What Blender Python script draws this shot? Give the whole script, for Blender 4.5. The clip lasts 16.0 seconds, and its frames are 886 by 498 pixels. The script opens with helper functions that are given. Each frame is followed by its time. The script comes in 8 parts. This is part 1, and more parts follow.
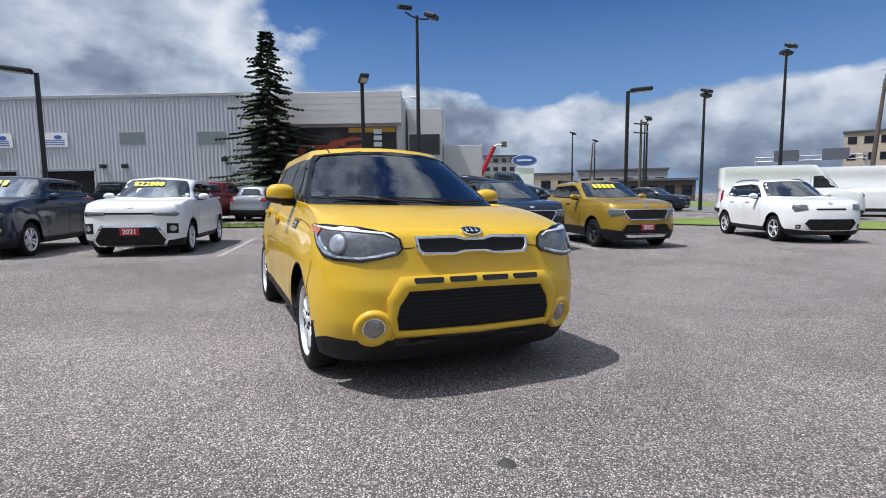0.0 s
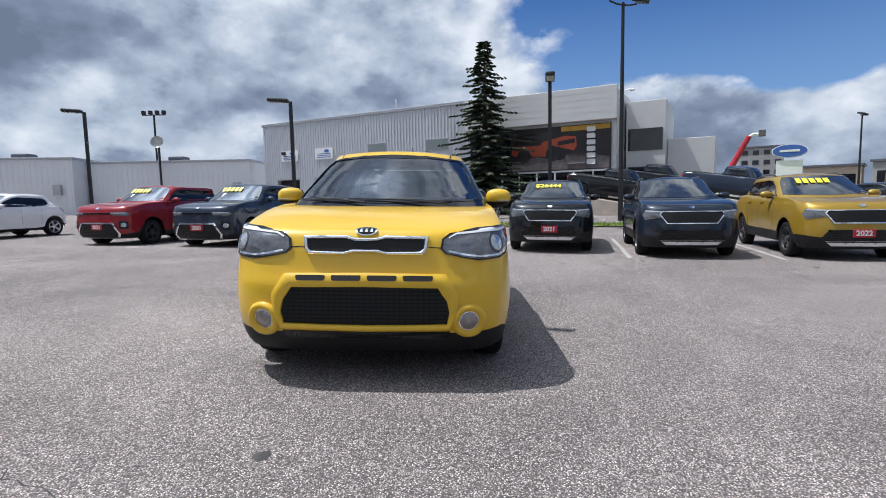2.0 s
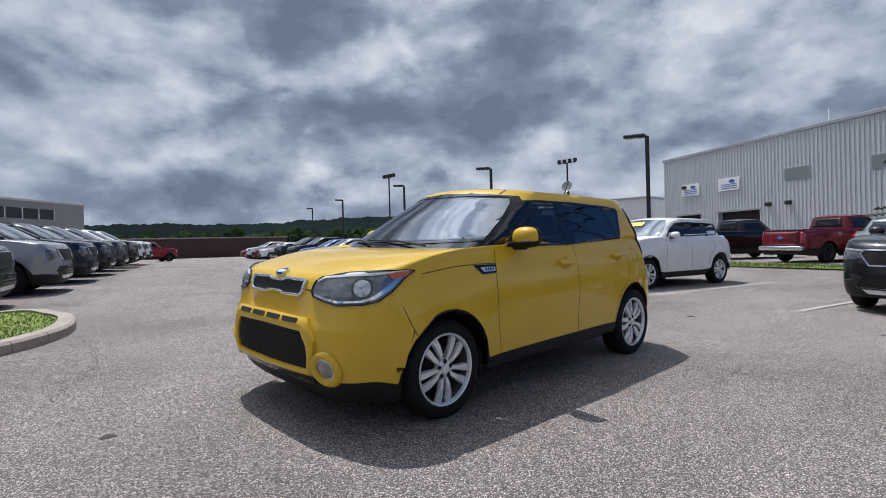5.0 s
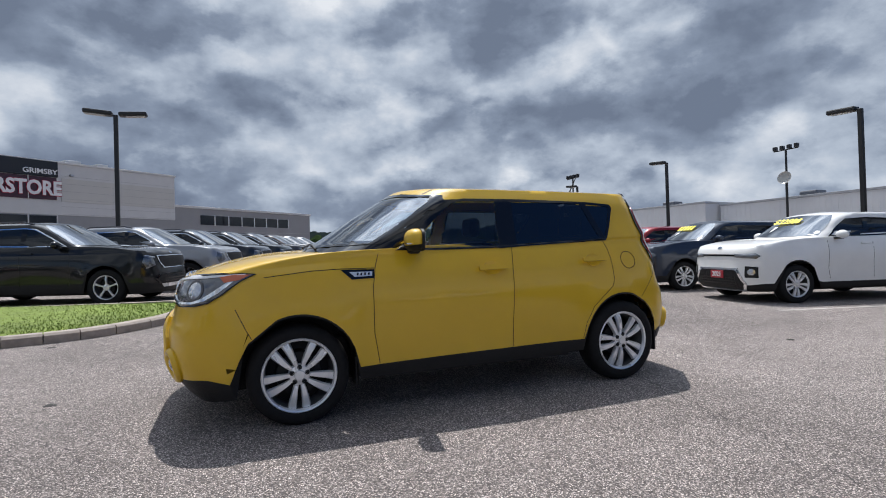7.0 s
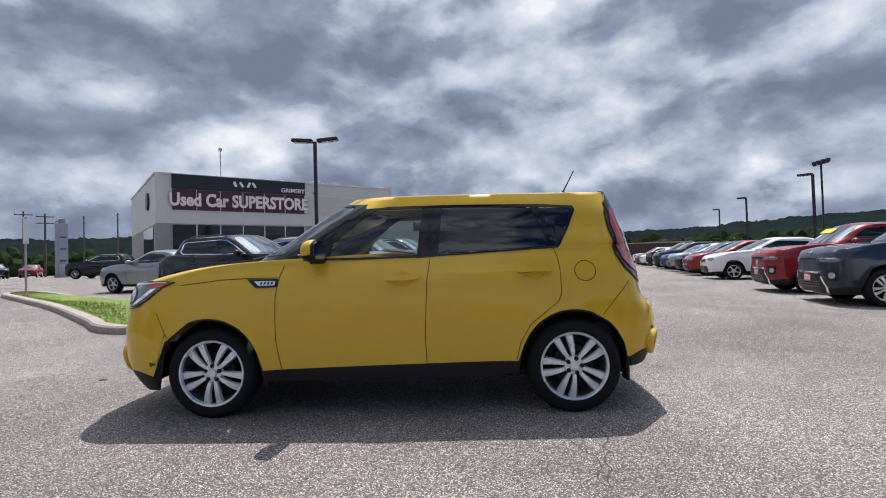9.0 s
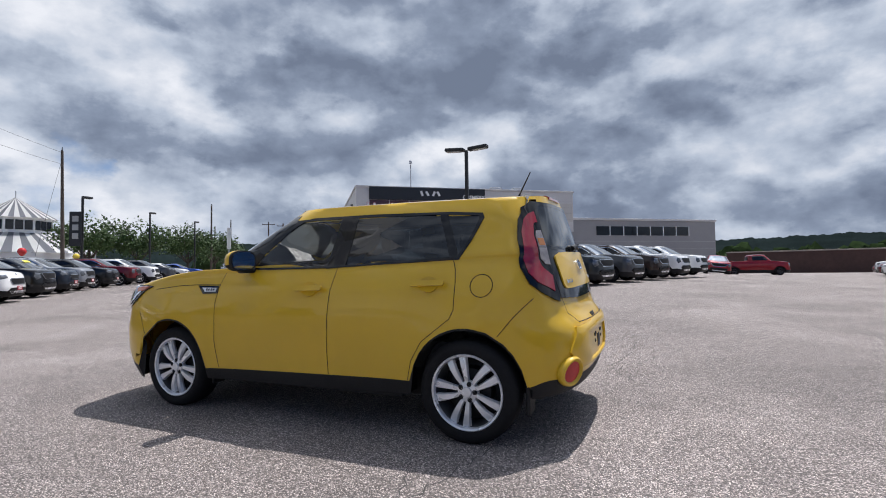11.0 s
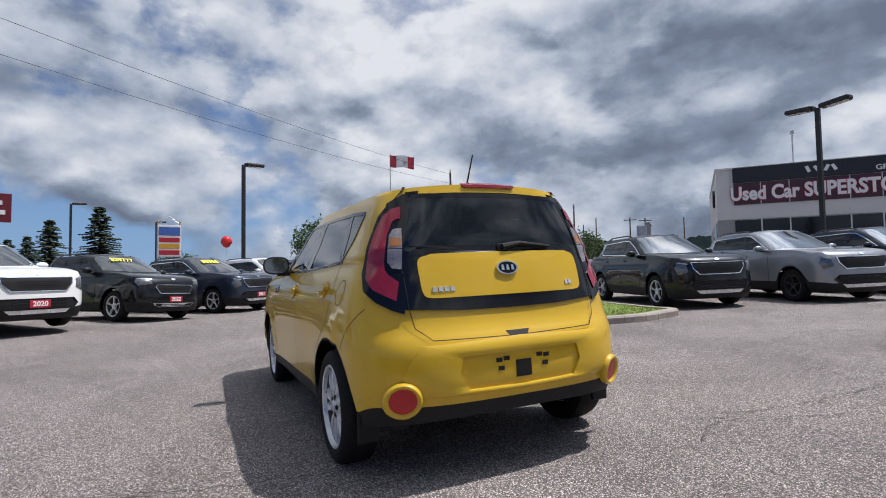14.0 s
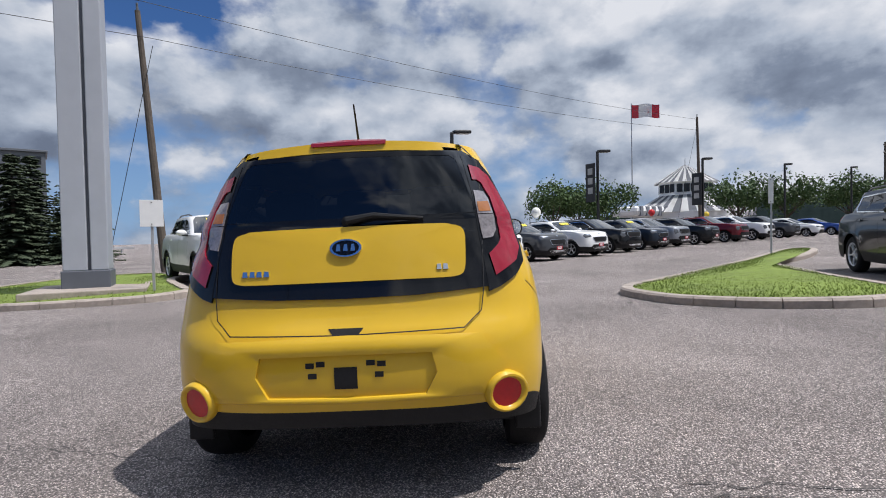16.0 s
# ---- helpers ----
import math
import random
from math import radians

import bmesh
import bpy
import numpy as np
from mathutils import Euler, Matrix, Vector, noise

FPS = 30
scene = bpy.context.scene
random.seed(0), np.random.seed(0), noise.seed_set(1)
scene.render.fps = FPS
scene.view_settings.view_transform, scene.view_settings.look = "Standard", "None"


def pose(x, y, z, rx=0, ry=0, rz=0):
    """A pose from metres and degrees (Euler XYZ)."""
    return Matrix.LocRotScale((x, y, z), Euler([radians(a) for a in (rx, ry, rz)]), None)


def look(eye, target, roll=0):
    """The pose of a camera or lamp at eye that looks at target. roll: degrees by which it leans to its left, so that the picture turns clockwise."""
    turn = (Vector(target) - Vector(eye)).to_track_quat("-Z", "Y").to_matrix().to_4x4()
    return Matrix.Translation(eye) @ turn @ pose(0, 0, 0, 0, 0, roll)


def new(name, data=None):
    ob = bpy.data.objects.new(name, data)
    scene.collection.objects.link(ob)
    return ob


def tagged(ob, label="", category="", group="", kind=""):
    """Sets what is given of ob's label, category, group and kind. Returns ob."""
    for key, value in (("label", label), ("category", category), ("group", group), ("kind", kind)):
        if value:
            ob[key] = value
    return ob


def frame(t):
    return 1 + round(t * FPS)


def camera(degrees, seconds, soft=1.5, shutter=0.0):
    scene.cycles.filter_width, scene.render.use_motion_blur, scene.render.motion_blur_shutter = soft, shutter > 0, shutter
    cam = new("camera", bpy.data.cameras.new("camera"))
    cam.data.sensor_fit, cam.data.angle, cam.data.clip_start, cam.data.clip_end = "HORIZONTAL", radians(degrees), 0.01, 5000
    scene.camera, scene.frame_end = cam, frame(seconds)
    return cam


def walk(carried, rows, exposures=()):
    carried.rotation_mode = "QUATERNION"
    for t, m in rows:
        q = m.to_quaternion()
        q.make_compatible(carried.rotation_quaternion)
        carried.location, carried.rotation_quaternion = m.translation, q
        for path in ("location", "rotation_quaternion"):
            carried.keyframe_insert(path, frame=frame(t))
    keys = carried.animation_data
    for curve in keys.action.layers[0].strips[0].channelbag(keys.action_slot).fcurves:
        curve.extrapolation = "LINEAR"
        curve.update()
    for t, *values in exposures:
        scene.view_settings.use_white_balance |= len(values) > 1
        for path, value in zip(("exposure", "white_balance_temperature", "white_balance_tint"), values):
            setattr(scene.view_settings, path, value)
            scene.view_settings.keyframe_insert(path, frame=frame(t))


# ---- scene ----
cam = camera(81.4, 16.0, soft=1.0)
PATH = [
    (0, (4.776, -1.452, 1.178), (2.969, -0.622, 0.969), -0.56),
    (0.5, (4.922, -0.927, 1.151), (3.035, -0.297, 0.939), -0.79),
    (1, (5.086, -0.459, 1.178), (3.138, -0.056, 0.972), -0.90),
    (1.5, (5.133, 0.051, 1.089), (3.151, 0.209, 0.881), -1.09),
    (2, (5.152, 0.571, 1.150), (3.163, 0.524, 0.955), -1.18),
    (2.5, (5.060, 1.089, 1.107), (3.090, 0.790, 0.941), -1.35),
    (3, (4.890, 1.611, 1.131), (2.954, 1.130, 0.981), -1.40),
    (3.5, (4.688, 2.077, 1.161), (2.830, 1.345, 1.053), -1.44),
    (4, (4.338, 2.540, 1.138), (2.612, 1.533, 1.062), -1.59),
    (4.5, (4.016, 2.945, 1.148), (2.472, 1.673, 1.108), -1.58),
    (4.7, (3.851, 3.101, 1.112), (2.379, 1.747, 1.085), -1.57),
    (6.8, (1.823, 4.254, 1.086), (1.006, 2.429, 1.100), -1.76),
    (7, (1.619, 4.305, 1.047), (0.888, 2.444, 1.067), -1.65),
    (7.5, (1.059, 4.403, 1.045), (0.528, 2.475, 1.069), -1.82),
    (8, (0.552, 4.511, 1.070), (0.239, 2.536, 1.108), -1.73),
    (8.5, (-0.015, 4.499, 1.026), (-0.125, 2.503, 1.069), -1.74),
    (9, (-0.541, 4.515, 1.037), (-0.460, 2.517, 1.092), -1.68),
    (9.2, (-0.724, 4.482, 1.035), (-0.548, 2.491, 1.101), -1.36),
    (11.3, (-2.73, 3.744, 1.057), (-1.796, 1.977, 1.146), -0.8),
    (11.5, (-2.889, 3.63, 1.067), (-1.865, 1.914, 1.157), -0.8),
    (12, (-3.284, 3.289, 1.039), (-2.07, 1.702, 1.128), -0.8),
    (12.5, (-3.642, 2.965, 1.086), (-2.284, 1.499, 1.177), -0.7),
    (13, (-3.905, 2.524, 1.038), (-2.351, 1.267, 1.124), -0.7),
    (13.5, (-4.147, 2.062, 1.081), (-2.458, 0.994, 1.167), -0.8),
    (14, (-4.312, 1.599, 1.063), (-2.508, 0.741, 1.155), -0.9),
    (14.5, (-4.396, 1.034, 1.053), (-2.503, 0.393, 1.121), -1.2),
    (15, (-4.39, 0.571, 1.091), (-2.448, 0.094, 1.132), -1.1),
    (15.5, (-4.246, 0.003, 1.074), (-2.255, -0.186, 1.074), -1.2),
    (16, (-4.081, -0.468, 1.125), (-2.083, -0.403, 1.08), -1.2),
]
walk(cam, [(t, look(eye, target, roll)) for t, eye, target, roll in PATH],
     exposures=((0.0, -0.06, 6250, 10), (2.5, 0.06, 6250, 10), (4.5, -0.14, 6350, 10), (7.0, -0.03, 6500, 10), (8.5, 0.13, 6550, 11), (12.0, 0.0, 6500, 12), (15.0, -0.14, 6500, 12), (16.0, -0.14, 6500, 12)))

# ---- sky, sun and exposure ----
world = bpy.data.worlds.new("sky")
scene.world = world
world.use_nodes = True


class Nodes:
    """Short-hand for building a node tree."""

    def __init__(self, tree):
        self.tree = tree

    def add(self, kind, **values):
        node = self.tree.nodes.new(kind)
        for key, value in values.items():
            if key in node.inputs:
                node.inputs[key].default_value = value
        return node

    def link(self, a, b):
        self.tree.links.new(a, b)

    def math(self, op, a, b=None, c=None, clamp=False):
        node = self.tree.nodes.new("ShaderNodeMath")
        node.operation, node.use_clamp = op, clamp
        for n, v in enumerate((a, b, c)):
            if v is None:
                continue
            if isinstance(v, (int, float)):
                node.inputs[n].default_value = v
            else:
                self.link(v, node.inputs[n])
        return node.outputs[0]

    def noise(self, vector, scale, detail=4.0, rough=0.55, distortion=0.0):
        node = self.add("ShaderNodeTexNoise", Scale=scale, Detail=detail, Roughness=rough, Distortion=distortion)
        if vector is not None:
            self.link(vector, node.inputs["Vector"])
        return node.outputs["Fac"]

    def ramp(self, fac, *stops):
        node = self.tree.nodes.new("ShaderNodeValToRGB")
        els = node.color_ramp.elements
        while len(els) < len(stops):
            els.new(0.5)
        for e, (p, c) in zip(els, stops):
            e.position = p
            e.color = (c, c, c, 1) if isinstance(c, (int, float)) else (*c, 1)
        self.link(fac, node.inputs[0])
        return node.outputs[0]

    def mix(self, fac, a, b):
        node = self.tree.nodes.new("ShaderNodeMix")
        node.data_type = "RGBA"
        for sock, v in ((node.inputs[0], fac), (node.inputs[6], a), (node.inputs[7], b)):
            if isinstance(v, (int, float)):
                sock.default_value = v
            elif isinstance(v, tuple):
                sock.default_value = (*v, 1)
            else:
                self.link(v, sock)
        return node.outputs[2]


SUN_DIR = Vector((-0.11, -0.54, 1.17)).normalized()


def make_sky():
    tree = world.node_tree
    tree.nodes.clear()
    n = Nodes(tree)
    sky = tree.nodes.new("ShaderNodeTexSky")
    sky.sky_type = "NISHITA"
    sky.sun_disc = False
    sky.sun_elevation = math.asin(SUN_DIR.z)
    sky.sun_rotation = math.atan2(SUN_DIR.x, SUN_DIR.y)
    sky.ozone_density = 5.0
    sky.dust_density = 0.2
    coord = tree.nodes.new("ShaderNodeTexCoord").outputs["Generated"]
    sep = tree.nodes.new("ShaderNodeSeparateXYZ")
    n.link(coord, sep.inputs[0])
    x, y, z = sep.outputs
    # heaped cloud all round, flattened; the same heaps a little higher up tell where they catch the sun
    flat = tree.nodes.new("ShaderNodeCombineXYZ")
    n.link(x, flat.inputs[0])
    n.link(y, flat.inputs[1])
    n.link(n.math("MULTIPLY", z, 1.6), flat.inputs[2])
    p = flat.outputs[0]
    lifted = tree.nodes.new("ShaderNodeVectorMath")
    lifted.operation = "ADD"
    lifted.inputs[1].default_value = (0.0, -0.02, 0.075)
    n.link(p, lifted.inputs[0])

    def billow(at):
        """Rounded puffs on broad heaps, frayed at their edges."""
        fray = tree.nodes.new("ShaderNodeTexNoise")
        fray.inputs["Scale"].default_value = 5.0
        fray.inputs["Detail"].default_value = 8.0
        fray.inputs["Roughness"].default_value = 0.6
        n.link(at, fray.inputs["Vector"])
        bent = tree.nodes.new("ShaderNodeVectorMath")
        bent.operation = "MULTIPLY_ADD"
        bent.inputs[1].default_value = (0.24, 0.24, 0.24)
        n.link(fray.outputs["Color"], bent.inputs[0])
        n.link(at, bent.inputs[2])
        cell = n.add("ShaderNodeTexVoronoi", Scale=4.6, Detail=2.0, Roughness=0.5)
        cell.feature = "SMOOTH_F1"
        n.link(bent.outputs[0], cell.inputs["Vector"])
        puff = n.math("SUBTRACT", 0.84, cell.outputs["Distance"])
        return n.math("ADD", n.math("MULTIPLY", n.noise(at, 2.7, 10.0, 0.52, 0.0), 0.7), n.math("MULTIPLY", puff, 0.3))

    heap = billow(p)
    above = billow(lifted.outputs[0])
    big = n.noise(p, 1.5, 3.0, 0.5, 0.3)
    south = n.math("ADD", n.math("MULTIPLY", x, -0.35), n.math("MULTIPLY", y, -0.94))
    shut = n.ramp(south, (0.22, 0.0), (0.62, 1.0))
    # the sky opens between -x and +y, over a low bank of heaps; thin gaps stand low on the opposite side
    open_side = n.math("SUBTRACT", n.math("MULTIPLY", y, 0.8), n.math("MULTIPLY", x, 0.6))
    gap = n.math("MULTIPLY", n.ramp(open_side, (0.62, 0.0), (0.86, 1.0)), n.ramp(z, (0.15, 0.0), (0.24, 1.0)))
    bank = n.math("MULTIPLY", n.ramp(open_side, (0.62, 0.0), (0.86, 1.0)), n.ramp(z, (0.13, 1.0), (0.21, 0.0)))
    other = n.math("ADD", n.math("MULTIPLY", x, 0.96), n.math("MULTIPLY", y, 0.12))
    low_gap = n.math("MULTIPLY", n.ramp(other, (0.55, 0.0), (0.9, 1.0)), n.ramp(z, (0.1, 1.0), (0.2, 0.0)))
    gap = n.math("ADD", n.math("MULTIPLY", gap, 0.3), n.math("MULTIPLY", low_gap, 0.115))
    cover = n.math("ADD", n.math("MULTIPLY", big, 0.35), n.math("MULTIPLY", heap, 0.65))
    cover = n.math("ADD", n.math("ADD", cover, 0.15), n.math("ADD", n.math("MULTIPLY", shut, 0.12), n.math("MULTIPLY", bank, 0.045)))
    cover = n.math("ADD", n.math("SUBTRACT", cover, gap), n.math("MULTIPLY", n.ramp(other, (0.3, 0.0), (0.7, 1.0)), n.ramp(z, (0.2, 0.0), (0.3, 0.06))))
    mask = n.ramp(cover, (0.49, 0.0), (0.55, 1.0))
    # thick cloud is slate below and white at its upper rims; heaviest in the south
    gloom = n.math("ADD", n.math("MULTIPLY", shut, 0.28), n.math("MULTIPLY", bank, n.ramp(z, (0.03, 0.42), (0.19, 0.0))))
    east = n.math("ADD", n.math("MULTIPLY", x, 0.75), n.math("MULTIPLY", y, 0.66))
    gloom = n.math("ADD", gloom, n.ramp(east, (0.45, 0.0), (0.8, 0.22)))
    rim = n.math("MULTIPLY", n.math("SUBTRACT", heap, above), 3.2)
    thick = n.math("MULTIPLY", n.math("SUBTRACT", n.math("ADD", n.math("MULTIPLY", heap, 0.6), n.math("MULTIPLY", big, 0.4)), 0.5), 1.4)
    bright = n.math("SUBTRACT", n.math("ADD", n.math("SUBTRACT", 0.61, thick), rim), gloom)
    cloud = n.ramp(bright, (0.1, (0.16, 0.2, 0.28)), (0.36, (0.245, 0.3, 0.4)), (0.62, (0.46, 0.53, 0.635)), (0.98, (0.8, 0.835, 0.89)))
    scaled = tree.nodes.new("ShaderNodeVectorMath")
    scaled.operation = "SCALE"
    scaled.inputs["Scale"].default_value = 0.075
    n.link(sky.outputs[0], scaled.inputs[0])
    blue = n.tree.nodes.new("ShaderNodeVectorMath")
    blue.operation = "MULTIPLY"
    blue.inputs[1].default_value = (0.58, 0.86, 1.22)
    n.link(scaled.outputs[0], blue.inputs[0])
    # the blue pales towards the horizon
    pale = n.mix(n.ramp(z, (0.02, 0.85), (0.34, 0.0)), blue.outputs[0], (0.27, 0.43, 0.68))
    # thin cloud glows round the hidden sun
    aim = tree.nodes.new("ShaderNodeVectorMath")
    aim.operation = "DOT_PRODUCT"
    aim.inputs[1].default_value = SUN_DIR
    n.link(coord, aim.inputs[0])
    glow = n.math("ADD", n.math("MULTIPLY", n.ramp(aim.outputs["Value"], (0.85, 0.0), (0.99, 1.0)), 4.2), 1.0)
    lit = tree.nodes.new("ShaderNodeVectorMath")
    lit.operation = "SCALE"
    n.link(cloud, lit.inputs[0])
    n.link(glow, lit.inputs["Scale"])
    col = n.mix(mask, pale, lit.outputs[0])
    back = n.add("ShaderNodeBackground", Strength=1.0)
    n.link(col, back.inputs[0])
    out = tree.nodes.new("ShaderNodeOutputWorld")
    n.link(back.outputs[0], out.inputs[0])


make_sky()
sun = new("sun", bpy.data.lights.new("sun", "SUN"))
sun.data.energy, sun.data.angle, sun.data.color = 4.8, radians(0.6), (1.0, 0.972, 0.94)
sun.matrix_world = look(SUN_DIR * 60, (0, 0, 0))


# ---- materials ----
def material(name, color=(0.5, 0.5, 0.5), rough=0.5, metal=0.0, coat=0.0, grain=0.0, grain_scale=20.0, bump=0.0, bump_scale=60.0, spec=0.5, vary=0.0):
    """A principled surface with two scales of variation in its colour and roughness and a fine relief."""
    m = bpy.data.materials.new(name)
    m.use_nodes = True
    n = Nodes(m.node_tree)
    b = m.node_tree.nodes["Principled BSDF"]
    b.inputs["Base Color"].default_value = (*color, 1)
    b.inputs["Roughness"].default_value, b.inputs["Metallic"].default_value = rough, metal
    b.inputs["Coat Weight"].default_value, b.inputs["Coat Roughness"].default_value = coat, 0.04
    b.inputs["Specular IOR Level"].default_value = spec
    place = m.node_tree.nodes.new("ShaderNodeTexCoord").outputs["Object"]
    if grain:
        fine = n.noise(place, grain_scale, 5.0)
        broad = n.noise(place, grain_scale * 0.11, 3.0)
        k = n.math("ADD", n.math("MULTIPLY", fine, 0.5), n.math("MULTIPLY", broad, 0.5))
        dark = tuple(c * (1 - grain) for c in color)
        light = tuple(min(1.0, c * (1 + grain)) for c in color)
        col = n.mix(n.ramp(k, (0.32, 0.0), (0.68, 1.0)), dark, light)
        if vary:
            r = m.node_tree.nodes.new("ShaderNodeObjectInfo").outputs["Random"]
            col = n.mix(n.math("MULTIPLY", r, vary), col, tuple(c * 0.6 for c in color))
        n.link(col, b.inputs["Base Color"])
        n.link(n.math("ADD", n.math("MULTIPLY", broad, 0.16), rough - 0.08, clamp=True), b.inputs["Roughness"])
    if bump:
        node = n.add("ShaderNodeBump", Strength=bump, Distance=0.01)
        n.link(n.noise(place, bump_scale, 6.0), node.inputs["Height"])
        n.link(node.outputs[0], b.inputs["Normal"])
    return m


def paint(name, color, metal=0.0, rough=0.32):
    """Car paint: a coloured coat with fine flake variation and dust under clear lacquer."""
    m = material(name, color, rough, metal, coat=0.8, grain=0.06, grain_scale=3.0, spec=0.12)
    m.node_tree.nodes["Principled BSDF"].inputs["Coat Roughness"].default_value = 0.06
    return m


def glass(name, tint=(0.35, 0.4, 0.4), ior=1.75):
    """Thin window glass: tinted see-through sheet with a mirror gloss."""
    m = bpy.data.materials.new(name)
    m.use_nodes = True
    tree = m.node_tree
    tree.nodes.clear()
    n = Nodes(tree)
    see = n.add("ShaderNodeBsdfTransparent", Color=(*tint, 1))
    gloss = n.add("ShaderNodeBsdfGlossy", Roughness=0.02)
    gloss.inputs["Color"].default_value = (0.95, 0.97, 1, 1)
    fres = n.add("ShaderNodeFresnel", IOR=ior)
    mixer = tree.nodes.new("ShaderNodeMixShader")
    n.link(fres.outputs[0], mixer.inputs[0])
    n.link(see.outputs[0], mixer.inputs[1])
    n.link(gloss.outputs[0], mixer.inputs[2])
    out = tree.nodes.new("ShaderNodeOutputMaterial")
    n.link(mixer.outputs[0], out.inputs[0])
    return m


def asphalt(name):
    """Old light-grey asphalt: exposed stones, tar fines, broad stains and tyre-polished patches."""
    m = bpy.data.materials.new(name)
    m.use_nodes = True
    n = Nodes(m.node_tree)
    b = m.node_tree.nodes["Principled BSDF"]
    place = m.node_tree.nodes.new("ShaderNodeTexCoord").outputs["Object"]
    cell = n.add("ShaderNodeTexVoronoi", Scale=128.0)
    n.link(place, cell.inputs["Vector"])
    edge = n.ramp(cell.outputs["Distance"], (0.3, 1.0), (0.7, 0.0))
    stone = m.node_tree.nodes.new("ShaderNodeSeparateColor")
    n.link(cell.outputs["Color"], stone.inputs[0])
    tone = n.ramp(stone.outputs[0], (0.0, (0.055, 0.047, 0.044)), (0.35, (0.22, 0.19, 0.177)), (0.7, (0.43, 0.375, 0.35)), (1.0, (0.8, 0.7, 0.655)))
    col = n.mix(edge, (0.09, 0.08, 0.077), tone)
    fine = n.noise(place, 42.0, 7.0, 0.82)
    broad = n.noise(place, 0.35, 6.0, 0.65, 0.6)
    stain = n.ramp(n.math("ADD", n.math("MULTIPLY", fine, 0.5), n.math("MULTIPLY", broad, 0.5)), (0.36, 0.6), (0.5, 1.07), (0.64, 1.52))
    tinted = n.tree.nodes.new("ShaderNodeVectorMath")
    tinted.operation = "MULTIPLY"
    n.link(col, tinted.inputs[0])
    n.link(stain, tinted.inputs[1])
    n.link(tinted.outputs[0], b.inputs["Base Color"])
    b.inputs["Roughness"].default_value = 0.85
    b.inputs["Specular IOR Level"].default_value = 0.35
    node = n.add("ShaderNodeBump", Strength=0.75, Distance=0.006)
    n.link(n.math("ADD", edge, n.math("MULTIPLY", fine, 0.8)), node.inputs["Height"])
    n.link(node.outputs[0], b.inputs["Normal"])
    return m


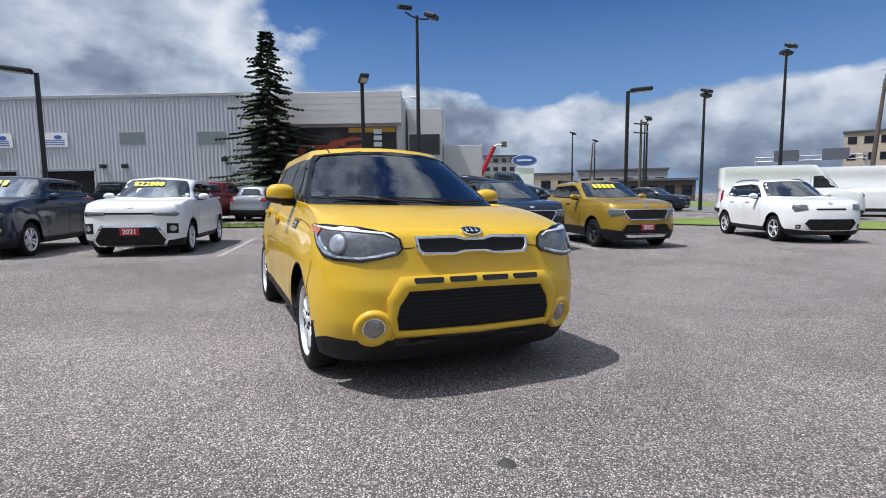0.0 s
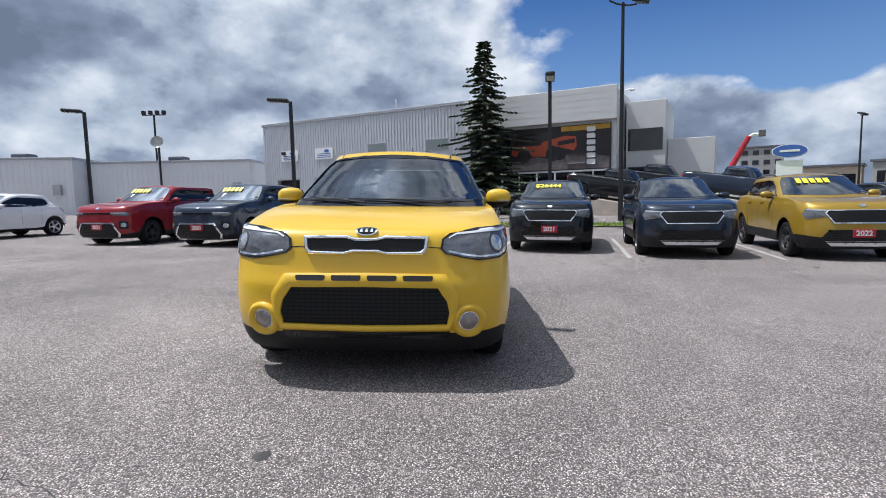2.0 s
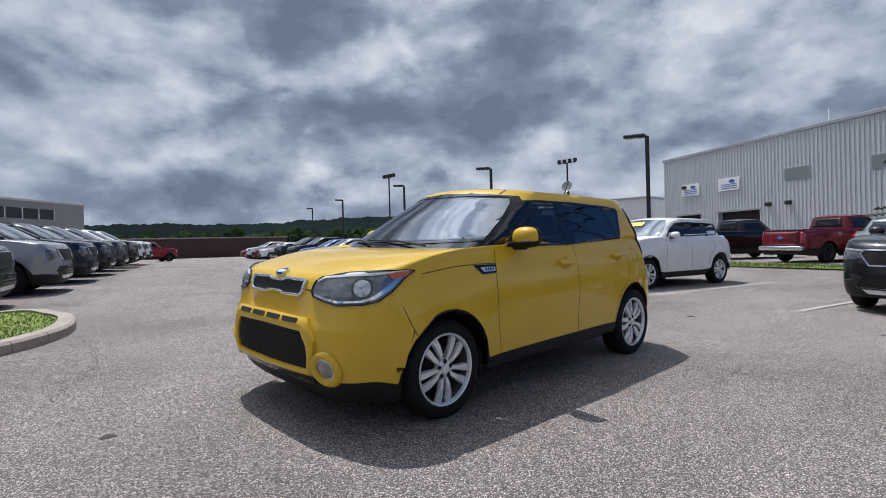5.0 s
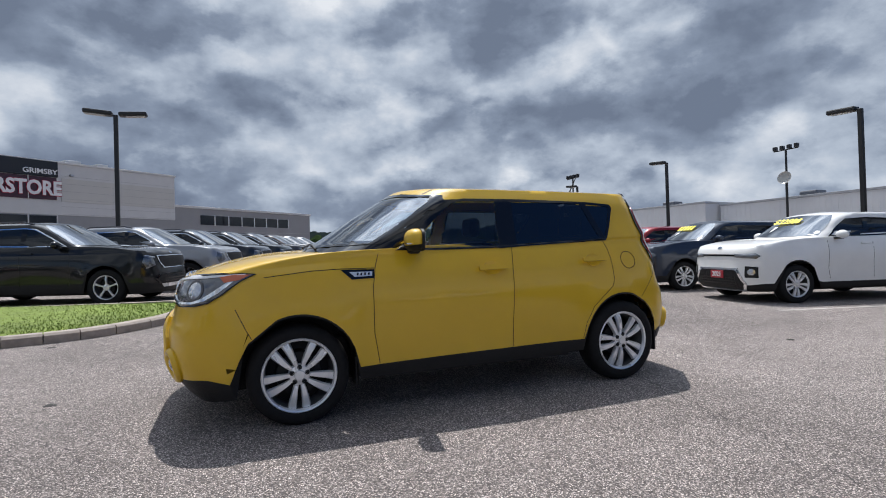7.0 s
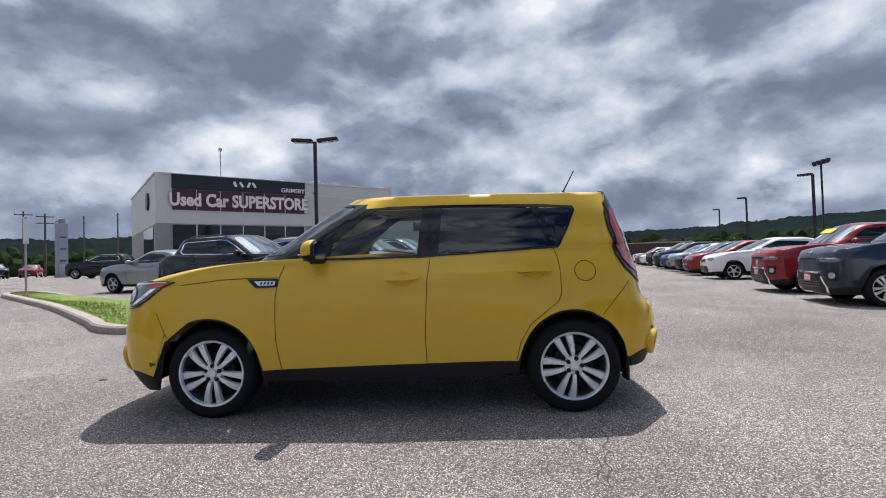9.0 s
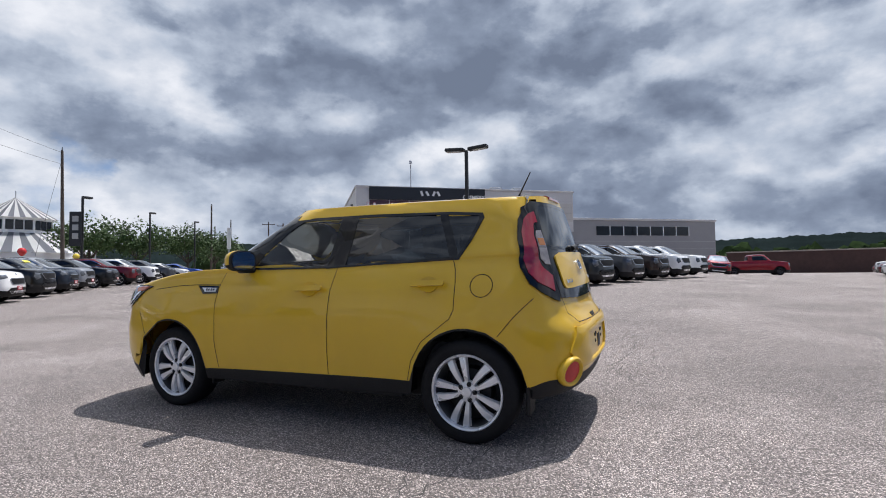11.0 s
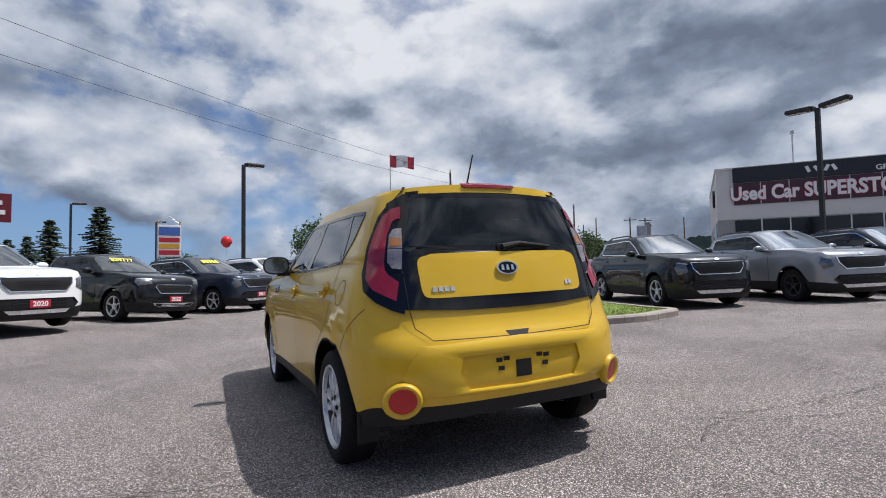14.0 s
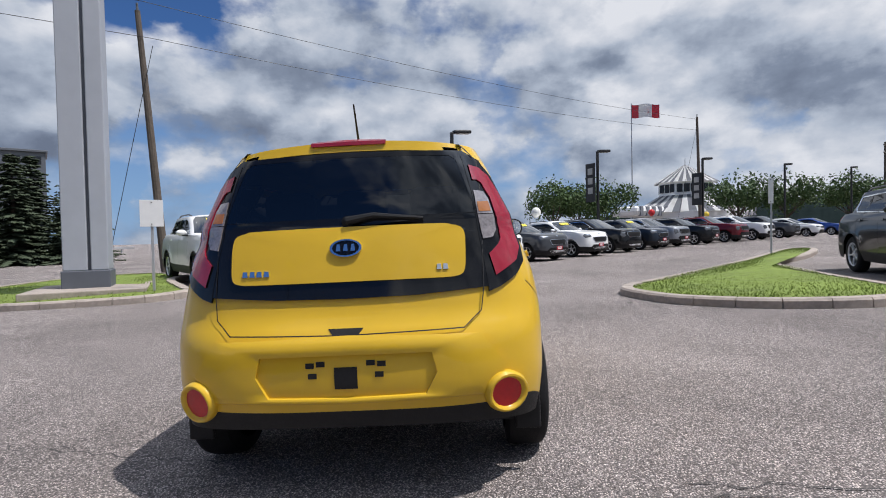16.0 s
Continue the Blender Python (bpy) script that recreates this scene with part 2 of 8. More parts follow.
M = {
    "asphalt": asphalt("asphalt"),
    "road": material("road_asphalt", (0.16, 0.155, 0.15), 0.85, grain=0.25, grain_scale=30, bump=0.3, bump_scale=180),
    "grass": material("grass", (0.15, 0.205, 0.034), 0.9, grain=0.45, grain_scale=9, bump=0.8, bump_scale=90),
    "blade": material("grass_blade", (0.155, 0.212, 0.036), 0.8, grain=0.25, grain_scale=4),
    "concrete": material("concrete", (0.34, 0.29, 0.25), 0.85, grain=0.25, grain_scale=14, bump=0.4, bump_scale=120),
    "yellow": paint("yellow_paint", (0.655, 0.41, 0.026), rough=0.4),
    "white": paint("white_paint", (0.78, 0.78, 0.77)),
    "black": paint("black_paint", (0.006, 0.0065, 0.008)),
    "navy": paint("navy_paint", (0.012, 0.018, 0.03), 0.05),
    "slate": paint("slate_blue_paint", (0.022, 0.03, 0.05), 0.1),
    "red": paint("red_paint", (0.25, 0.012, 0.018), 0.1),
    "maroon": paint("maroon_paint", (0.14, 0.008, 0.014), 0.1),
    "silver": paint("silver_paint", (0.3, 0.31, 0.33), 0.5),
    "grey": paint("grey_paint", (0.06, 0.063, 0.07), 0.2),
    "gold": paint("gold_yellow_paint", (0.37, 0.235, 0.03), 0.4),
    "blue": paint("blue_paint", (0.02, 0.06, 0.26), 0.4),
    "teal": paint("teal_grey_paint", (0.018, 0.024, 0.029), 0.1),
    "brown": paint("brown_paint", (0.03, 0.018, 0.015), 0.1),
    "plastic": material("black_plastic", (0.014, 0.014, 0.015), 0.55, grain=0.2, grain_scale=60, bump=0.15, bump_scale=700, spec=0.25),
    "gloss": material("gloss_black", (0.006, 0.006, 0.007), 0.08, coat=0.15, spec=0.4),
    "rubber": material("tyre_rubber", (0.011, 0.011, 0.012), 0.75, grain=0.3, grain_scale=40, bump=0.2, bump_scale=260, spec=0.2),
    "alloy": material("alloy", (0.76, 0.77, 0.79), 0.28, 0.45, grain=0.06, grain_scale=30),
    # grey darkened to hold the shade behind the wheel spokes
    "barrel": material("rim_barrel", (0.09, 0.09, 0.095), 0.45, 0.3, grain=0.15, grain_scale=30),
    "dark_alloy": material("dark_alloy", (0.1, 0.1, 0.11), 0.3, 0.8, grain=0.1, grain_scale=30),
    "chrome": material("chrome", (0.8, 0.82, 0.84), 0.07, 1.0),
    "lamp": material("lamp_reflector", (0.55, 0.57, 0.6), 0.16, 0.7, coat=1.0, grain=0.25, grain_scale=60),
    "lamp_dark": material("smoked_lamp", (0.15, 0.155, 0.165), 0.16, 0.45, coat=1.0, grain=0.45, grain_scale=38),
    "lens_clear": material("clear_lens", (0.3, 0.27, 0.27), 0.12, 0.35, coat=1.0, grain=0.5, grain_scale=90),
    "lens_red": material("red_lens", (0.28, 0.012, 0.028), 0.16, coat=0.8, grain=0.18, grain_scale=40),
    "lens_dark_red": material("dark_red_lens", (0.5, 0.006, 0.012), 0.35, coat=0.15, grain=0.15, grain_scale=40),
    "lens_amber": material("amber_lens", (0.36, 0.13, 0.03), 0.16, coat=1.0, grain=0.2, grain_scale=60),
    "glass": glass("side_glass", (0.78, 0.86, 0.83), 1.6),
    "glass_tint": glass("privacy_glass", (0.07, 0.08, 0.085), 1.7),
    "glass_wind": glass("windscreen_glass", (0.68, 0.76, 0.73), 2.6),
    "glass_sheen": material("sky_reflecting_glass", (0.02, 0.024, 0.027), 0.05, coat=1.0, spec=1.0),
    "sign_maroon": material("dark_red_sign_face", (0.13, 0.008, 0.018), 0.45, grain=0.08, grain_scale=3),
    "shed_white": material("white_shed_wall", (0.7, 0.71, 0.73), 0.6, grain=0.05, grain_scale=0.6),
    "glass_far": material("dark_window_glass", (0.01, 0.012, 0.015), 0.04, spec=0.5),
    "seat": material("seat_cloth", (0.03, 0.03, 0.032), 0.85, grain=0.3, grain_scale=80),
    "sign_white": material("white_sheet", (0.78, 0.78, 0.77), 0.5, grain=0.04, grain_scale=8),
    "sign_red": material("red_sheet", (0.4, 0.015, 0.03), 0.4, grain=0.05, grain_scale=8),
    "sign_yellow": material("yellow_sticker", (0.85, 0.72, 0.04), 0.5),
    "pole": material("black_pole_paint", (0.012, 0.012, 0.013), 0.45, grain=0.2, grain_scale=12),
    "siding": material("white_metal_siding", (0.5, 0.52, 0.55), 0.5, grain=0.06, grain_scale=1.5),
    "panel": material("grey_wall_panel", (0.6, 0.59, 0.575), 0.6, grain=0.06, grain_scale=1.2),
    "panel_dark": material("dark_grey_wall_panel", (0.3, 0.295, 0.295), 0.6, grain=0.06, grain_scale=1.2),
    "cream": material("cream_wall_panel", (0.55, 0.53, 0.49), 0.6, grain=0.05, grain_scale=1.2),
    "banner": material("black_banner", (0.02, 0.017, 0.018), 0.5, grain=0.3, grain_scale=1.0),
    "banner_orange": material("banner_orange", (0.42, 0.075, 0.03), 0.5, grain=0.2, grain_scale=2.0),
    "banner_amber": material("banner_amber", (0.55, 0.3, 0.03), 0.5, grain=0.2, grain_scale=2.0),
    "banner_grey": material("banner_grey", (0.14, 0.12, 0.12), 0.5, grain=0.5, grain_scale=3.0),
    "sign_black": material("black_sign_board", (0.014, 0.015, 0.018), 0.4, grain=0.15, grain_scale=2.0),
    "sign_plum": material("plum_window_sheet", (0.06, 0.018, 0.03), 0.35, grain=0.25, grain_scale=2.0),
    "sign_pink": material("red_letter_edge", (0.45, 0.02, 0.06), 0.45),
    "blind": material("window_blind", (0.2, 0.235, 0.24), 0.3, grain=0.1, grain_scale=4),
    "dark": material("dark_opening", (0.012, 0.012, 0.013), 0.8),
    "wood": material("weathered_wood_pole", (0.1, 0.08, 0.065), 0.9, grain=0.35, grain_scale=10, bump=0.5, bump_scale=60),
    "steel": material("galvanised_steel", (0.42, 0.43, 0.45), 0.45, 0.5, grain=0.12, grain_scale=8),
    "pylon": material("grey_pylon_paint", (0.36, 0.38, 0.42), 0.45, grain=0.06, grain_scale=3),
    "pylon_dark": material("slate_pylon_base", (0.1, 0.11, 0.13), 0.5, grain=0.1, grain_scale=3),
    "needle": material("spruce_needles", (0.042, 0.06, 0.03), 0.8, grain=0.45, grain_scale=2.5),
    "leaf": material("tree_leaves", (0.05, 0.095, 0.022), 0.7, grain=0.4, grain_scale=2.0),
    "bark": material("bark", (0.09, 0.07, 0.055), 0.9, grain=0.3, grain_scale=10, bump=0.6, bump_scale=40),
    "forest": material("far_forest", (0.024, 0.04, 0.016), 0.9, grain=0.5, grain_scale=0.12, bump=1.0, bump_scale=0.5, spec=0.0),
    "forest_far": material("far_escarpment", (0.012, 0.018, 0.018), 0.9, grain=0.35, grain_scale=0.05, bump=1.0, bump_scale=0.3, spec=0.0),
    "brown_wall": material("brown_wall", (0.09, 0.07, 0.06), 0.85, grain=0.25, grain_scale=3),
    "drl": material("lamp_light_bar", (0.82, 0.83, 0.84), 0.2, coat=1.0),
    "marker": material("marker_lens", (0.55, 0.13, 0.05), 0.2, coat=1.0, grain=0.15, grain_scale=40),
    "brick": material("red_brown_wall", (0.07, 0.038, 0.032), 0.85, grain=0.25, grain_scale=3),
    "tan": material("tan_facade", (0.42, 0.35, 0.27), 0.8, grain=0.08, grain_scale=1),
    "crack": material("tar_crack", (0.05, 0.047, 0.045), 0.9, grain=0.3, grain_scale=30),
    "line_paint": material("worn_line_paint", (0.38, 0.36, 0.34), 0.8, grain=0.3, grain_scale=20),
    "tent": material("tent_canvas", (0.75, 0.75, 0.74), 0.7),
    "tent_stripe": material("tent_stripe", (0.2, 0.21, 0.24), 0.7),
    "orange": material("safety_orange", (0.6, 0.14, 0.02), 0.6),
    "balloon_red": material("red_balloon", (0.6, 0.02, 0.02), 0.2, coat=0.5),
    "balloon_white": material("white_balloon", (0.75, 0.75, 0.7), 0.2, coat=0.5),
    "balloon_yellow": material("yellow_balloon", (0.75, 0.55, 0.05), 0.2, coat=0.5),
    "water_blue": material("blue_sheet", (0.05, 0.12, 0.4), 0.5),
    "lamp_glass": material("lamp_lens", (0.42, 0.42, 0.4), 0.2),
}

M["glass_sheen"].node_tree.nodes["Principled BSDF"].inputs["IOR"].default_value = 1.7


# ---- building helpers ----
def mesh_of(name, bm, smooth=True):
    me = bpy.data.meshes.new(name)
    bm.to_mesh(me)
    bm.free()
    if smooth:
        me.polygons.foreach_set("use_smooth", [True] * len(me.polygons))
    return me


def sharp(me, angle=35):
    me.set_sharp_from_angle(angle=radians(angle))
    return me


BOXED = set()


def part(name, bm, mat, parent=None, label="", m=None, smooth=True, angle=35):
    """One mesh object under a thing or under a part."""
    if id(bm) in BOXED:
        BOXED.discard(id(bm))
        angle = min(angle, 18)
    me = bm if isinstance(bm, bpy.types.Mesh) else sharp(mesh_of(name, bm, smooth), angle)
    if not me.materials and mat is not None:
        me.materials.append(M[mat] if isinstance(mat, str) else mat)
    ob = new(name, me)
    ob.parent = parent
    if m is not None:
        ob.matrix_basis = m
    if label:
        ob["label"] = label
    return ob


def thing(name, label, category, m=None, group="", kind=""):
    ob = new(name)
    ob.empty_display_size = 0.2
    if m is not None:
        ob.matrix_basis = m
    return tagged(ob, label, category, group, kind)


def add_box(bm, x0, x1, y0, y1, z0, z1, bevel=0.0, m=None):
    r = bmesh.ops.create_cube(bm, size=1)
    v = r["verts"]
    t = Matrix.LocRotScale(((x0 + x1) / 2, (y0 + y1) / 2, (z0 + z1) / 2), None, (x1 - x0, y1 - y0, z1 - z0))
    bmesh.ops.transform(bm, matrix=(m @ t) if m else t, verts=v)
    if bevel:
        e = list({e for q in v for e in q.link_edges})
        bmesh.ops.bevel(bm, geom=e, offset=bevel, segments=2, affect="EDGES", profile=0.5)
        BOXED.add(id(bm))
    return bm


def box_bm(*a, **k):
    return add_box(bmesh.new(), *a, **k)


def add_tube(bm, path, radii, seg=10, cap=True):
    """A round tube along a list of points."""
    pts = [Vector(p) for p in path]
    rings = []
    for i, p in enumerate(pts):
        d = (pts[min(i + 1, len(pts) - 1)] - pts[max(i - 1, 0)]).normalized()
        a = d.orthogonal().normalized()
        if abs(d.z) < 0.95:
            a = d.cross(Vector((0, 0, 1))).normalized()
        else:
            a = d.cross(Vector((0, 1, 0))).normalized()
        b = d.cross(a)
        r = radii[i] if isinstance(radii, (list, tuple)) else radii
        rings.append([bm.verts.new(p + (a * math.cos(2 * math.pi * k / seg) + b * math.sin(2 * math.pi * k / seg)) * r) for k in range(seg)])
    for r0, r1 in zip(rings, rings[1:]):
        for k in range(seg):
            bm.faces.new((r0[k], r0[(k + 1) % seg], r1[(k + 1) % seg], r1[k]))
    if cap:
        bm.faces.new(rings[0][::-1])
        bm.faces.new(rings[-1])
    return bm


def tube_bm(path, radii, seg=10):
    return add_tube(bmesh.new(), path, radii, seg)


def add_lathe(bm, profile, seg=32, m=None, close=False):
    """Turns a profile of (radius, along) round the local Y axis."""
    rings = []
    for r, a in profile:
        rings.append([bm.verts.new((r * math.cos(2 * math.pi * k / seg), a, r * math.sin(2 * math.pi * k / seg))) for k in range(seg)])
    for r0, r1 in zip(rings, rings[1:]):
        for k in range(seg):
            bm.faces.new((r0[k], r1[k], r1[(k + 1) % seg], r0[(k + 1) % seg]))
    if close:
        bm.faces.new(rings[-1][::-1])
    if m is not None:
        bmesh.ops.transform(bm, matrix=m, verts=[v for r in rings for v in r])
    return bm


def lathe_bm(profile, seg=32, close=False):
    return add_lathe(bmesh.new(), profile, seg, close=close)


def curve(tab, v):
    """Smooth interpolation through a table of (v, value) pairs in rising order of v."""
    if v <= tab[0][0]:
        return tab[0][1]
    if v >= tab[-1][0]:
        return tab[-1][1]
    for i in range(len(tab) - 1):
        if v <= tab[i + 1][0]:
            break
    (a, p), (b, q) = tab[i], tab[i + 1]
    h = b - a
    d = (q - p) / h

    def slope(k):
        if k == 0 or k == len(tab) - 1:
            return None
        d0 = (tab[k][1] - tab[k - 1][1]) / (tab[k][0] - tab[k - 1][0])
        d1 = (tab[k + 1][1] - tab[k][1]) / (tab[k + 1][0] - tab[k][0])
        return 0.0 if d0 * d1 <= 0 else 2 * d0 * d1 / (d0 + d1)

    m0, m1 = slope(i), slope(i + 1)
    m0 = d if m0 is None else m0
    m1 = d if m1 is None else m1
    s = (v - a) / h
    return (1 + 2 * s) * (1 - s) ** 2 * p + s * (1 - s) ** 2 * h * m0 + s * s * (3 - 2 * s) * q + s * s * (s - 1) * h * m1


def text_mesh(words, size, depth=0.004, align="CENTER", bold=0.0):
    """A mesh of lettering in the x-y plane."""
    c = bpy.data.curves.new("lettering", "FONT")
    c.body, c.size, c.extrude, c.align_x, c.align_y, c.offset = words, size, depth, align, "CENTER", bold
    c.resolution_u = 3
    ob = bpy.data.objects.new("lettering", c)
    scene.collection.objects.link(ob)
    me = bpy.data.meshes.new_from_object(ob.evaluated_get(bpy.context.evaluated_depsgraph_get()))
    bpy.data.objects.remove(ob)
    bpy.data.curves.remove(c)
    me.materials.clear()
    return me


# ---- the lie of the land ----
SLOPE = math.tan(radians(1.55))


def ground_z(x, y):
    """The lot falls gently towards +y on the near side, and lies flatter to -x; it levels out far off."""
    k = max(0.0, min(1.0, (x + 8.0) / 5.0))
    tilt = SLOPE * (0.42 + 0.58 * k * k * (3 - 2 * k))
    if y < -12.0:
        q = min((-12.0 - y) / 30.0, 1.0)
        z = tilt * (12.0 + 30.0 * (q - q * q / 2))
    elif y < 1.5:
        z = -tilt * y
    else:
        q = min((y - 1.5) / 3.5, 1.0)
        z = -tilt * (1.5 + 3.5 * (q - q * q / 2)) - (1 - k) * 0.05 * q
    return z + 0.22 * math.exp(-(((x - 9.0) / 4.0) ** 2 + ((y - 6.0) / 3.6) ** 2))


def on_ground(x, y, heading=0.0):
    """A pose that stands at x, y on the sloping lot, turned by heading degrees."""
    e = 0.4
    n = Vector((-(ground_z(x + e, y) - ground_z(x - e, y)) / (2 * e), -(ground_z(x, y + e) - ground_z(x, y - e)) / (2 * e), 1)).normalized()
    turn = Vector((0, 0, 1)).rotation_difference(n).to_matrix().to_4x4()
    return Matrix.Translation((x, y, ground_z(x, y))) @ turn @ pose(0, 0, 0, 0, 0, heading)


# ---- cars ----
from mathutils.bvhtree import BVHTree


class Shell:
    """A car body as one grid of rows (sill to roof) and columns (nose, side, tail), from a table of outlines."""

    def __init__(self, s, nf=14, ns=44, nr=14, fine=1.0):
        self.s = s
        self.nf, self.ns, self.nr = nf, ns, nr
        nb, nl, nt, ng, nk = 3, int(14 * fine), int(8 * fine), int(12 * fine), int(7 * fine)
        cols = nf + ns + nr + 1
        rows = []
        for v in np.linspace(0, 1, nb, endpoint=False):
            rows.append([self.low(j, v, "clad") for j in range(cols)])
        self.row_body = nb
        for v in np.linspace(0, 1, nl):
            rows.append([self.low(j, v, "body") for j in range(cols)])
        base = rows[-1]
        cab = [self.cabin(j, 0.0) for j in range(cols)]
        for v in np.linspace(0, 1, nt + 1, endpoint=False)[1:]:
            ring = []
            for j in range(cols):
                a, b = base[j], cab[j]
                p = a.lerp(b, v)
                front = max(0.0, min(1.0, (a - b).length / 0.5))
                side = 1.0 if j <= nf + ns * 0.35 else 0.35
                p.z += s.get("crown", 0.055) * front * side * 4 * v * (1 - v) * (1.0 if j < nf + ns else 0.2)
                ring.append(p)
            rows.append(ring)
        self.row_glass = len(rows)
        for v in np.linspace(0, 1, ng):
            rows.append([self.cabin(j, v) for j in range(cols)])
        self.row_roof = len(rows)
        top = rows[-1]
        for v in np.linspace(0, 1, nk)[1:]:
            ring = []
            q = 1 - v
            for j in range(cols):
                a = top[j]
                mid = top[nf] if j < nf else top[nf + ns] if j > nf + ns else a
                ring.append(Vector((mid.x + (a.x - mid.x) * q, a.y * q, a.z + (mid.z + s["crown_roof"] - a.z) * (1 - q * q))))
            rows.append(ring)
        self.rows, self.cols = rows, cols

    def split(self, j):
        """Which stretch a column lies on, and how far along."""
        if j <= self.nf:
            return "nose", j / self.nf
        if j < self.nf + self.ns:
            return "side", (j - self.nf) / self.ns
        return "tail", (j - self.nf - self.ns) / self.nr

    @staticmethod
    def corner(f, n):
        a = f * math.pi / 2
        return max(0.0, math.cos(a)) ** (2 / n), max(0.0, math.sin(a)) ** (2 / n)

    def low(self, j, v, zone):
        s = self.s
        where, f = self.split(j)
        z, x = 0.6, 2.0 if where == "nose" else -2.0 if where == "tail" else 0.0
        for _ in range(4):
            wide = curve(s["W"], z) * curve(s["WX"], x) if "WX" in s else curve(s["W"], z)
            if where == "nose":
                c, q = self.corner(f, s["nf"])
                x, y = s["xcf"] + (curve(s["Xf"], z) - s["xcf"]) * c, wide * q
            elif where == "side":
                x, y = s["xcf"] + (s["xcr"] - s["xcf"]) * f, wide
            else:
                c, q = self.corner(1 - f, s["nr"])
                x, y = s["xcr"] + (curve(s["Xr"], z) - s["xcr"]) * c, wide * q
            bottom = curve(s["zb"], x)
            arch = 0.0
            if y > 0.35 * wide:
                for xa in s["axles"]:
                    if abs(x - xa) < s["Ra"]:
                        arch = max(arch, s["za"] + math.sqrt(s["Ra"] ** 2 - (x - xa) ** 2))
            low = max(bottom, arch)
            clad = max(curve(s["zk"], x), low + 0.014)
            top = curve(s["zs"], x)
            z = low + (clad - low) * v if zone == "clad" else clad + (top - clad) * v
        flare = 0.0
        for xa in s["axles"]:
            d = math.hypot(x - xa, z - s["za"]) - s["Ra"]
            if where == "side" or f > 0.75:
                flare = max(flare, s.get("flare", 0.018) * math.exp(-((d / 0.13) ** 2)))
        waist = s.get("waist", 0.012) * math.exp(-(((z - 0.5) / 0.14) ** 2)) * math.exp(-((x / 0.6) ** 2))
        return Vector((x, y + (flare - waist) * (1 if y > 0.5 else 0), z))

    def cabin(self, j, v):
        s = self.s
        where, f = self.split(j)
        x = 0.0
        if where == "nose":
            x = s["gx"][0]
        elif where == "tail":
            x = s["gx"][1]
        else:
            x = s["gx"][0] + (s["gx"][1] - s["gx"][0]) * f
        for _ in range(3):
            z = curve(s["gz"], x) + (curve(s["zr"], x) - curve(s["gz"], x)) * v
            xf, xr = curve(s["GF"], z) - s["gdf"], curve(s["GR"], z) + s["gdr"]
            wide = curve(s["GW"], z) * curve(s.get("GT", [(0, 1)]), x)
            if where == "nose":
                c, q = self.corner(f, s["gnf"])
                x, y = xf + s["gdf"] * c, wide * q
            elif where == "side":
                x, y = xf + (xr - xf) * f, wide
            else:
                c, q = self.corner(1 - f, s["gnr"])
                x, y = xr - s["gdr"] * c, wide * q
        if where != "side":
            z += v * s.get("arch", 0.03) * (1 - (y / wide) ** 2)
        return Vector((x, y, z))

    def mesh(self, r0, r1, skip=None):
        """The rows r0 to r1 of both halves as a bmesh; skip(p, row, col) leaves faces out."""
        bm = bmesh.new()
        for side in (1, -1):
            grid = [[bm.verts.new((p.x, side * p.y, p.z)) for p in self.rows[r]] for r in range(r0, r1 + 1)]
            for a in range(len(grid) - 1):
                for j in range(self.cols - 1):
                    q = (grid[a][j], grid[a][j + 1], grid[a + 1][j + 1], grid[a + 1][j])
                    mid = sum((v.co for v in q), Vector()) / 4
                    if skip and skip(mid, r0 + a, j):
                        continue
                    bm.faces.new(q if side < 0 else q[::-1])
        bmesh.ops.remove_doubles(bm, verts=bm.verts, dist=0.0008)
        bmesh.ops.recalc_face_normals(bm, faces=bm.faces)
        return bm

    def tree(self):
        bm = self.mesh(0, len(self.rows) - 1)
        t = BVHTree.FromBMesh(bm)
        bm.free()
        return t


def resample(poly, step, closed=True):
    out = []
    n = len(poly)
    for i in range(n if closed else n - 1):
        a, b = Vector(poly[i]), Vector(poly[(i + 1) % n])
        k = max(1, int((b - a).length / step + 0.5))
        out += [a.lerp(b, t / k) for t in range(k)]
    if not closed:
        out.append(Vector(poly[-1]))
    return out


def rounded(poly, r, k=4):
    """Rounds the corners of a 2D polygon."""
    out, n = [], len(poly)
    for i in range(n):
        p, a, b = Vector(poly[i]), Vector(poly[i - 1]), Vector(poly[(i + 1) % n])
        ra = min(r, (a - p).length * 0.45)
        rb = min(r, (b - p).length * 0.45)
        s, e = p + (a - p).normalized() * ra, p + (b - p).normalized() * rb
        for t in range(k + 1):
            t /= k
            out.append(s * (1 - t) ** 2 + p * 2 * t * (1 - t) + e * t * t)
    return out


def inside(p, poly):
    hit, n = False, len(poly)
    for i in range(n):
        a, b = poly[i], poly[(i + 1) % n]
        if (a[1] > p[1]) != (b[1] > p[1]) and p[0] < (b[0] - a[0]) * (p[1] - a[1]) / (b[1] - a[1]) + a[0]:
            hit = not hit
    return hit


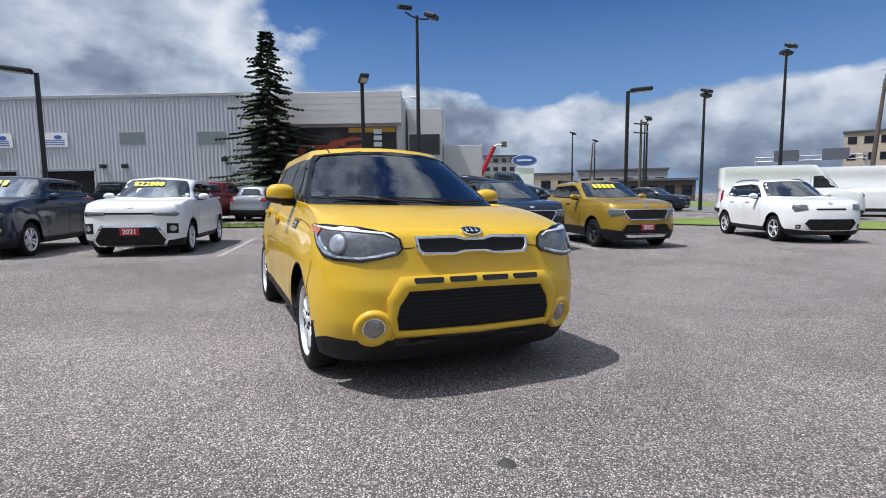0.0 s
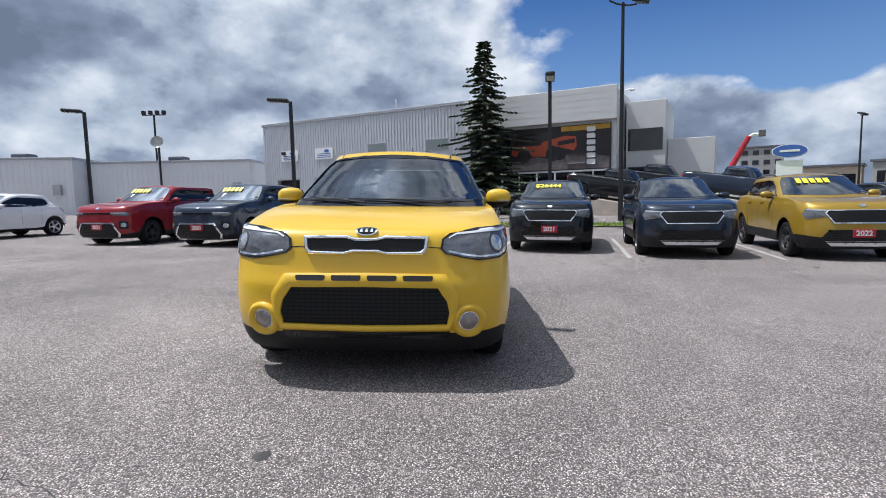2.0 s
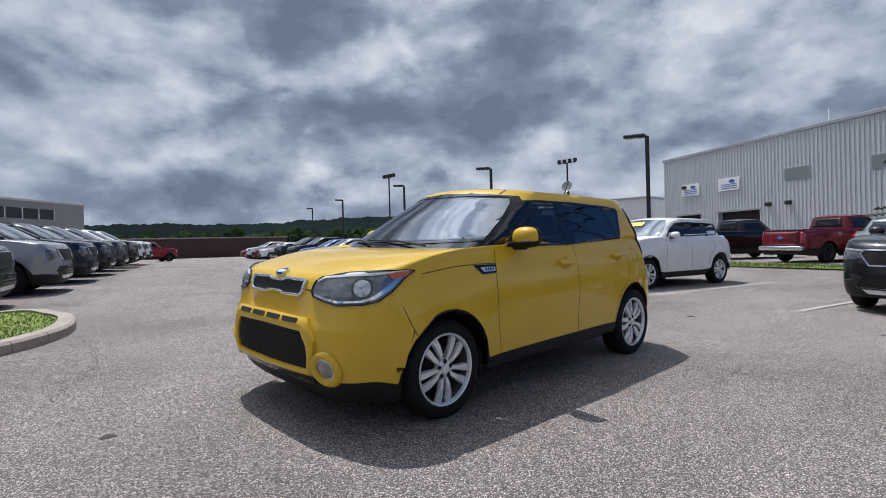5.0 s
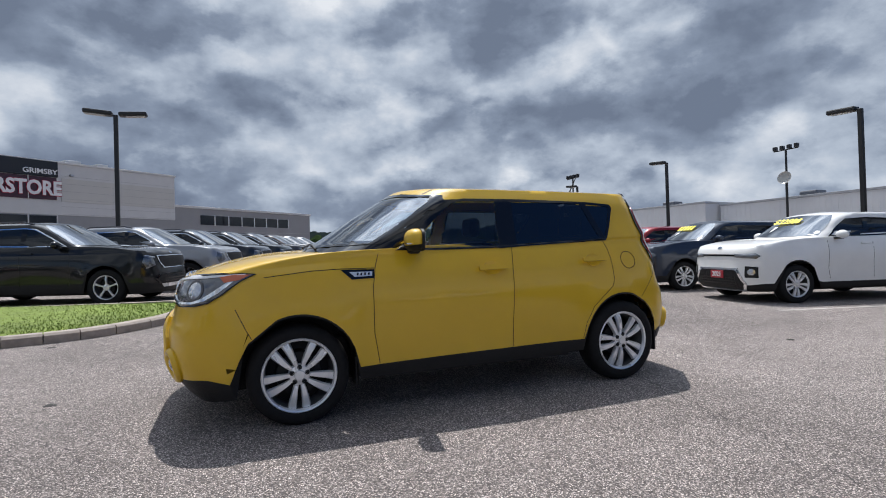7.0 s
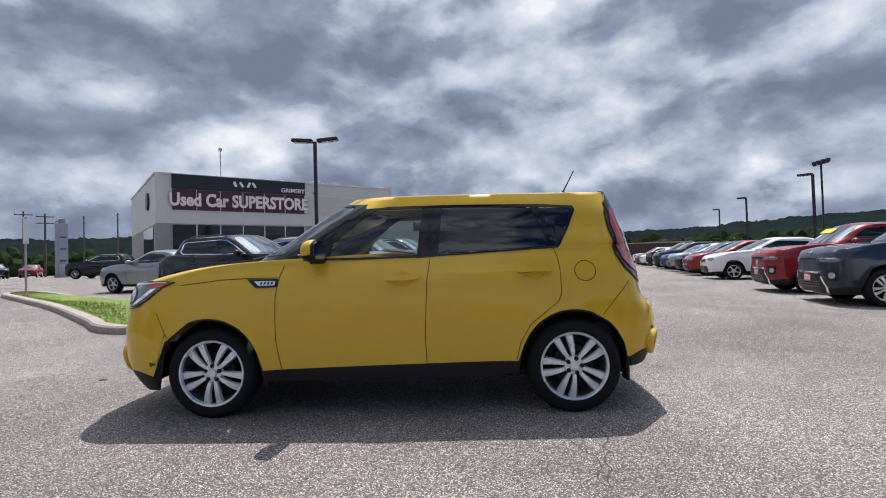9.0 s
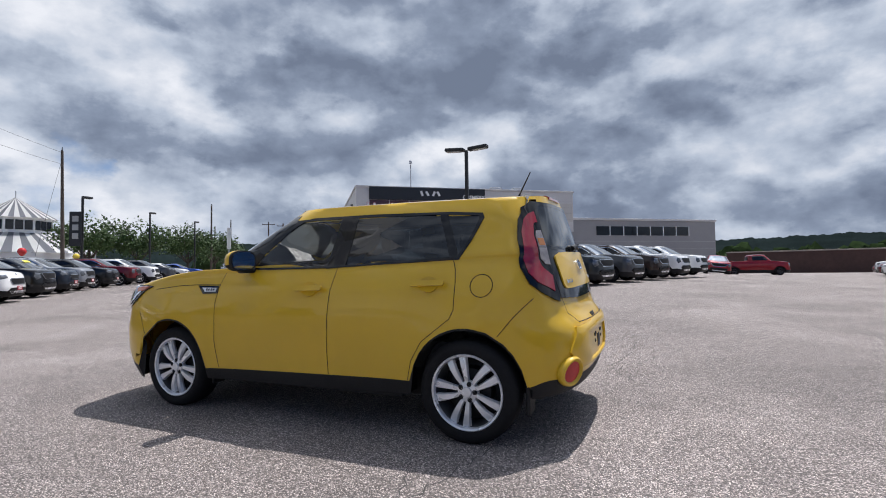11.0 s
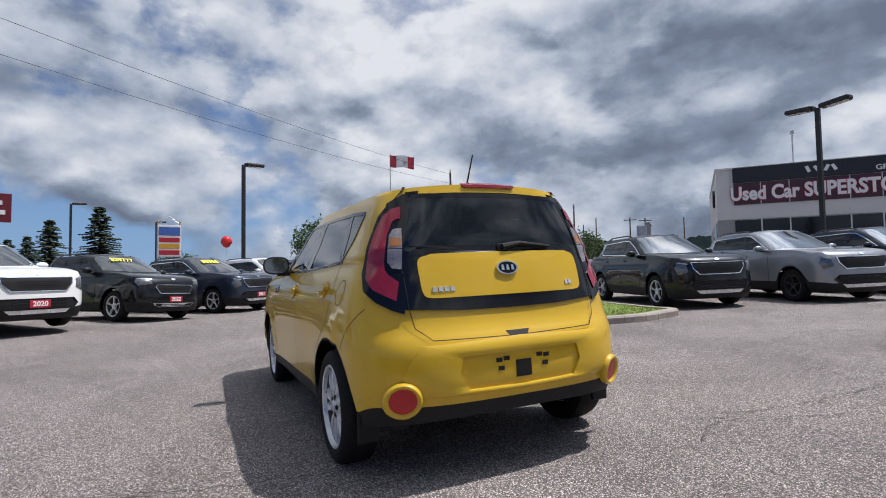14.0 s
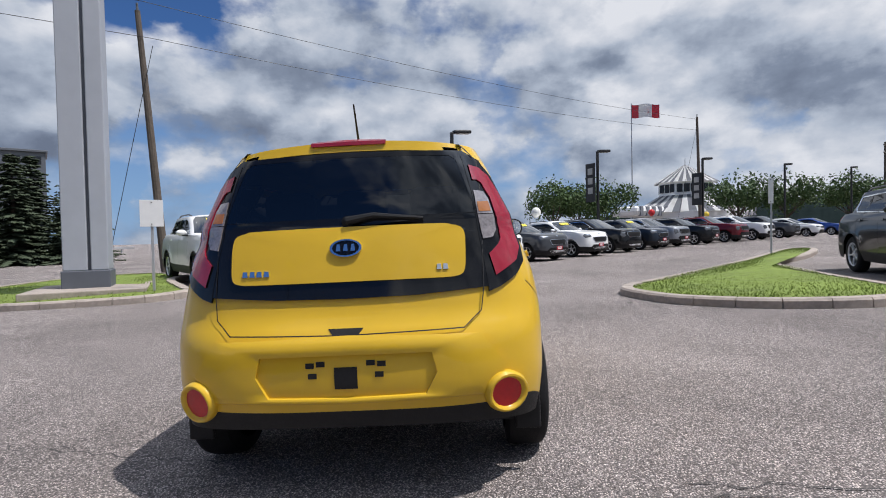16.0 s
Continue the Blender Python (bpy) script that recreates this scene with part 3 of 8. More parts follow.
class Stick:
    """Lays flat shapes, drawn from the side, the front or the back, onto a car's skin."""

    def __init__(self, tree):
        self.tree = tree

    def put(self, p, view, off):
        if isinstance(view, tuple):
            # a free view: origin, right, up, towards the viewer
            o, d = view[0] + view[1] * p[0] + view[2] * p[1] + view[3] * 2, -view[3]
        elif view in ("left", "right"):
            s = 1 if view == "left" else -1
            o, d = Vector((p[0], 3 * s, p[1])), Vector((0, -s, 0))
        elif view == "front":
            o, d = Vector((4, p[0], p[1])), Vector((-1, 0, 0))
        elif view == "rear":
            o, d = Vector((-4, p[0], p[1])), Vector((1, 0, 0))
        else:
            o, d = Vector((p[0], p[1], 4)), Vector((0, 0, -1))
        hit, normal, _, _ = self.tree.ray_cast(o, d)
        if hit is None:
            hit, normal, _, _ = self.tree.find_nearest(o + d * 3)
        if normal.dot(d) > 0:
            normal = -normal
        return hit + normal * off, normal

    def fill(self, poly, view, off=0.004, step=0.05, rings=3, skirt=0.012, bulge=0.0, mirror=True):
        """A patch that fills a polygon, with its edge turned down onto the skin."""
        bm = bmesh.new()
        views = [view]
        if mirror and view == "left":
            views = ["left", "right"]
        for vw in views:
            pts = resample(poly, step)
            c = sum(pts, Vector((0, 0))) / len(pts)
            levels = []
            for r in range(rings):
                k = 1 - r / rings
                o = off + bulge * (1 - k * k)
                levels.append([bm.verts.new(self.put(c.lerp(p, k), vw, o)[0]) for p in pts])
            mid = bm.verts.new(self.put(c, vw, off + bulge)[0])
            edge = [bm.verts.new(self.put(p, vw, off - skirt)[0]) for p in pts]
            n = len(pts)
            for a, b in zip([edge] + levels, levels):
                for i in range(n):
                    bm.faces.new((a[i], a[(i + 1) % n], b[(i + 1) % n], b[i]))
            for i in range(n):
                bm.faces.new((levels[-1][i], levels[-1][(i + 1) % n], mid))
        bmesh.ops.recalc_face_normals(bm, faces=bm.faces)
        return bm

    def band(self, outer, inner, view, off=0.006, skirt=0.014, step=0.04, mirror=True, lift=0.0):
        """A raised frame between two outlines with the same number of corners."""
        bm = bmesh.new()
        views = ["left", "right"] if mirror and view == "left" else [view]
        for vw in views:
            n0 = len(outer)
            a, b = [], []
            for i in range(n0):
                p, q, r, t = Vector(outer[i]), Vector(outer[(i + 1) % n0]), Vector(inner[i]), Vector(inner[(i + 1) % n0])
                k = max(1, int((q - p).length / step + 0.5))
                a += [p.lerp(q, s / k) for s in range(k)]
                b += [r.lerp(t, s / k) for s in range(k)]
            loops = []
            for f, o in ((0.0, off - skirt), (0.0, off), (0.2, off + lift * 0.7), (0.4, off + lift), (0.6, off + lift), (0.8, off + lift * 0.7), (1.0, off), (1.0, off - skirt)):
                loops.append([bm.verts.new(self.put(p.lerp(q, f), vw, o)[0]) for p, q in zip(a, b)])
            n = len(a)
            for u, v in zip(loops, loops[1:]):
                for i in range(n):
                    bm.faces.new((u[i], u[(i + 1) % n], v[(i + 1) % n], v[i]))
        bmesh.ops.recalc_face_normals(bm, faces=bm.faces)
        return bm

    def strip(self, outer, inner, view, off=0.006, skirt=0.012, step=0.03):
        """A raised open band between two drawn lines with the same number of corners."""
        bm = bmesh.new()
        a, b = [], []
        for i in range(len(outer) - 1):
            p, q, r, t = Vector(outer[i]), Vector(outer[i + 1]), Vector(inner[i]), Vector(inner[i + 1])
            k = max(1, int((q - p).length / step + 0.5))
            a += [p.lerp(q, s / k) for s in range(k)]
            b += [r.lerp(t, s / k) for s in range(k)]
        a.append(Vector(outer[-1]))
        b.append(Vector(inner[-1]))
        loops = []
        for f, o in ((0.0, off - skirt), (0.0, off), (0.25, off), (0.5, off), (0.75, off), (1.0, off), (1.0, off - skirt)):
            loops.append([bm.verts.new(self.put(p.lerp(q, f), view, o)[0]) for p, q in zip(a, b)])
        for u, v in zip(loops, loops[1:]):
            for i in range(len(a) - 1):
                bm.faces.new((u[i], u[i + 1], v[i + 1], v[i]))
        bmesh.ops.recalc_face_normals(bm, faces=bm.faces)
        return bm

    def line(self, pts, view, width=0.006, off=0.0015, step=0.04, mirror=True):
        """A thin ribbon along a drawn line."""
        bm = bmesh.new()
        for vw in (["left", "right"] if mirror and view == "left" else [view]):
            ps = resample(pts, step, closed=False)
            prev = None
            for i, p in enumerate(ps):
                d = (ps[min(i + 1, len(ps) - 1)] - ps[max(i - 1, 0)]).normalized()
                nrm = Vector((-d.y, d.x)) * width / 2
                pair = [bm.verts.new(self.put(p + nrm, vw, off)[0]), bm.verts.new(self.put(p - nrm, vw, off)[0])]
                if prev:
                    bm.faces.new((prev[0], pair[0], pair[1], prev[1]))
                prev = pair
        bmesh.ops.recalc_face_normals(bm, faces=bm.faces)
        return bm


def circle(cx, cy, r, n=20, sx=1.0):
    return [(cx + sx * r * math.cos(2 * math.pi * k / n), cy + r * math.sin(2 * math.pi * k / n)) for k in range(n)]


def wheel_meshes(R=0.325, rim=0.235, width=0.2, style="split", spokes=5, tone="alloy", detail=1):
    """Tyre, rim, spokes, hub and disc of one wheel, its outer face towards +Y, its middle at the origin."""
    seg = 40 if detail else 24
    w = width / 2
    out = {}
    out["tyre"] = (lathe_bm([(rim - 0.012, w - 0.03), (rim + 0.004, w - 0.004), (rim + 0.035, w + 0.006), (R - 0.03, w - 0.002), (R - 0.008, w - 0.02), (R, w - 0.05), (R, -w + 0.05), (R - 0.01, -w + 0.015), (rim, -w)], seg), "rubber", "")
    out["rim"] = (lathe_bm([(rim + 0.004, w - 0.012), (rim - 0.004, w - 0.004), (rim - 0.014, w - 0.008), (rim - 0.02, w - 0.03)], seg), tone, "")
    # the barrel's dark colour stands for the shade inside the wheel
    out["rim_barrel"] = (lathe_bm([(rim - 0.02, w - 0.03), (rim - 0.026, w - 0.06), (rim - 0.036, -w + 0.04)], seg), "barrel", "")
    bm = bmesh.new()
    n = spokes * (2 if style == "split" else 1)
    for k in range(n):
        if style == "split":
            mid = 2 * math.pi * (k // 2) / spokes
            s = 1 if k % 2 else -1
            a0, a1 = mid + s * 0.3, mid + s * 0.205
            w0, w1 = 0.028, 0.064
        else:
            a0 = a1 = 2 * math.pi * k / n
            w0, w1 = 0.03, 0.05 if n < 8 else 0.03
        r0, r1 = 0.05, rim - 0.012
        prev = None
        for f in (0.0, 0.3, 0.65, 1.0):
            a = a0 + (a1 - a0) * f
            r = r0 + (r1 - r0) * f
            hw = (w0 + (w1 - w0) * f) / 2
            face = w - 0.03 + 0.012 * math.sin(f * math.pi) - (0.004 if f == 1 else 0)
            c, sn = math.cos(a), math.sin(a)
            ring = [bm.verts.new((r * c - o * sn, yy, r * sn + o * c)) for o, yy in ((-hw, face - 0.02), (-hw * 0.7, face), (hw * 0.7, face), (hw, face - 0.02), (hw * 0.6, face - 0.04), (-hw * 0.6, face - 0.04))]
            if prev:
                for i in range(6):
                    bm.faces.new((prev[i], prev[(i + 1) % 6], ring[(i + 1) % 6], ring[i]))
            prev = ring
    bmesh.ops.recalc_face_normals(bm, faces=bm.faces)
    out["spokes"] = (bm, tone, "")
    out["hub"] = (lathe_bm([(0.07, w - 0.06), (0.068, w - 0.036), (0.062, w - 0.026), (0.034, w - 0.022), (0.03, w - 0.012), (0.001, w - 0.01)], 20), tone, "")
    if detail:
        for k in range(5):
            a = 2 * math.pi * (k + 0.5) / 5
            out["wheel_nut_%d" % k] = (add_lathe(bmesh.new(), [(0.016, 0), (0.016, 0.008), (0.012, 0.009), (0.01, 0.005), (0.009, 0.012), (0.001, 0.014)], 10, m=Matrix.Translation((0.05 * math.cos(a), w - 0.03, 0.05 * math.sin(a)))), "plastic", "")
    # black on the disc paints in the shade seen between the spokes
    out["brake_disc"] = (lathe_bm([(rim - 0.036, -w + 0.05), (0.15, -w + 0.06), (0.14, 0.02), (0.05, 0.025), (0.001, 0.03)], 24), "plastic", "")
    return {k: (sharp(mesh_of(k, b), 40), mt, lb) for k, (b, mt, lb) in out.items()}


WHEELS = {}


def add_wheels(car, s, style="split", tone="alloy", spokes=5, detail=1):
    key = (s["R"], s["rim"], style, tone, spokes, detail)
    if key not in WHEELS:
        WHEELS[key] = wheel_meshes(s["R"], s["rim"], s.get("tw", 0.205), style, spokes, tone, detail)
    for k, xa in enumerate(s["axles"]):
        for side in (1, -1):
            m = pose(xa, side * s["track"], s["R"] - 0.004, 0, 17 * (k + 1) * side + 40 * k, 0 if side > 0 else 180)
            tyre, mat, _ = WHEELS[key]["tyre"]
            wheel = part("wheel", tyre, mat, car, "", m)
            for name, (me, mt, lb) in WHEELS[key].items():
                if name != "tyre":
                    part("wheel_nut" if name.startswith("wheel_nut") else name, me, mt, wheel, lb)


SOUL = dict(
    Xf=[(0.16, 1.9), (0.24, 1.99), (0.34, 2.05), (0.45, 2.085), (0.62, 2.085), (0.7, 2.06), (0.8, 2.035), (0.9, 2.01), (0.96, 1.975)],
    Xr=[(0.2, -1.86), (0.36, -1.94), (0.52, -1.972), (0.67, -1.962), (0.725, -1.94), (0.785, -1.897), (0.9, -1.865), (1.06, -1.825), (1.18, -1.79)],
    W=[(0.18, 0.86), (0.34, 0.9), (0.55, 0.918), (0.75, 0.915), (0.92, 0.89), (1.04, 0.848), (1.14, 0.8)],
    xcf=1.42, xcr=-1.42, nf=3.9, nr=3.3,
    zs=[(-1.9, 1.17), (-1.3, 1.15), (-0.3, 1.105), (0.5, 1.085), (0.95, 1.06), (1.4, 1.025), (1.75, 0.98), (2.0, 0.95)],
    zb=[(-2.0, 0.34), (-1.7, 0.3), (-0.9, 0.28), (0.8, 0.26), (1.65, 0.21), (1.9, 0.185), (2.1, 0.18)],
    zk=[(-2.0, 0.405), (-1.8, 0.41), (-1.62, 0.36), (-0.9, 0.37), (0.8, 0.345), (1.62, 0.3), (1.85, 0.345), (2.0, 0.335), (2.1, 0.335)],
    axles=(1.285, -1.285), Ra=0.375, za=0.33, track=0.79, R=0.325, rim=0.238, tw=0.205,
    gx=(0.82, -1.3), gz=[(-1.8, 1.185), (-1.3, 1.165), (-0.3, 1.12), (0.5, 1.1), (1.3, 1.1)],
    zr=[(-1.8, 1.54), (-1.3, 1.55), (-0.6, 1.56), (0.0, 1.562), (0.4, 1.545)],
    GF=[(1.09, 1.17), (1.2, 0.97), (1.35, 0.72), (1.47, 0.51), (1.55, 0.37)], gdf=0.42, gnf=2.3,
    GR=[(1.1, -1.795), (1.25, -1.76), (1.4, -1.715), (1.54, -1.67)], gdr=0.34, gnr=3.6,
    GW=[(1.08, 0.8), (1.15, 0.785), (1.3, 0.72), (1.42, 0.675), (1.5, 0.635), (1.56, 0.6)], GT=[(-1.7, 0.985), (-0.6, 1.0), (0.5, 1.02)],
    WX=[(-1.9, 0.945), (-1.2, 0.968), (-0.2, 1.0)], arch=0.04, crown=0.04, crown_roof=0.052, roof_mid=-0.6, flare=0.016, waist=0.014)


def add_patch(name, bm, mat, car, label=""):
    return part(name, bm, mat, car, label)


def yellow_car():
    s = SOUL
    sh = Shell(s, 22, 76, 22, 1.5)
    car = thing("compact_car", "glossy yellow boxy hatchback car on the grey asphalt lot", "car", on_ground(0, 0))
    st = Stick(sh.tree())
    # window outlines, seen from the side
    side_all = [(0.62, 1.105), (0.5, 1.19), (0.3, 1.365), (0.16, 1.465), (0.02, 1.485), (-0.5, 1.485), (-1.1, 1.47), (-1.345, 1.45), (-1.36, 1.42), (-1.29, 1.27), (-1.215, 1.145), (-0.7, 1.125), (-0.25, 1.105), (0.3, 1.1)]
    front_win = [(0.5, 1.125), (0.36, 1.255), (0.2, 1.4), (0.1, 1.455), (-0.02, 1.462), (-0.245, 1.462), (-0.215, 1.118)]
    rear_win = [(-0.345, 1.13), (-0.375, 1.46), (-0.7, 1.458), (-1.045, 1.445), (-1.165, 1.165), (-0.7, 1.142)]
    quarter = [(-1.085, 1.442), (-1.32, 1.43), (-1.325, 1.41), (-1.26, 1.26), (-1.2, 1.165)]
    wind = [(-0.785, 1.15), (-0.715, 1.33), (-0.65, 1.46), (-0.6, 1.51), (-0.3, 1.535), (0, 1.543), (0.3, 1.535), (0.6, 1.51), (0.65, 1.46), (0.715, 1.33), (0.785, 1.15), (0.35, 1.135), (0, 1.13), (-0.35, 1.135)]
    back = [(-0.6, 1.1), (-0.555, 1.3), (-0.5, 1.44), (-0.47, 1.465), (0.47, 1.465), (0.5, 1.44), (0.555, 1.3), (0.6, 1.1), (0, 1.1)]

    def grow(poly, d):
        c = sum((Vector(p) for p in poly), Vector((0, 0))) / len(poly)
        return [tuple(Vector(p) + (Vector(p) - c).normalized() * d) for p in poly]

    holes_side = [grow(w, 0.004) for w in (front_win, rear_win, quarter)]
    hole_wind, hole_back = grow(wind, 0.0), [(-0.6, 1.19), (-0.55, 1.37), (-0.5, 1.53), (0.5, 1.53), (0.55, 1.37), (0.6, 1.19)]

    def skip(mid, r, j):
        if not sh.row_glass - 1 <= r < sh.row_roof + 3:
            return False
        if j >= sh.nf * 0.8 and j <= sh.nf + sh.ns + sh.nr * 0.4 and any(inside((mid.x, mid.z), w) for w in holes_side):
            return True
        if j < sh.nf and mid.x > 0.2 and inside((mid.y, mid.z), hole_wind):
            return True
        return j > sh.nf + sh.ns + sh.nr * 0.35 and mid.x < -1.55 and inside((mid.y, mid.z), hole_back)

    def pillar(mid, r, j):
        """The black front pillars, between windscreen and door window."""
        return sh.row_glass <= r < sh.row_roof and 1.1 < mid.z < 1.49 and mid.x > 0.64 - (mid.z - 1.105) * 1.58

    part("body", sh.mesh(sh.row_body, len(sh.rows) - 1, lambda q, r, j: skip(q, r, j) or pillar(q, r, j)), "yellow", car, "yellow painted body shell", angle=50)
    part("front_pillar_cover", sh.mesh(sh.row_body, len(sh.rows) - 1, lambda q, r, j: skip(q, r, j) or not pillar(q, r, j)), "gloss", car, "black front roof pillars", angle=50)
    part("lower_cladding", sh.mesh(0, sh.row_body), "plastic", car, "black plastic lower trim")
    under = bmesh.new()
    add_box(under, -1.5, 1.75, -0.6, 0.6, 0.2, 0.5)
    add_box(under, -1.85, -1.4, -0.55, 0.55, 0.31, 0.5)
    add_box(under, -0.8, 0.78, -0.82, 0.82, 0.24, 0.42)
    for xa in s["axles"]:
        add_tube(under, [(xa, -0.75, 0.32), (xa, 0.75, 0.32)], 0.04)
        for sd in (1, -1):
            prev = None
            hub = under.verts.new((xa, sd * 0.55, s["za"]))
            for k in range(13):
                a = math.pi * k / 12 * 1.16 - 0.08 * math.pi
                c = (xa + 0.372 * math.cos(a), s["za"] + 0.372 * math.sin(a))
                pr = [under.verts.new((c[0], sd * 0.765, c[1])), under.verts.new((c[0], sd * 0.55, c[1]))]
                if prev:
                    under.faces.new((prev[0], pr[0], pr[1], prev[1]))
                    under.faces.new((prev[1], pr[1], hub))
                prev = pr
    part("underbody", under, "plastic", car, "black underbody and wheel liners")
    # glass with black surrounds
    side_in = [(0.53, 1.118), (0.42, 1.205), (0.22, 1.385), (0.11, 1.458), (0.0, 1.464), (-0.5, 1.464), (-1.1, 1.45), (-1.32, 1.432), (-1.325, 1.41), (-1.262, 1.26), (-1.2, 1.165), (-0.7, 1.143), (-0.25, 1.119), (0.3, 1.117)]
    for vw in ("left", "right"):
        add_patch("window_surround", st.band(side_all, side_in, vw, 0.005, mirror=False), "gloss", car, "black window surround")
        add_patch("centre_pillar", st.fill([(-0.2, 1.1), (-0.24, 1.475), (-0.385, 1.475), (-0.355, 1.11)], vw, 0.0045, mirror=False), "gloss", car, "gloss black door pillar")
        add_patch("rear_divider", st.fill([(-1.035, 1.46), (-1.095, 1.46), (-1.215, 1.15), (-1.155, 1.15)], vw, 0.0045, mirror=False), "gloss", car, "black rear window divider")
        add_patch("sail_panel", st.fill([(0.61, 1.108), (0.46, 1.235), (0.405, 1.215), (0.47, 1.112)], vw, 0.006, mirror=False), "plastic", car, "black mirror sail panel")
    for nm, w, mt in (("front_door_window", front_win, "glass"), ("rear_door_window", rear_win, "glass_tint"), ("quarter_window", quarter, "glass_tint")):
        for vw in ("left", "right"):
            ob = add_patch(nm, st.fill(w, vw, 0.002, rings=3, skirt=0.0, mirror=False), mt, car)
            ob.visible_shadow = nm != "front_door_window"
    ob = add_patch("windscreen", st.fill(wind, "front", 0.002, rings=6, skirt=0.0), "glass_wind", car, "windscreen reflecting the clouds")
    ob.visible_shadow = False
    add_patch("windscreen_surround", st.band(grow(wind, 0.01), grow(wind, -0.025), "front", 0.004), "gloss", car, "black windscreen edge")
    # the black tailgate surround, with the glass in it
    tail_all = [(-0.52, 1.516), (0, 1.525), (0.52, 1.516), (0.6, 1.469), (0.66, 1.333), (0.72, 1.155), (0.735, 1.017), (0.71, 0.942), (0.62, 0.89), (0.3, 0.871), (0, 0.867), (-0.3, 0.871), (-0.62, 0.89), (-0.71, 0.942), (-0.735, 1.017), (-0.72, 1.155), (-0.66, 1.333), (-0.6, 1.469)]
    tail_in = [(-0.46, 1.492), (0, 1.5), (0.46, 1.492), (0.49, 1.474), (0.53, 1.362), (0.56, 1.264), (0.57, 1.205), (0.57, 1.193), (0.5, 1.188), (0.25, 1.187), (0, 1.187), (-0.25, 1.187), (-0.5, 1.188), (-0.57, 1.193), (-0.57, 1.205), (-0.56, 1.264), (-0.53, 1.362), (-0.49, 1.474)]
    add_patch("tailgate_surround", st.band(tail_all, tail_in, "rear", 0.011, skirt=0.02, step=0.03), "gloss", car, "gloss black tailgate surround")
    add_patch("rear_window", st.fill([p for p in grow(tail_in, 0.006)], "rear", 0.01, rings=9, skirt=0), "glass_tint", car, "dark tinted rear window")
    add_patch("spoiler_strip", st.fill([(-0.62, 1.219), (0.62, 1.219), (0.64, 1.135), (-0.64, 1.135)], "rear", 0.0115, rings=5, step=0.03), "gloss", car, "gloss black strip under the rear window")
    add_patch("tailgate_panel", st.fill(rounded([(-0.52, 1.145), (-0.47, 1.167), (0.47, 1.167), (0.52, 1.145), (0.515, 0.959), (0.48, 0.938), (-0.48, 0.938), (-0.515, 0.959)], 0.05), "rear", 0.02, rings=4, skirt=0.02), "yellow", car, "yellow tailgate panel")
    # tail lamps wrap round the corner
    for sd in (1, -1):
        vw = (Vector((0, 0, 0)), Vector((0.6, sd * 0.8, 0)), Vector((0, 0, 1)), Vector((-0.8, sd * 0.6, 0)))
        lamp = add_patch("tail_lamp", st.fill([(-0.57, 1.488), (-0.53, 1.488), (-0.478, 1.46), (-0.424, 1.392), (-0.384, 1.261), (-0.356, 1.085), (-0.379, 0.987), (-0.454, 0.929), (-0.546, 0.885), (-0.6, 0.868), (-0.588, 1.122), (-0.57, 1.302)], vw, 0.013, rings=5, step=0.03), "gloss", car, "wrap-around tail lamp with a red light bar in gloss black")
        add_patch("red_lens", st.strip([(-0.55, 1.442), (-0.5, 1.428), (-0.457, 1.39), (-0.42, 1.308), (-0.386, 1.146), (-0.39, 1.048), (-0.434, 0.993), (-0.557, 0.934)], [(-0.552, 1.37), (-0.53, 1.369), (-0.512, 1.354), (-0.49, 1.288), (-0.484, 1.135), (-0.49, 1.095), (-0.51, 1.069), (-0.566, 1.029)], vw, 0.019), "lens_red", lamp, "red light bar")
        add_patch("turn_lens", st.fill([(-0.562, 1.319), (-0.518, 1.313), (-0.502, 1.279), (-0.5, 1.209), (-0.572, 1.209)], vw, 0.019, step=0.02), "lens_clear", lamp, "clear lens with an amber glint")
        add_patch("amber_bulb", st.fill([(-0.562, 1.264), (-0.51, 1.264), (-0.508, 1.219), (-0.564, 1.219)], vw, 0.021, step=0.02), "lens_amber", lamp, "amber turn signal")
        add_patch("reverse_lens", st.fill([(-0.572, 1.205), (-0.5, 1.205), (-0.5, 1.135), (-0.527, 1.101), (-0.575, 1.095)], vw, 0.019, step=0.02), "lens_clear", lamp, "clear reversing lens")
        # round reflectors in yellow rings
        ring = add_patch("reflector_ring", st.band(circle(sd * 0.66, 0.45, 0.09), circle(sd * 0.66, 0.45, 0.06), "rear", 0.02, skirt=0.05, step=0.03, lift=0.02), "yellow", car, "yellow reflector ring")
        add_patch("reflector", st.fill(circle(sd * 0.66, 0.45, 0.062), "rear", 0.024, skirt=0.02), "lens_dark_red", ring, "dark red round reflector")
    add_patch("high_brake_light", st.fill(rounded([(-0.175, 1.562), (0.175, 1.562), (0.175, 1.583), (-0.175, 1.583)], 0.008), "rear", 0.01, step=0.03), "lens_red", car, "red high brake light")
    # tailgate and bumper lines
    add_patch("tailgate_seam", st.line([(-0.5, 1.557), (-0.585, 1.465), (-0.6, 1.273), (-0.59, 0.886), (-0.575, 0.791), (-0.5, 0.726), (0, 0.717), (0.5, 0.726), (0.575, 0.791), (0.59, 0.886), (0.6, 1.273), (0.585, 1.465), (0.5, 1.557)], "rear", 0.005, 0.013), "plastic", car, "dark tailgate gap")
    add_patch("gate_handle", st.fill([(-0.075, 0.748), (0.075, 0.748), (0.055, 0.723), (-0.055, 0.723)], "rear", 0.003), "plastic", car, "tailgate grip recess")
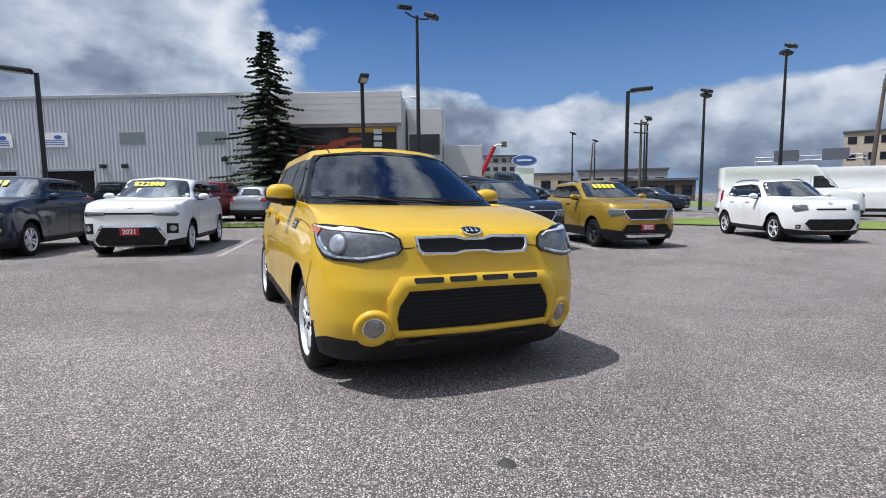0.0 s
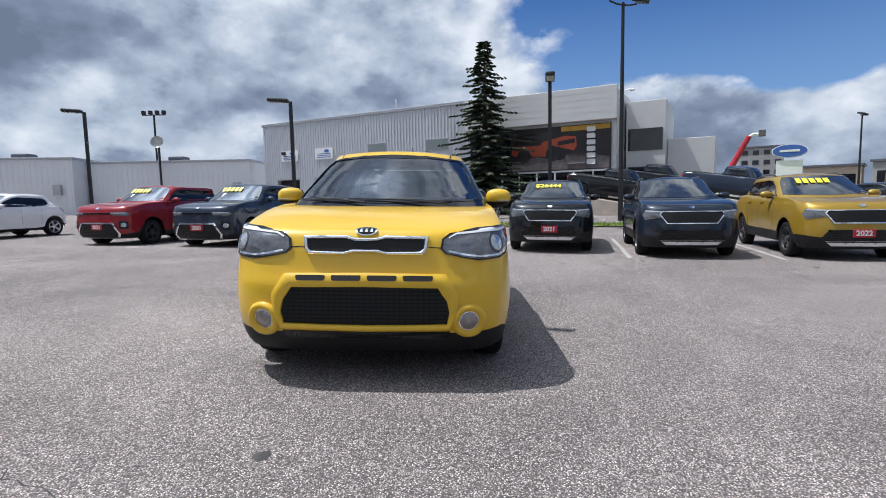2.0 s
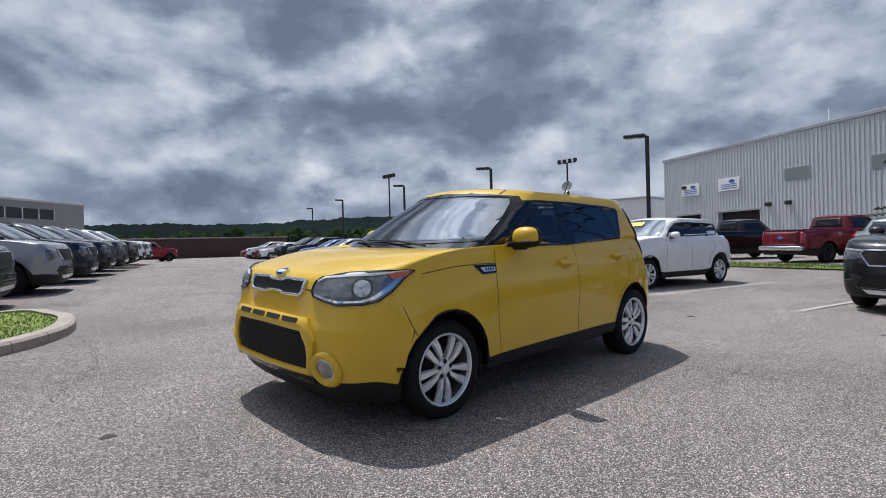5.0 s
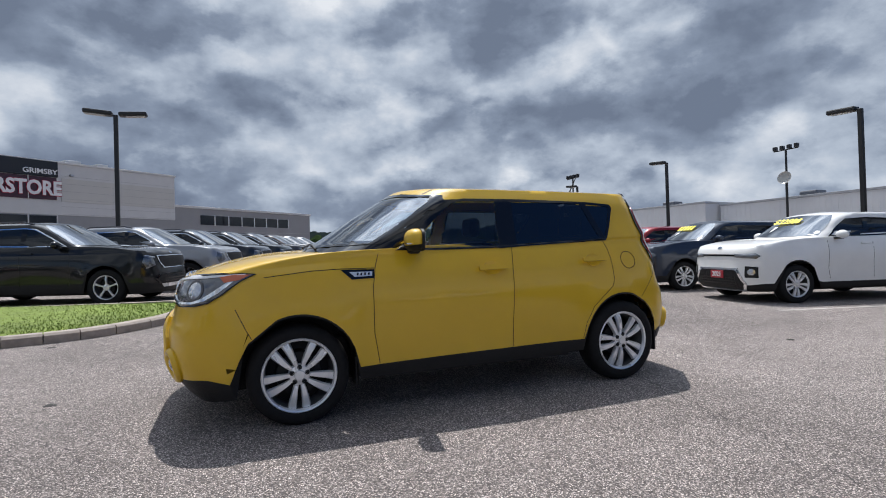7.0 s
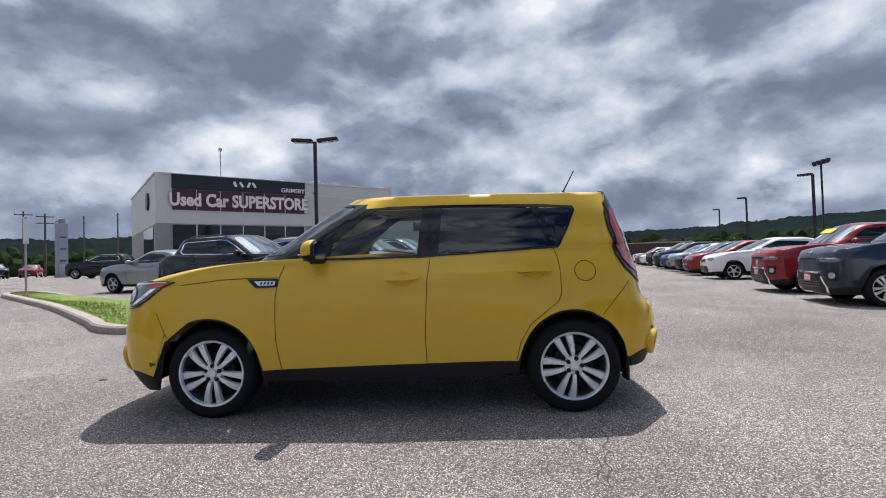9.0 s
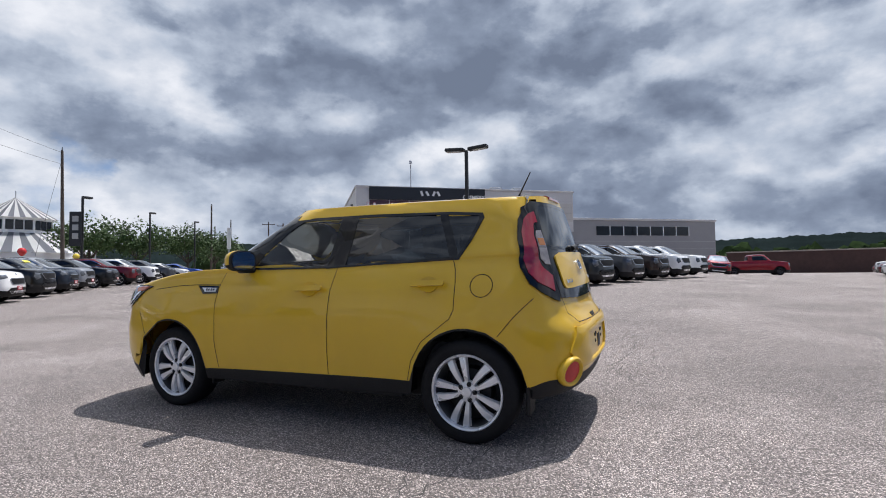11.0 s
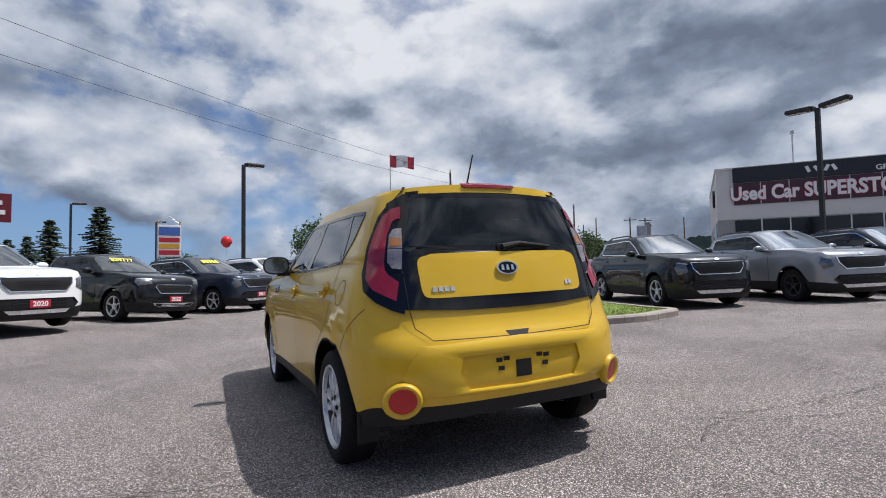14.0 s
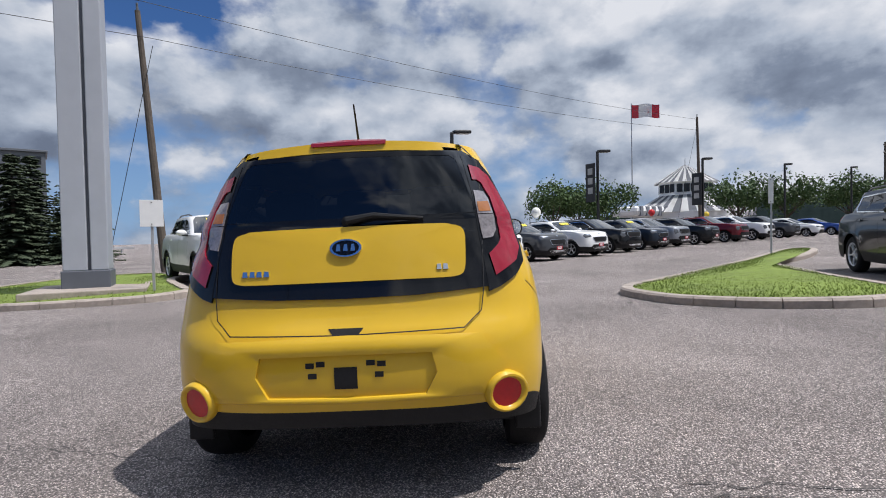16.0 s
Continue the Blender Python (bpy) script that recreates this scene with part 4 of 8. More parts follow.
    bump = st.band([(-0.67, 0.562), (-0.57, 0.705), (0, 0.717), (0.57, 0.705), (0.67, 0.562), (0.58, 0.456), (0, 0.445), (-0.58, 0.456)], [(-0.38, 0.562), (-0.36, 0.643), (0, 0.645), (0.36, 0.643), (0.38, 0.562), (0.33, 0.475), (0, 0.469), (-0.33, 0.475)], "rear", 0.014, skirt=0.03, lift=0.006)
    add_patch("bumper_frame", bump, "yellow", car, "raised yellow bumper frame round the plate recess")
    holder = add_patch("plate_mount", st.fill([(-0.048, 0.595), (0.048, 0.595), (0.048, 0.506), (-0.048, 0.506)], "rear", 0.004), "plastic", car, "black number plate mount on empty bumper")
    for px, pz in ((-0.15, 0.605), (-0.105, 0.61), (0.105, 0.61), (0.15, 0.605), (-0.14, 0.562), (0.14, 0.562)):
        add_patch("clip", st.fill([(px - 0.018, pz + 0.011), (px + 0.018, pz + 0.011), (px + 0.018, pz - 0.011), (px - 0.018, pz - 0.011)], "rear", 0.003), "plastic", holder)
    # wiper, antenna
    wiper = add_patch("rear_wiper", tube_bm([st.put((0.0, 1.2), "rear", 0.03)[0], st.put((-0.12, 1.219), "rear", 0.035)[0], st.put((-0.34, 1.2), "rear", 0.025)[0]], [0.02, 0.014, 0.007], 8), "plastic", car, "black rear wiper")
    part("wiper_base", lathe_bm([(0.028, -0.03), (0.026, 0.0), (0.001, 0.008)], 14), "plastic", wiper, m=Matrix.Translation(st.put((0, 1.2), "rear", 0.02)[0]) @ pose(0, 0, 0, 0, 0, 90))
    part("antenna", tube_bm([(-1.4, 0, 1.595), (-1.42, 0, 1.64), (-1.505, 0, 1.8)], [0.016, 0.006, 0.004], 8), "plastic", car, "short black roof antenna")
    # flank lines
    seams = (
        [(0.745, 1.085), (0.775, 1.0), (0.8, 0.86), (0.8, 0.56), (0.765, 0.35)],
        [(-0.3, 1.11), (-0.275, 0.95), (-0.255, 0.55), (-0.26, 0.37)],
        [(-1.175, 1.15), (-1.2, 1.08), (-1.21, 1.0), (-1.21, 0.83), (-1.185, 0.775), (-1.12, 0.725), (-0.99, 0.625), (-0.915, 0.5), (-0.885, 0.375)],
        [(1.66, 0.77), (1.6, 0.64), (1.57, 0.585)],
        [(-1.7, 0.9), (-1.6, 0.8), (-1.49, 0.672)],
        [(1.49, 0.955), (1.2, 0.985), (1.0, 0.992), (0.78, 0.99)])
    for k, q in enumerate(seams):
        for vw in ("left", "right"):
            add_patch("panel_gap", st.line(q, vw, 0.0045, mirror=False), "plastic", car, "dark panel gap")
    add_patch("roof_gap", st.line([(0.3, 0.5), (-0.4, 0.52), (-1.4, 0.5)], "top", 0.012, 0.0015), "plastic", car)
    add_patch("roof_gap", st.line([(0.3, -0.5), (-0.4, -0.52), (-1.4, -0.5)], "top", 0.012, 0.0015), "plastic", car)
    add_patch("fuel_flap", st.line([(-1.385 + 0.073 * math.cos(a * math.pi / 10), 0.98 + 0.07 * math.sin(a * math.pi / 10)) for a in range(21)], "left", 0.005, mirror=False), "plastic", car, "round fuel flap gap")
    for hx, hz in ((-0.1, 0.958), (-1.025, 0.987)):
        for vw in ("left", "right"):
            add_patch("handle_recess", st.fill(circle(hx, hz, 0.05, 20, 1.35), vw, 0.012, mirror=False, skirt=0.013, bulge=-0.0105, step=0.02, rings=5), "yellow", car)
            add_patch("door_handle", st.fill(rounded([(hx - 0.12, hz - 0.014), (hx + 0.12, hz - 0.018), (hx + 0.12, hz + 0.014), (hx - 0.12, hz + 0.018)], 0.012), vw, 0.042, mirror=False, skirt=0.014, step=0.02), "yellow", car, "yellow pull handle")
    # fender vents with the model badge as plain chrome shapes
    for vw in ("left", "right"):
        vent = add_patch("fender_vent", st.fill([(1.01, 0.985), (0.785, 0.982), (0.79, 0.925), (0.94, 0.92)], vw, 0.005, mirror=False), "gloss", car, "black fender vent badge")
        add_patch("badge_plate", st.fill([(0.955, 0.968), (0.8, 0.966), (0.805, 0.938), (0.92, 0.936)], vw, 0.009, mirror=False), "alloy", vent)
        for k in range(4):
            x = 0.905 - 0.025 * k
            add_patch("badge_stroke", st.fill([(x, 0.96), (x - 0.012, 0.96), (x - 0.008, 0.945), (x + 0.004, 0.945)], vw, 0.0125, mirror=False), "gloss", vent)
    # door mirrors
    def mirror_shell(grow, low):
        """A rounded housing, blunt behind; low keeps the under half only."""
        bm = bmesh.new()
        bmesh.ops.create_uvsphere(bm, u_segments=24, v_segments=16, radius=1)
        for v in bm.verts:
            x, y, z = v.co
            q = (abs(x) ** 2.5 + abs(y) ** 2.5 + abs(z) ** 2.5) ** (1 / 2.5)
            v.co = (x / q * grow * (0.085 if x > 0 else 0.042), y / q * grow * 0.112, z / q * grow * 0.078)
            if low:
                v.co.z = min(v.co.z, -0.03 - 0.1 * v.co.x)
        return bm

    def mirror_disc(x0, x1, k):
        """A flat rounded plate facing backwards."""
        bm = bmesh.new()
        ring = []
        for a in range(28):
            c, d = math.cos(a * math.pi / 14), math.sin(a * math.pi / 14)
            q = (abs(c) ** 2.8 + abs(d) ** 2.8) ** (1 / 2.8)
            ring.append((c / q * 0.112 * k, d / q * 0.077 * k))
        front = [bm.verts.new((x0, y, z)) for y, z in ring]
        back = [bm.verts.new((x1, y, z)) for y, z in ring]
        bm.faces.new(back)
        bm.faces.new(front[::-1])
        for a in range(28):
            bm.faces.new((front[a], front[(a + 1) % 28], back[(a + 1) % 28], back[a]))
        bmesh.ops.recalc_face_normals(bm, faces=bm.faces[:])
        return bm

    for sd in (1, -1):
        mir = part("door_mirror", mirror_shell(1.0, False), "yellow", car, "yellow door mirror housing", pose(0.5, sd * 0.935, 1.175, 0, 0, sd * -8))
        part("mirror_base", mirror_shell(1.025, True), "plastic", mir, "black lower mirror shell")
        part("mirror_arm", box_bm(-0.03, 0.05, min(0.0, -sd * 0.17), max(0.0, -sd * 0.17), -0.095, -0.045, 0.018), "plastic", mir)
        part("mirror_rim", mirror_disc(-0.04, -0.02, 1.0), "plastic", mir, "black rim round the glass")
        part("mirror_glass", mirror_disc(-0.0435, -0.039, 0.88), "chrome", mir)
        part("mirror_signal", box_bm(0.05, 0.083, sd * 0.04 - 0.055, sd * 0.04 + 0.055, -0.03, -0.02, 0.004), "lamp", mir)
    # nose
    lamp_f = [(-1.0, 0.857), (-0.98, 0.912), (-0.926, 0.945), (-0.747, 0.968), (-0.543, 0.982), (-0.434, 0.985), (-0.384, 0.977), (-0.434, 0.939), (-0.504, 0.86), (-0.57, 0.813), (-0.648, 0.796), (-0.806, 0.787), (-0.895, 0.803), (-0.98, 0.826)]
    for sd in (1, -1):
        vw = (Vector((0, 0, 0)), Vector((-0.669, sd * 0.743, 0)), Vector((0, 0, 1)), Vector((0.743, sd * 0.669, 0)))
        lamp = add_patch("headlamp", st.fill(lamp_f, vw, 0.006, rings=6, step=0.03, bulge=0.01), "lamp_dark", car, "smoked headlamp with a bright light bar and chrome edge")
        add_patch("headlamp_edge", st.band(grow(lamp_f, 0.006), grow(lamp_f, -0.004), vw, 0.01, step=0.03), "gloss", lamp, "black lamp edge")
        add_patch("light_bar", st.strip([(-0.95, 0.92), (-0.9, 0.945), (-0.747, 0.962), (-0.6, 0.972), (-0.5, 0.977), (-0.42, 0.979)], [(-0.95, 0.914), (-0.9, 0.936), (-0.747, 0.949), (-0.6, 0.957), (-0.52, 0.966), (-0.42, 0.974)], vw, 0.017), "drl", lamp, "white light bar")
        add_patch("lamp_trim", st.strip([(-0.97, 0.835), (-0.89, 0.813), (-0.8, 0.8), (-0.66, 0.806), (-0.585, 0.825), (-0.52, 0.868), (-0.46, 0.935)], [(-0.965, 0.845), (-0.885, 0.824), (-0.8, 0.811), (-0.665, 0.818), (-0.6, 0.84), (-0.54, 0.883), (-0.48, 0.94)], vw, 0.0175), "chrome", lamp, "chrome lower edge")
        add_patch("reflector_bowl", st.fill(circle(-0.66, 0.885, 0.05, 18), vw, 0.017, bulge=0.006, rings=2), "lamp", lamp, "bright round reflector")
        add_patch("reflector_ring", st.band(circle(-0.66, 0.885, 0.062, 20), circle(-0.66, 0.885, 0.048, 20), vw, 0.018, step=0.03), "barrel", lamp)
        add_patch("side_marker", st.fill([(-0.53, 0.962), (-0.476, 0.974), (-0.4, 0.974), (-0.435, 0.945), (-0.5, 0.93)], vw, 0.019, step=0.03), "marker", lamp, "orange side marker")
        fog = add_patch("fog_lamp_ring", st.band(circle(sd * 0.635, 0.415, 0.108), circle(sd * 0.635, 0.415, 0.062), "front", 0.012, skirt=0.04, lift=0.018, step=0.03), "yellow", car, "yellow fog lamp ring")
        add_patch("fog_lamp", st.fill(circle(sd * 0.635, 0.415, 0.064), "front", 0.002, bulge=0.02), "lens_clear", fog, "round clear fog lamp")
        add_patch("fog_trim", st.band(circle(sd * 0.635, 0.415, 0.066), circle(sd * 0.635, 0.415, 0.056), "front", 0.008), "chrome", fog)
    g_out = [(-0.385, 0.925), (-0.12, 0.93), (-0.06, 0.915), (0.06, 0.915), (0.12, 0.93), (0.385, 0.925), (0.375, 0.85), (0.35, 0.818), (0.13, 0.815), (0.07, 0.83), (-0.07, 0.83), (-0.13, 0.815), (-0.35, 0.818), (-0.375, 0.85)]
    g_in = [(-0.362, 0.908), (-0.125, 0.912), (-0.065, 0.898), (0.065, 0.898), (0.125, 0.912), (0.362, 0.908), (0.355, 0.855), (0.335, 0.838), (0.135, 0.834), (0.075, 0.848), (-0.075, 0.848), (-0.135, 0.834), (-0.335, 0.838), (-0.355, 0.855)]
    gr = add_patch("upper_grille", st.fill(g_in, "front", 0.004, rings=2), "plastic", car, "slim black grille in a chrome frame")
    add_patch("grille_frame", st.band(g_out, g_in, "front", 0.012, skirt=0.02, lift=0.008), "chrome", gr)
    nose_view = (Vector((1.975, 0, 0.958)), Vector((0, 1, 0)), Vector((-0.7, 0, 0.714)), Vector((0.714, 0, 0.7)))
    badge = add_patch("badge", st.fill(circle(0, 0, 0.034, 24, 1.85), nose_view, 0.01, bulge=0.004, step=0.02), "gloss", car, "black oval badge with chrome rim")
    add_patch("badge_rim", st.band(circle(0, 0, 0.037, 24, 1.85), circle(0, 0, 0.031, 24, 1.85), nose_view, 0.014), "chrome", badge)
    for k in (-1, 0, 1):
        add_patch("badge_mark", st.fill([(0.032 * k - 0.01, -0.014), (0.032 * k + 0.01, -0.014), (0.032 * k + 0.006, 0.015), (0.032 * k - 0.006, 0.015)], nose_view, 0.017, skirt=0.004), "chrome", badge)
    badge = add_patch("badge", st.fill(circle(0, 1.08, 0.036, 24, 1.85), "rear", 0.03, step=0.02, skirt=0.02), "gloss", car, "black oval badge with chrome rim")
    add_patch("badge_rim", st.band(circle(0, 1.08, 0.038, 24, 1.85), circle(0, 1.08, 0.032, 24, 1.85), "rear", 0.034), "chrome", badge)
    for k in (-1, 0, 1):
        add_patch("badge_mark", st.fill([(0.032 * k - 0.01, 1.066), (0.032 * k + 0.01, 1.066), (0.032 * k + 0.006, 1.095), (0.032 * k - 0.006, 1.095)], "rear", 0.036, skirt=0.004), "chrome", badge)
    for px, wd, n in ((0.4, 0.13, 4), (-0.415, 0.055, 2)):
        for k in range(n):
            x = px + wd * ((k + 0.5) / n - 0.5)
            add_patch("model_badge", st.fill([(x - wd / n * 0.4, 0.972), (x + wd / n * 0.36, 0.972), (x + wd / n * 0.3, 0.996), (x - wd / n * 0.3, 0.996)], "rear", 0.024, skirt=0.004), "chrome", car)
    # lower mouth: bezel, slots, mesh
    mouth_o = [(-0.57, 0.58), (-0.49, 0.7), (0.0, 0.708), (0.49, 0.7), (0.57, 0.58), (0.56, 0.44), (0.52, 0.365), (0.0, 0.355), (-0.52, 0.365), (-0.56, 0.44)]
    mouth_i = [(-0.5, 0.54), (-0.445, 0.622), (0.0, 0.628), (0.445, 0.622), (0.5, 0.54), (0.515, 0.47), (0.5, 0.4), (0.0, 0.392), (-0.5, 0.4), (-0.515, 0.47)]
    add_patch("mouth_bezel", st.band(mouth_o, mouth_i, "front", 0.02, skirt=0.035, lift=0.012), "yellow", car, "raised yellow bumper bezel")
    mouth = add_patch("lower_grille", st.fill(grow(mouth_i, 0.012), "front", 0.006, rings=6, skirt=0.01), "dark", car, "black mesh lower grille")
    for k in range(9):
        z = 0.41 + 0.024 * k
        hw = 0.5 - max(0.0, z - 0.5) * 0.45
        add_patch("grille_bar", st.line([(-hw, z), (0, z), (hw, z)], "front", 0.007, 0.013), "rubber", mouth)
    for k in range(-12, 13):
        add_patch("grille_bar", st.line([(k * 0.036, 0.4), (k * 0.036, 0.618)], "front", 0.004, 0.011), "rubber", mouth)
    for k in range(4):
        x = -0.325 + 0.2165 * k
        add_patch("air_slot", st.fill(rounded([(x - 0.092, 0.688), (x + 0.092, 0.688), (x + 0.086, 0.656), (x - 0.086, 0.656)], 0.012), "front", 0.0345, skirt=0.006, step=0.03), "dark", car, "black air slot")
    add_patch("bumper_chin", st.fill([(-0.52, 0.345), (0.52, 0.345), (0.5, 0.3), (-0.5, 0.3)], "front", 0.006), "gloss", car)
    add_patch("hood_gap", st.line([(-0.46, 0.86), (-0.385, 0.865)], "front", 0.006), "plastic", car)
    add_patch("hood_gap", st.line([(0.46, 0.86), (0.385, 0.865)], "front", 0.006), "plastic", car)
    # wipers and cowl
    for a, b, c in (((1.12, 0.5), (1.09, 0.15), (1.06, -0.3)), ((1.13, -0.15), (1.04, -0.42), (0.97, -0.62))):
        add_patch("front_wiper", tube_bm([st.put(q, "top", 0.02)[0] for q in (a, b, c)], [0.009, 0.007, 0.004], 6), "plastic", car, "black wiper")
    # cabin
    inner = bmesh.new()
    add_box(inner, -1.6, 0.75, -0.72, 0.72, 0.42, 0.6)
    add_box(inner, 0.55, 0.95, -0.7, 0.7, 0.6, 1.06, 0.06)
    part("cabin_floor", inner, "seat", car, "dark dashboard and cabin floor")
    for sx, sy in ((-0.05, 0.36), (-0.05, -0.36), (-0.95, 0.38), (-0.95, -0.38), (-0.95, 0.0)):
        bm = bmesh.new()
        add_box(bm, -0.22, 0.28, -0.22, 0.22, 0.55, 0.78, 0.05)
        add_box(bm, -0.36, -0.2, -0.22, 0.22, 0.7, 1.22, 0.05, m=pose(0, 0, 0, 0, -10, 0) @ Matrix.Translation((-0.05, 0, 0)))
        add_box(bm, -0.5, -0.4, -0.13, 0.13, 1.2, 1.38, 0.04)
        part("car_seat", bm, "seat", car, "dark cloth seat", Matrix.Translation((sx, sy, 0)))
    bm = bmesh.new()
    for k in range(20):
        a, b = 2 * math.pi * k / 20, 2 * math.pi * (k + 1) / 20
        add_tube(bm, [(0, 0.18 * math.cos(a), 0.18 * math.sin(a)), (0, 0.18 * math.cos(b), 0.18 * math.sin(b))], 0.015, 6, False)
    add_box(bm, -0.02, 0.04, -0.17, 0.17, -0.03, 0.03, 0.01)
    part("steering_wheel", bm, "seat", car, "black steering wheel", pose(0.42, 0.36, 0.98, 0, -25, 0))
    for xa in s["axles"]:
        for sd in (1, -1):
            part("mud_flap", box_bm(xa - 0.39, xa - 0.365, sd * 0.78 - 0.06, sd * 0.78 + 0.06, 0.2, 0.4, 0.01), "plastic", car, "black rubber mud flap")
    add_wheels(car, s)
    return car


yellow_car()


def ground_sheet():
    xs = [-900, -400, -200, -120] + list(np.linspace(-80, 80, 33)) + [120, 200, 400, 900]
    ys = [-900, -400, -200, -100, -70] + list(np.linspace(-62, -2, 16)) + list(np.linspace(0, 8, 9)) + list(np.linspace(12, 80, 12)) + [120, 200, 400, 900]
    bm = bmesh.new()
    grid = [[bm.verts.new((x, y, ground_z(x, y))) for y in ys] for x in xs]
    for a in range(len(xs) - 1):
        for b in range(len(ys) - 1):
            bm.faces.new((grid[a][b], grid[a + 1][b], grid[a + 1][b + 1], grid[a][b + 1]))
    return tagged(part("ground", bm, "asphalt"), "worn light grey asphalt parking lot", "ground", kind="structure")


ground_sheet()


# ---- the other cars ----
def car_spec(L, W, H, wb, fo, hood, belt, cowl, head, roof_end, tail, R=0.34, rim=0.23, nose=0.1, nf=3.0, sill=0.26, clad=0.4, side=1.0, tumble=0.76):
    """An outline table from a car's main sizes. Places along the car are from the middle of the wheelbase."""
    F = wb / 2 + fo
    B = F - L
    w = W / 2
    zr = H - 0.075
    return dict(
        Xf=[(0.18, F - 0.14), (0.32, F - 0.03), (0.5, F), (0.68, F - 0.015), (hood - 0.12, F - nose * 0.6), (hood, F - nose - 0.05)],
        Xr=[(0.25, B + 0.1), (0.45, B), (0.62, B + 0.01), (0.75, B + 0.05), (belt - 0.1, B + 0.09), (belt + 0.06, tail)],
        W=[(0.18, w - 0.06), (0.35, w - 0.02), (0.6, w), (0.8, w), (belt - 0.12, w - 0.025), (belt, w - 0.07), (belt + 0.08, w - 0.1)],
        xcf=F - 0.62, xcr=B + 0.5, nf=nf, nr=3.2,
        zs=[(B, belt + 0.05), (roof_end, belt + 0.045), (cowl - 0.4, belt), (cowl, belt - 0.03), (F - 0.5, hood + 0.02), (F, hood - 0.02)],
        zb=[(B, sill + 0.08), (B + 0.4, sill + 0.03), (-0.6, sill), (0.7, sill), (F - 0.4, sill - 0.04), (F, sill - 0.05)],
        zk=[(B, clad + 0.1), (-wb / 2, clad + 0.08), (-0.6, clad), (0.6, clad), (F - 0.3, clad), (F, clad - 0.05)],
        axles=(wb / 2, -wb / 2), Ra=R + 0.055, za=R + 0.005, track=w - 0.115, R=R, rim=rim, tw=0.215,
        gx=(cowl - 0.4, roof_end + 0.3), gz=[(B, belt + 0.07), (0, belt + 0.025), (cowl, belt)],
        zr=[(roof_end - 0.1, zr - 0.05), (roof_end + 0.5, zr - 0.01), (0, zr), (head, zr - 0.005)],
        GF=[(belt, cowl + 0.12), ((belt + zr) / 2, (cowl + 0.12 + head) / 2 + 0.03), (zr, head)], gdf=0.36, gnf=2.9,
        GR=[(belt, tail), ((belt + zr) / 2, (tail + roof_end) / 2 - 0.03), (zr, roof_end)], gdr=0.34, gnr=3.4,
        GW=[(belt, w - 0.095), (belt + 0.1, w - 0.12), ((belt + zr) / 2, w - 0.19), (zr - 0.04, w * tumble - 0.01), (zr + 0.02, w * (tumble - 0.06))],
        GT=[(B, 0.95), (-0.4, 1.0)], crown=0.05, crown_roof=0.07, roof_mid=(head + roof_end) / 2, flare=0.02, waist=0.015,
        F=F, B=B, w=w, H=H, hood=hood, belt=belt, cowl=cowl, head=head, roof_end=roof_end, tail=tail, wb=wb)


KINDS = {
    "new_soul": car_spec(4.2, 1.8, 1.62, 2.6, 0.86, 1.02, 1.1, 0.86, 0.3, -1.55, -1.66, nose=0.05, nf=4.0, clad=0.36, tumble=0.8),
    "old_soul": car_spec(4.1, 1.79, 1.62, 2.55, 0.85, 1.02, 1.08, 0.78, 0.2, -1.5, -1.68, clad=0.36),
    "seltos": car_spec(4.37, 1.8, 1.62, 2.63, 0.88, 1.02, 1.1, 0.8, 0.1, -1.45, -1.75, clad=0.46),
    "sportage": car_spec(4.5, 1.86, 1.66, 2.68, 0.92, 1.02, 1.12, 0.85, 0.12, -1.5, -1.85, R=0.355, rim=0.24, clad=0.45),
    "sorento": car_spec(4.82, 1.9, 1.72, 2.81, 0.95, 1.08, 1.15, 0.9, 0.12, -1.65, -1.98, R=0.37, rim=0.245, clad=0.45),
    "hatch": car_spec(4.06, 1.73, 1.46, 2.58, 0.84, 0.86, 0.96, 0.85, 0.05, -1.3, -1.65, R=0.31, rim=0.21, clad=0.3),
    "sedan": car_spec(4.65, 1.8, 1.45, 2.7, 0.9, 0.84, 0.96, 0.9, 0.1, -0.95, -1.75, R=0.315, rim=0.22, clad=0.3),
}
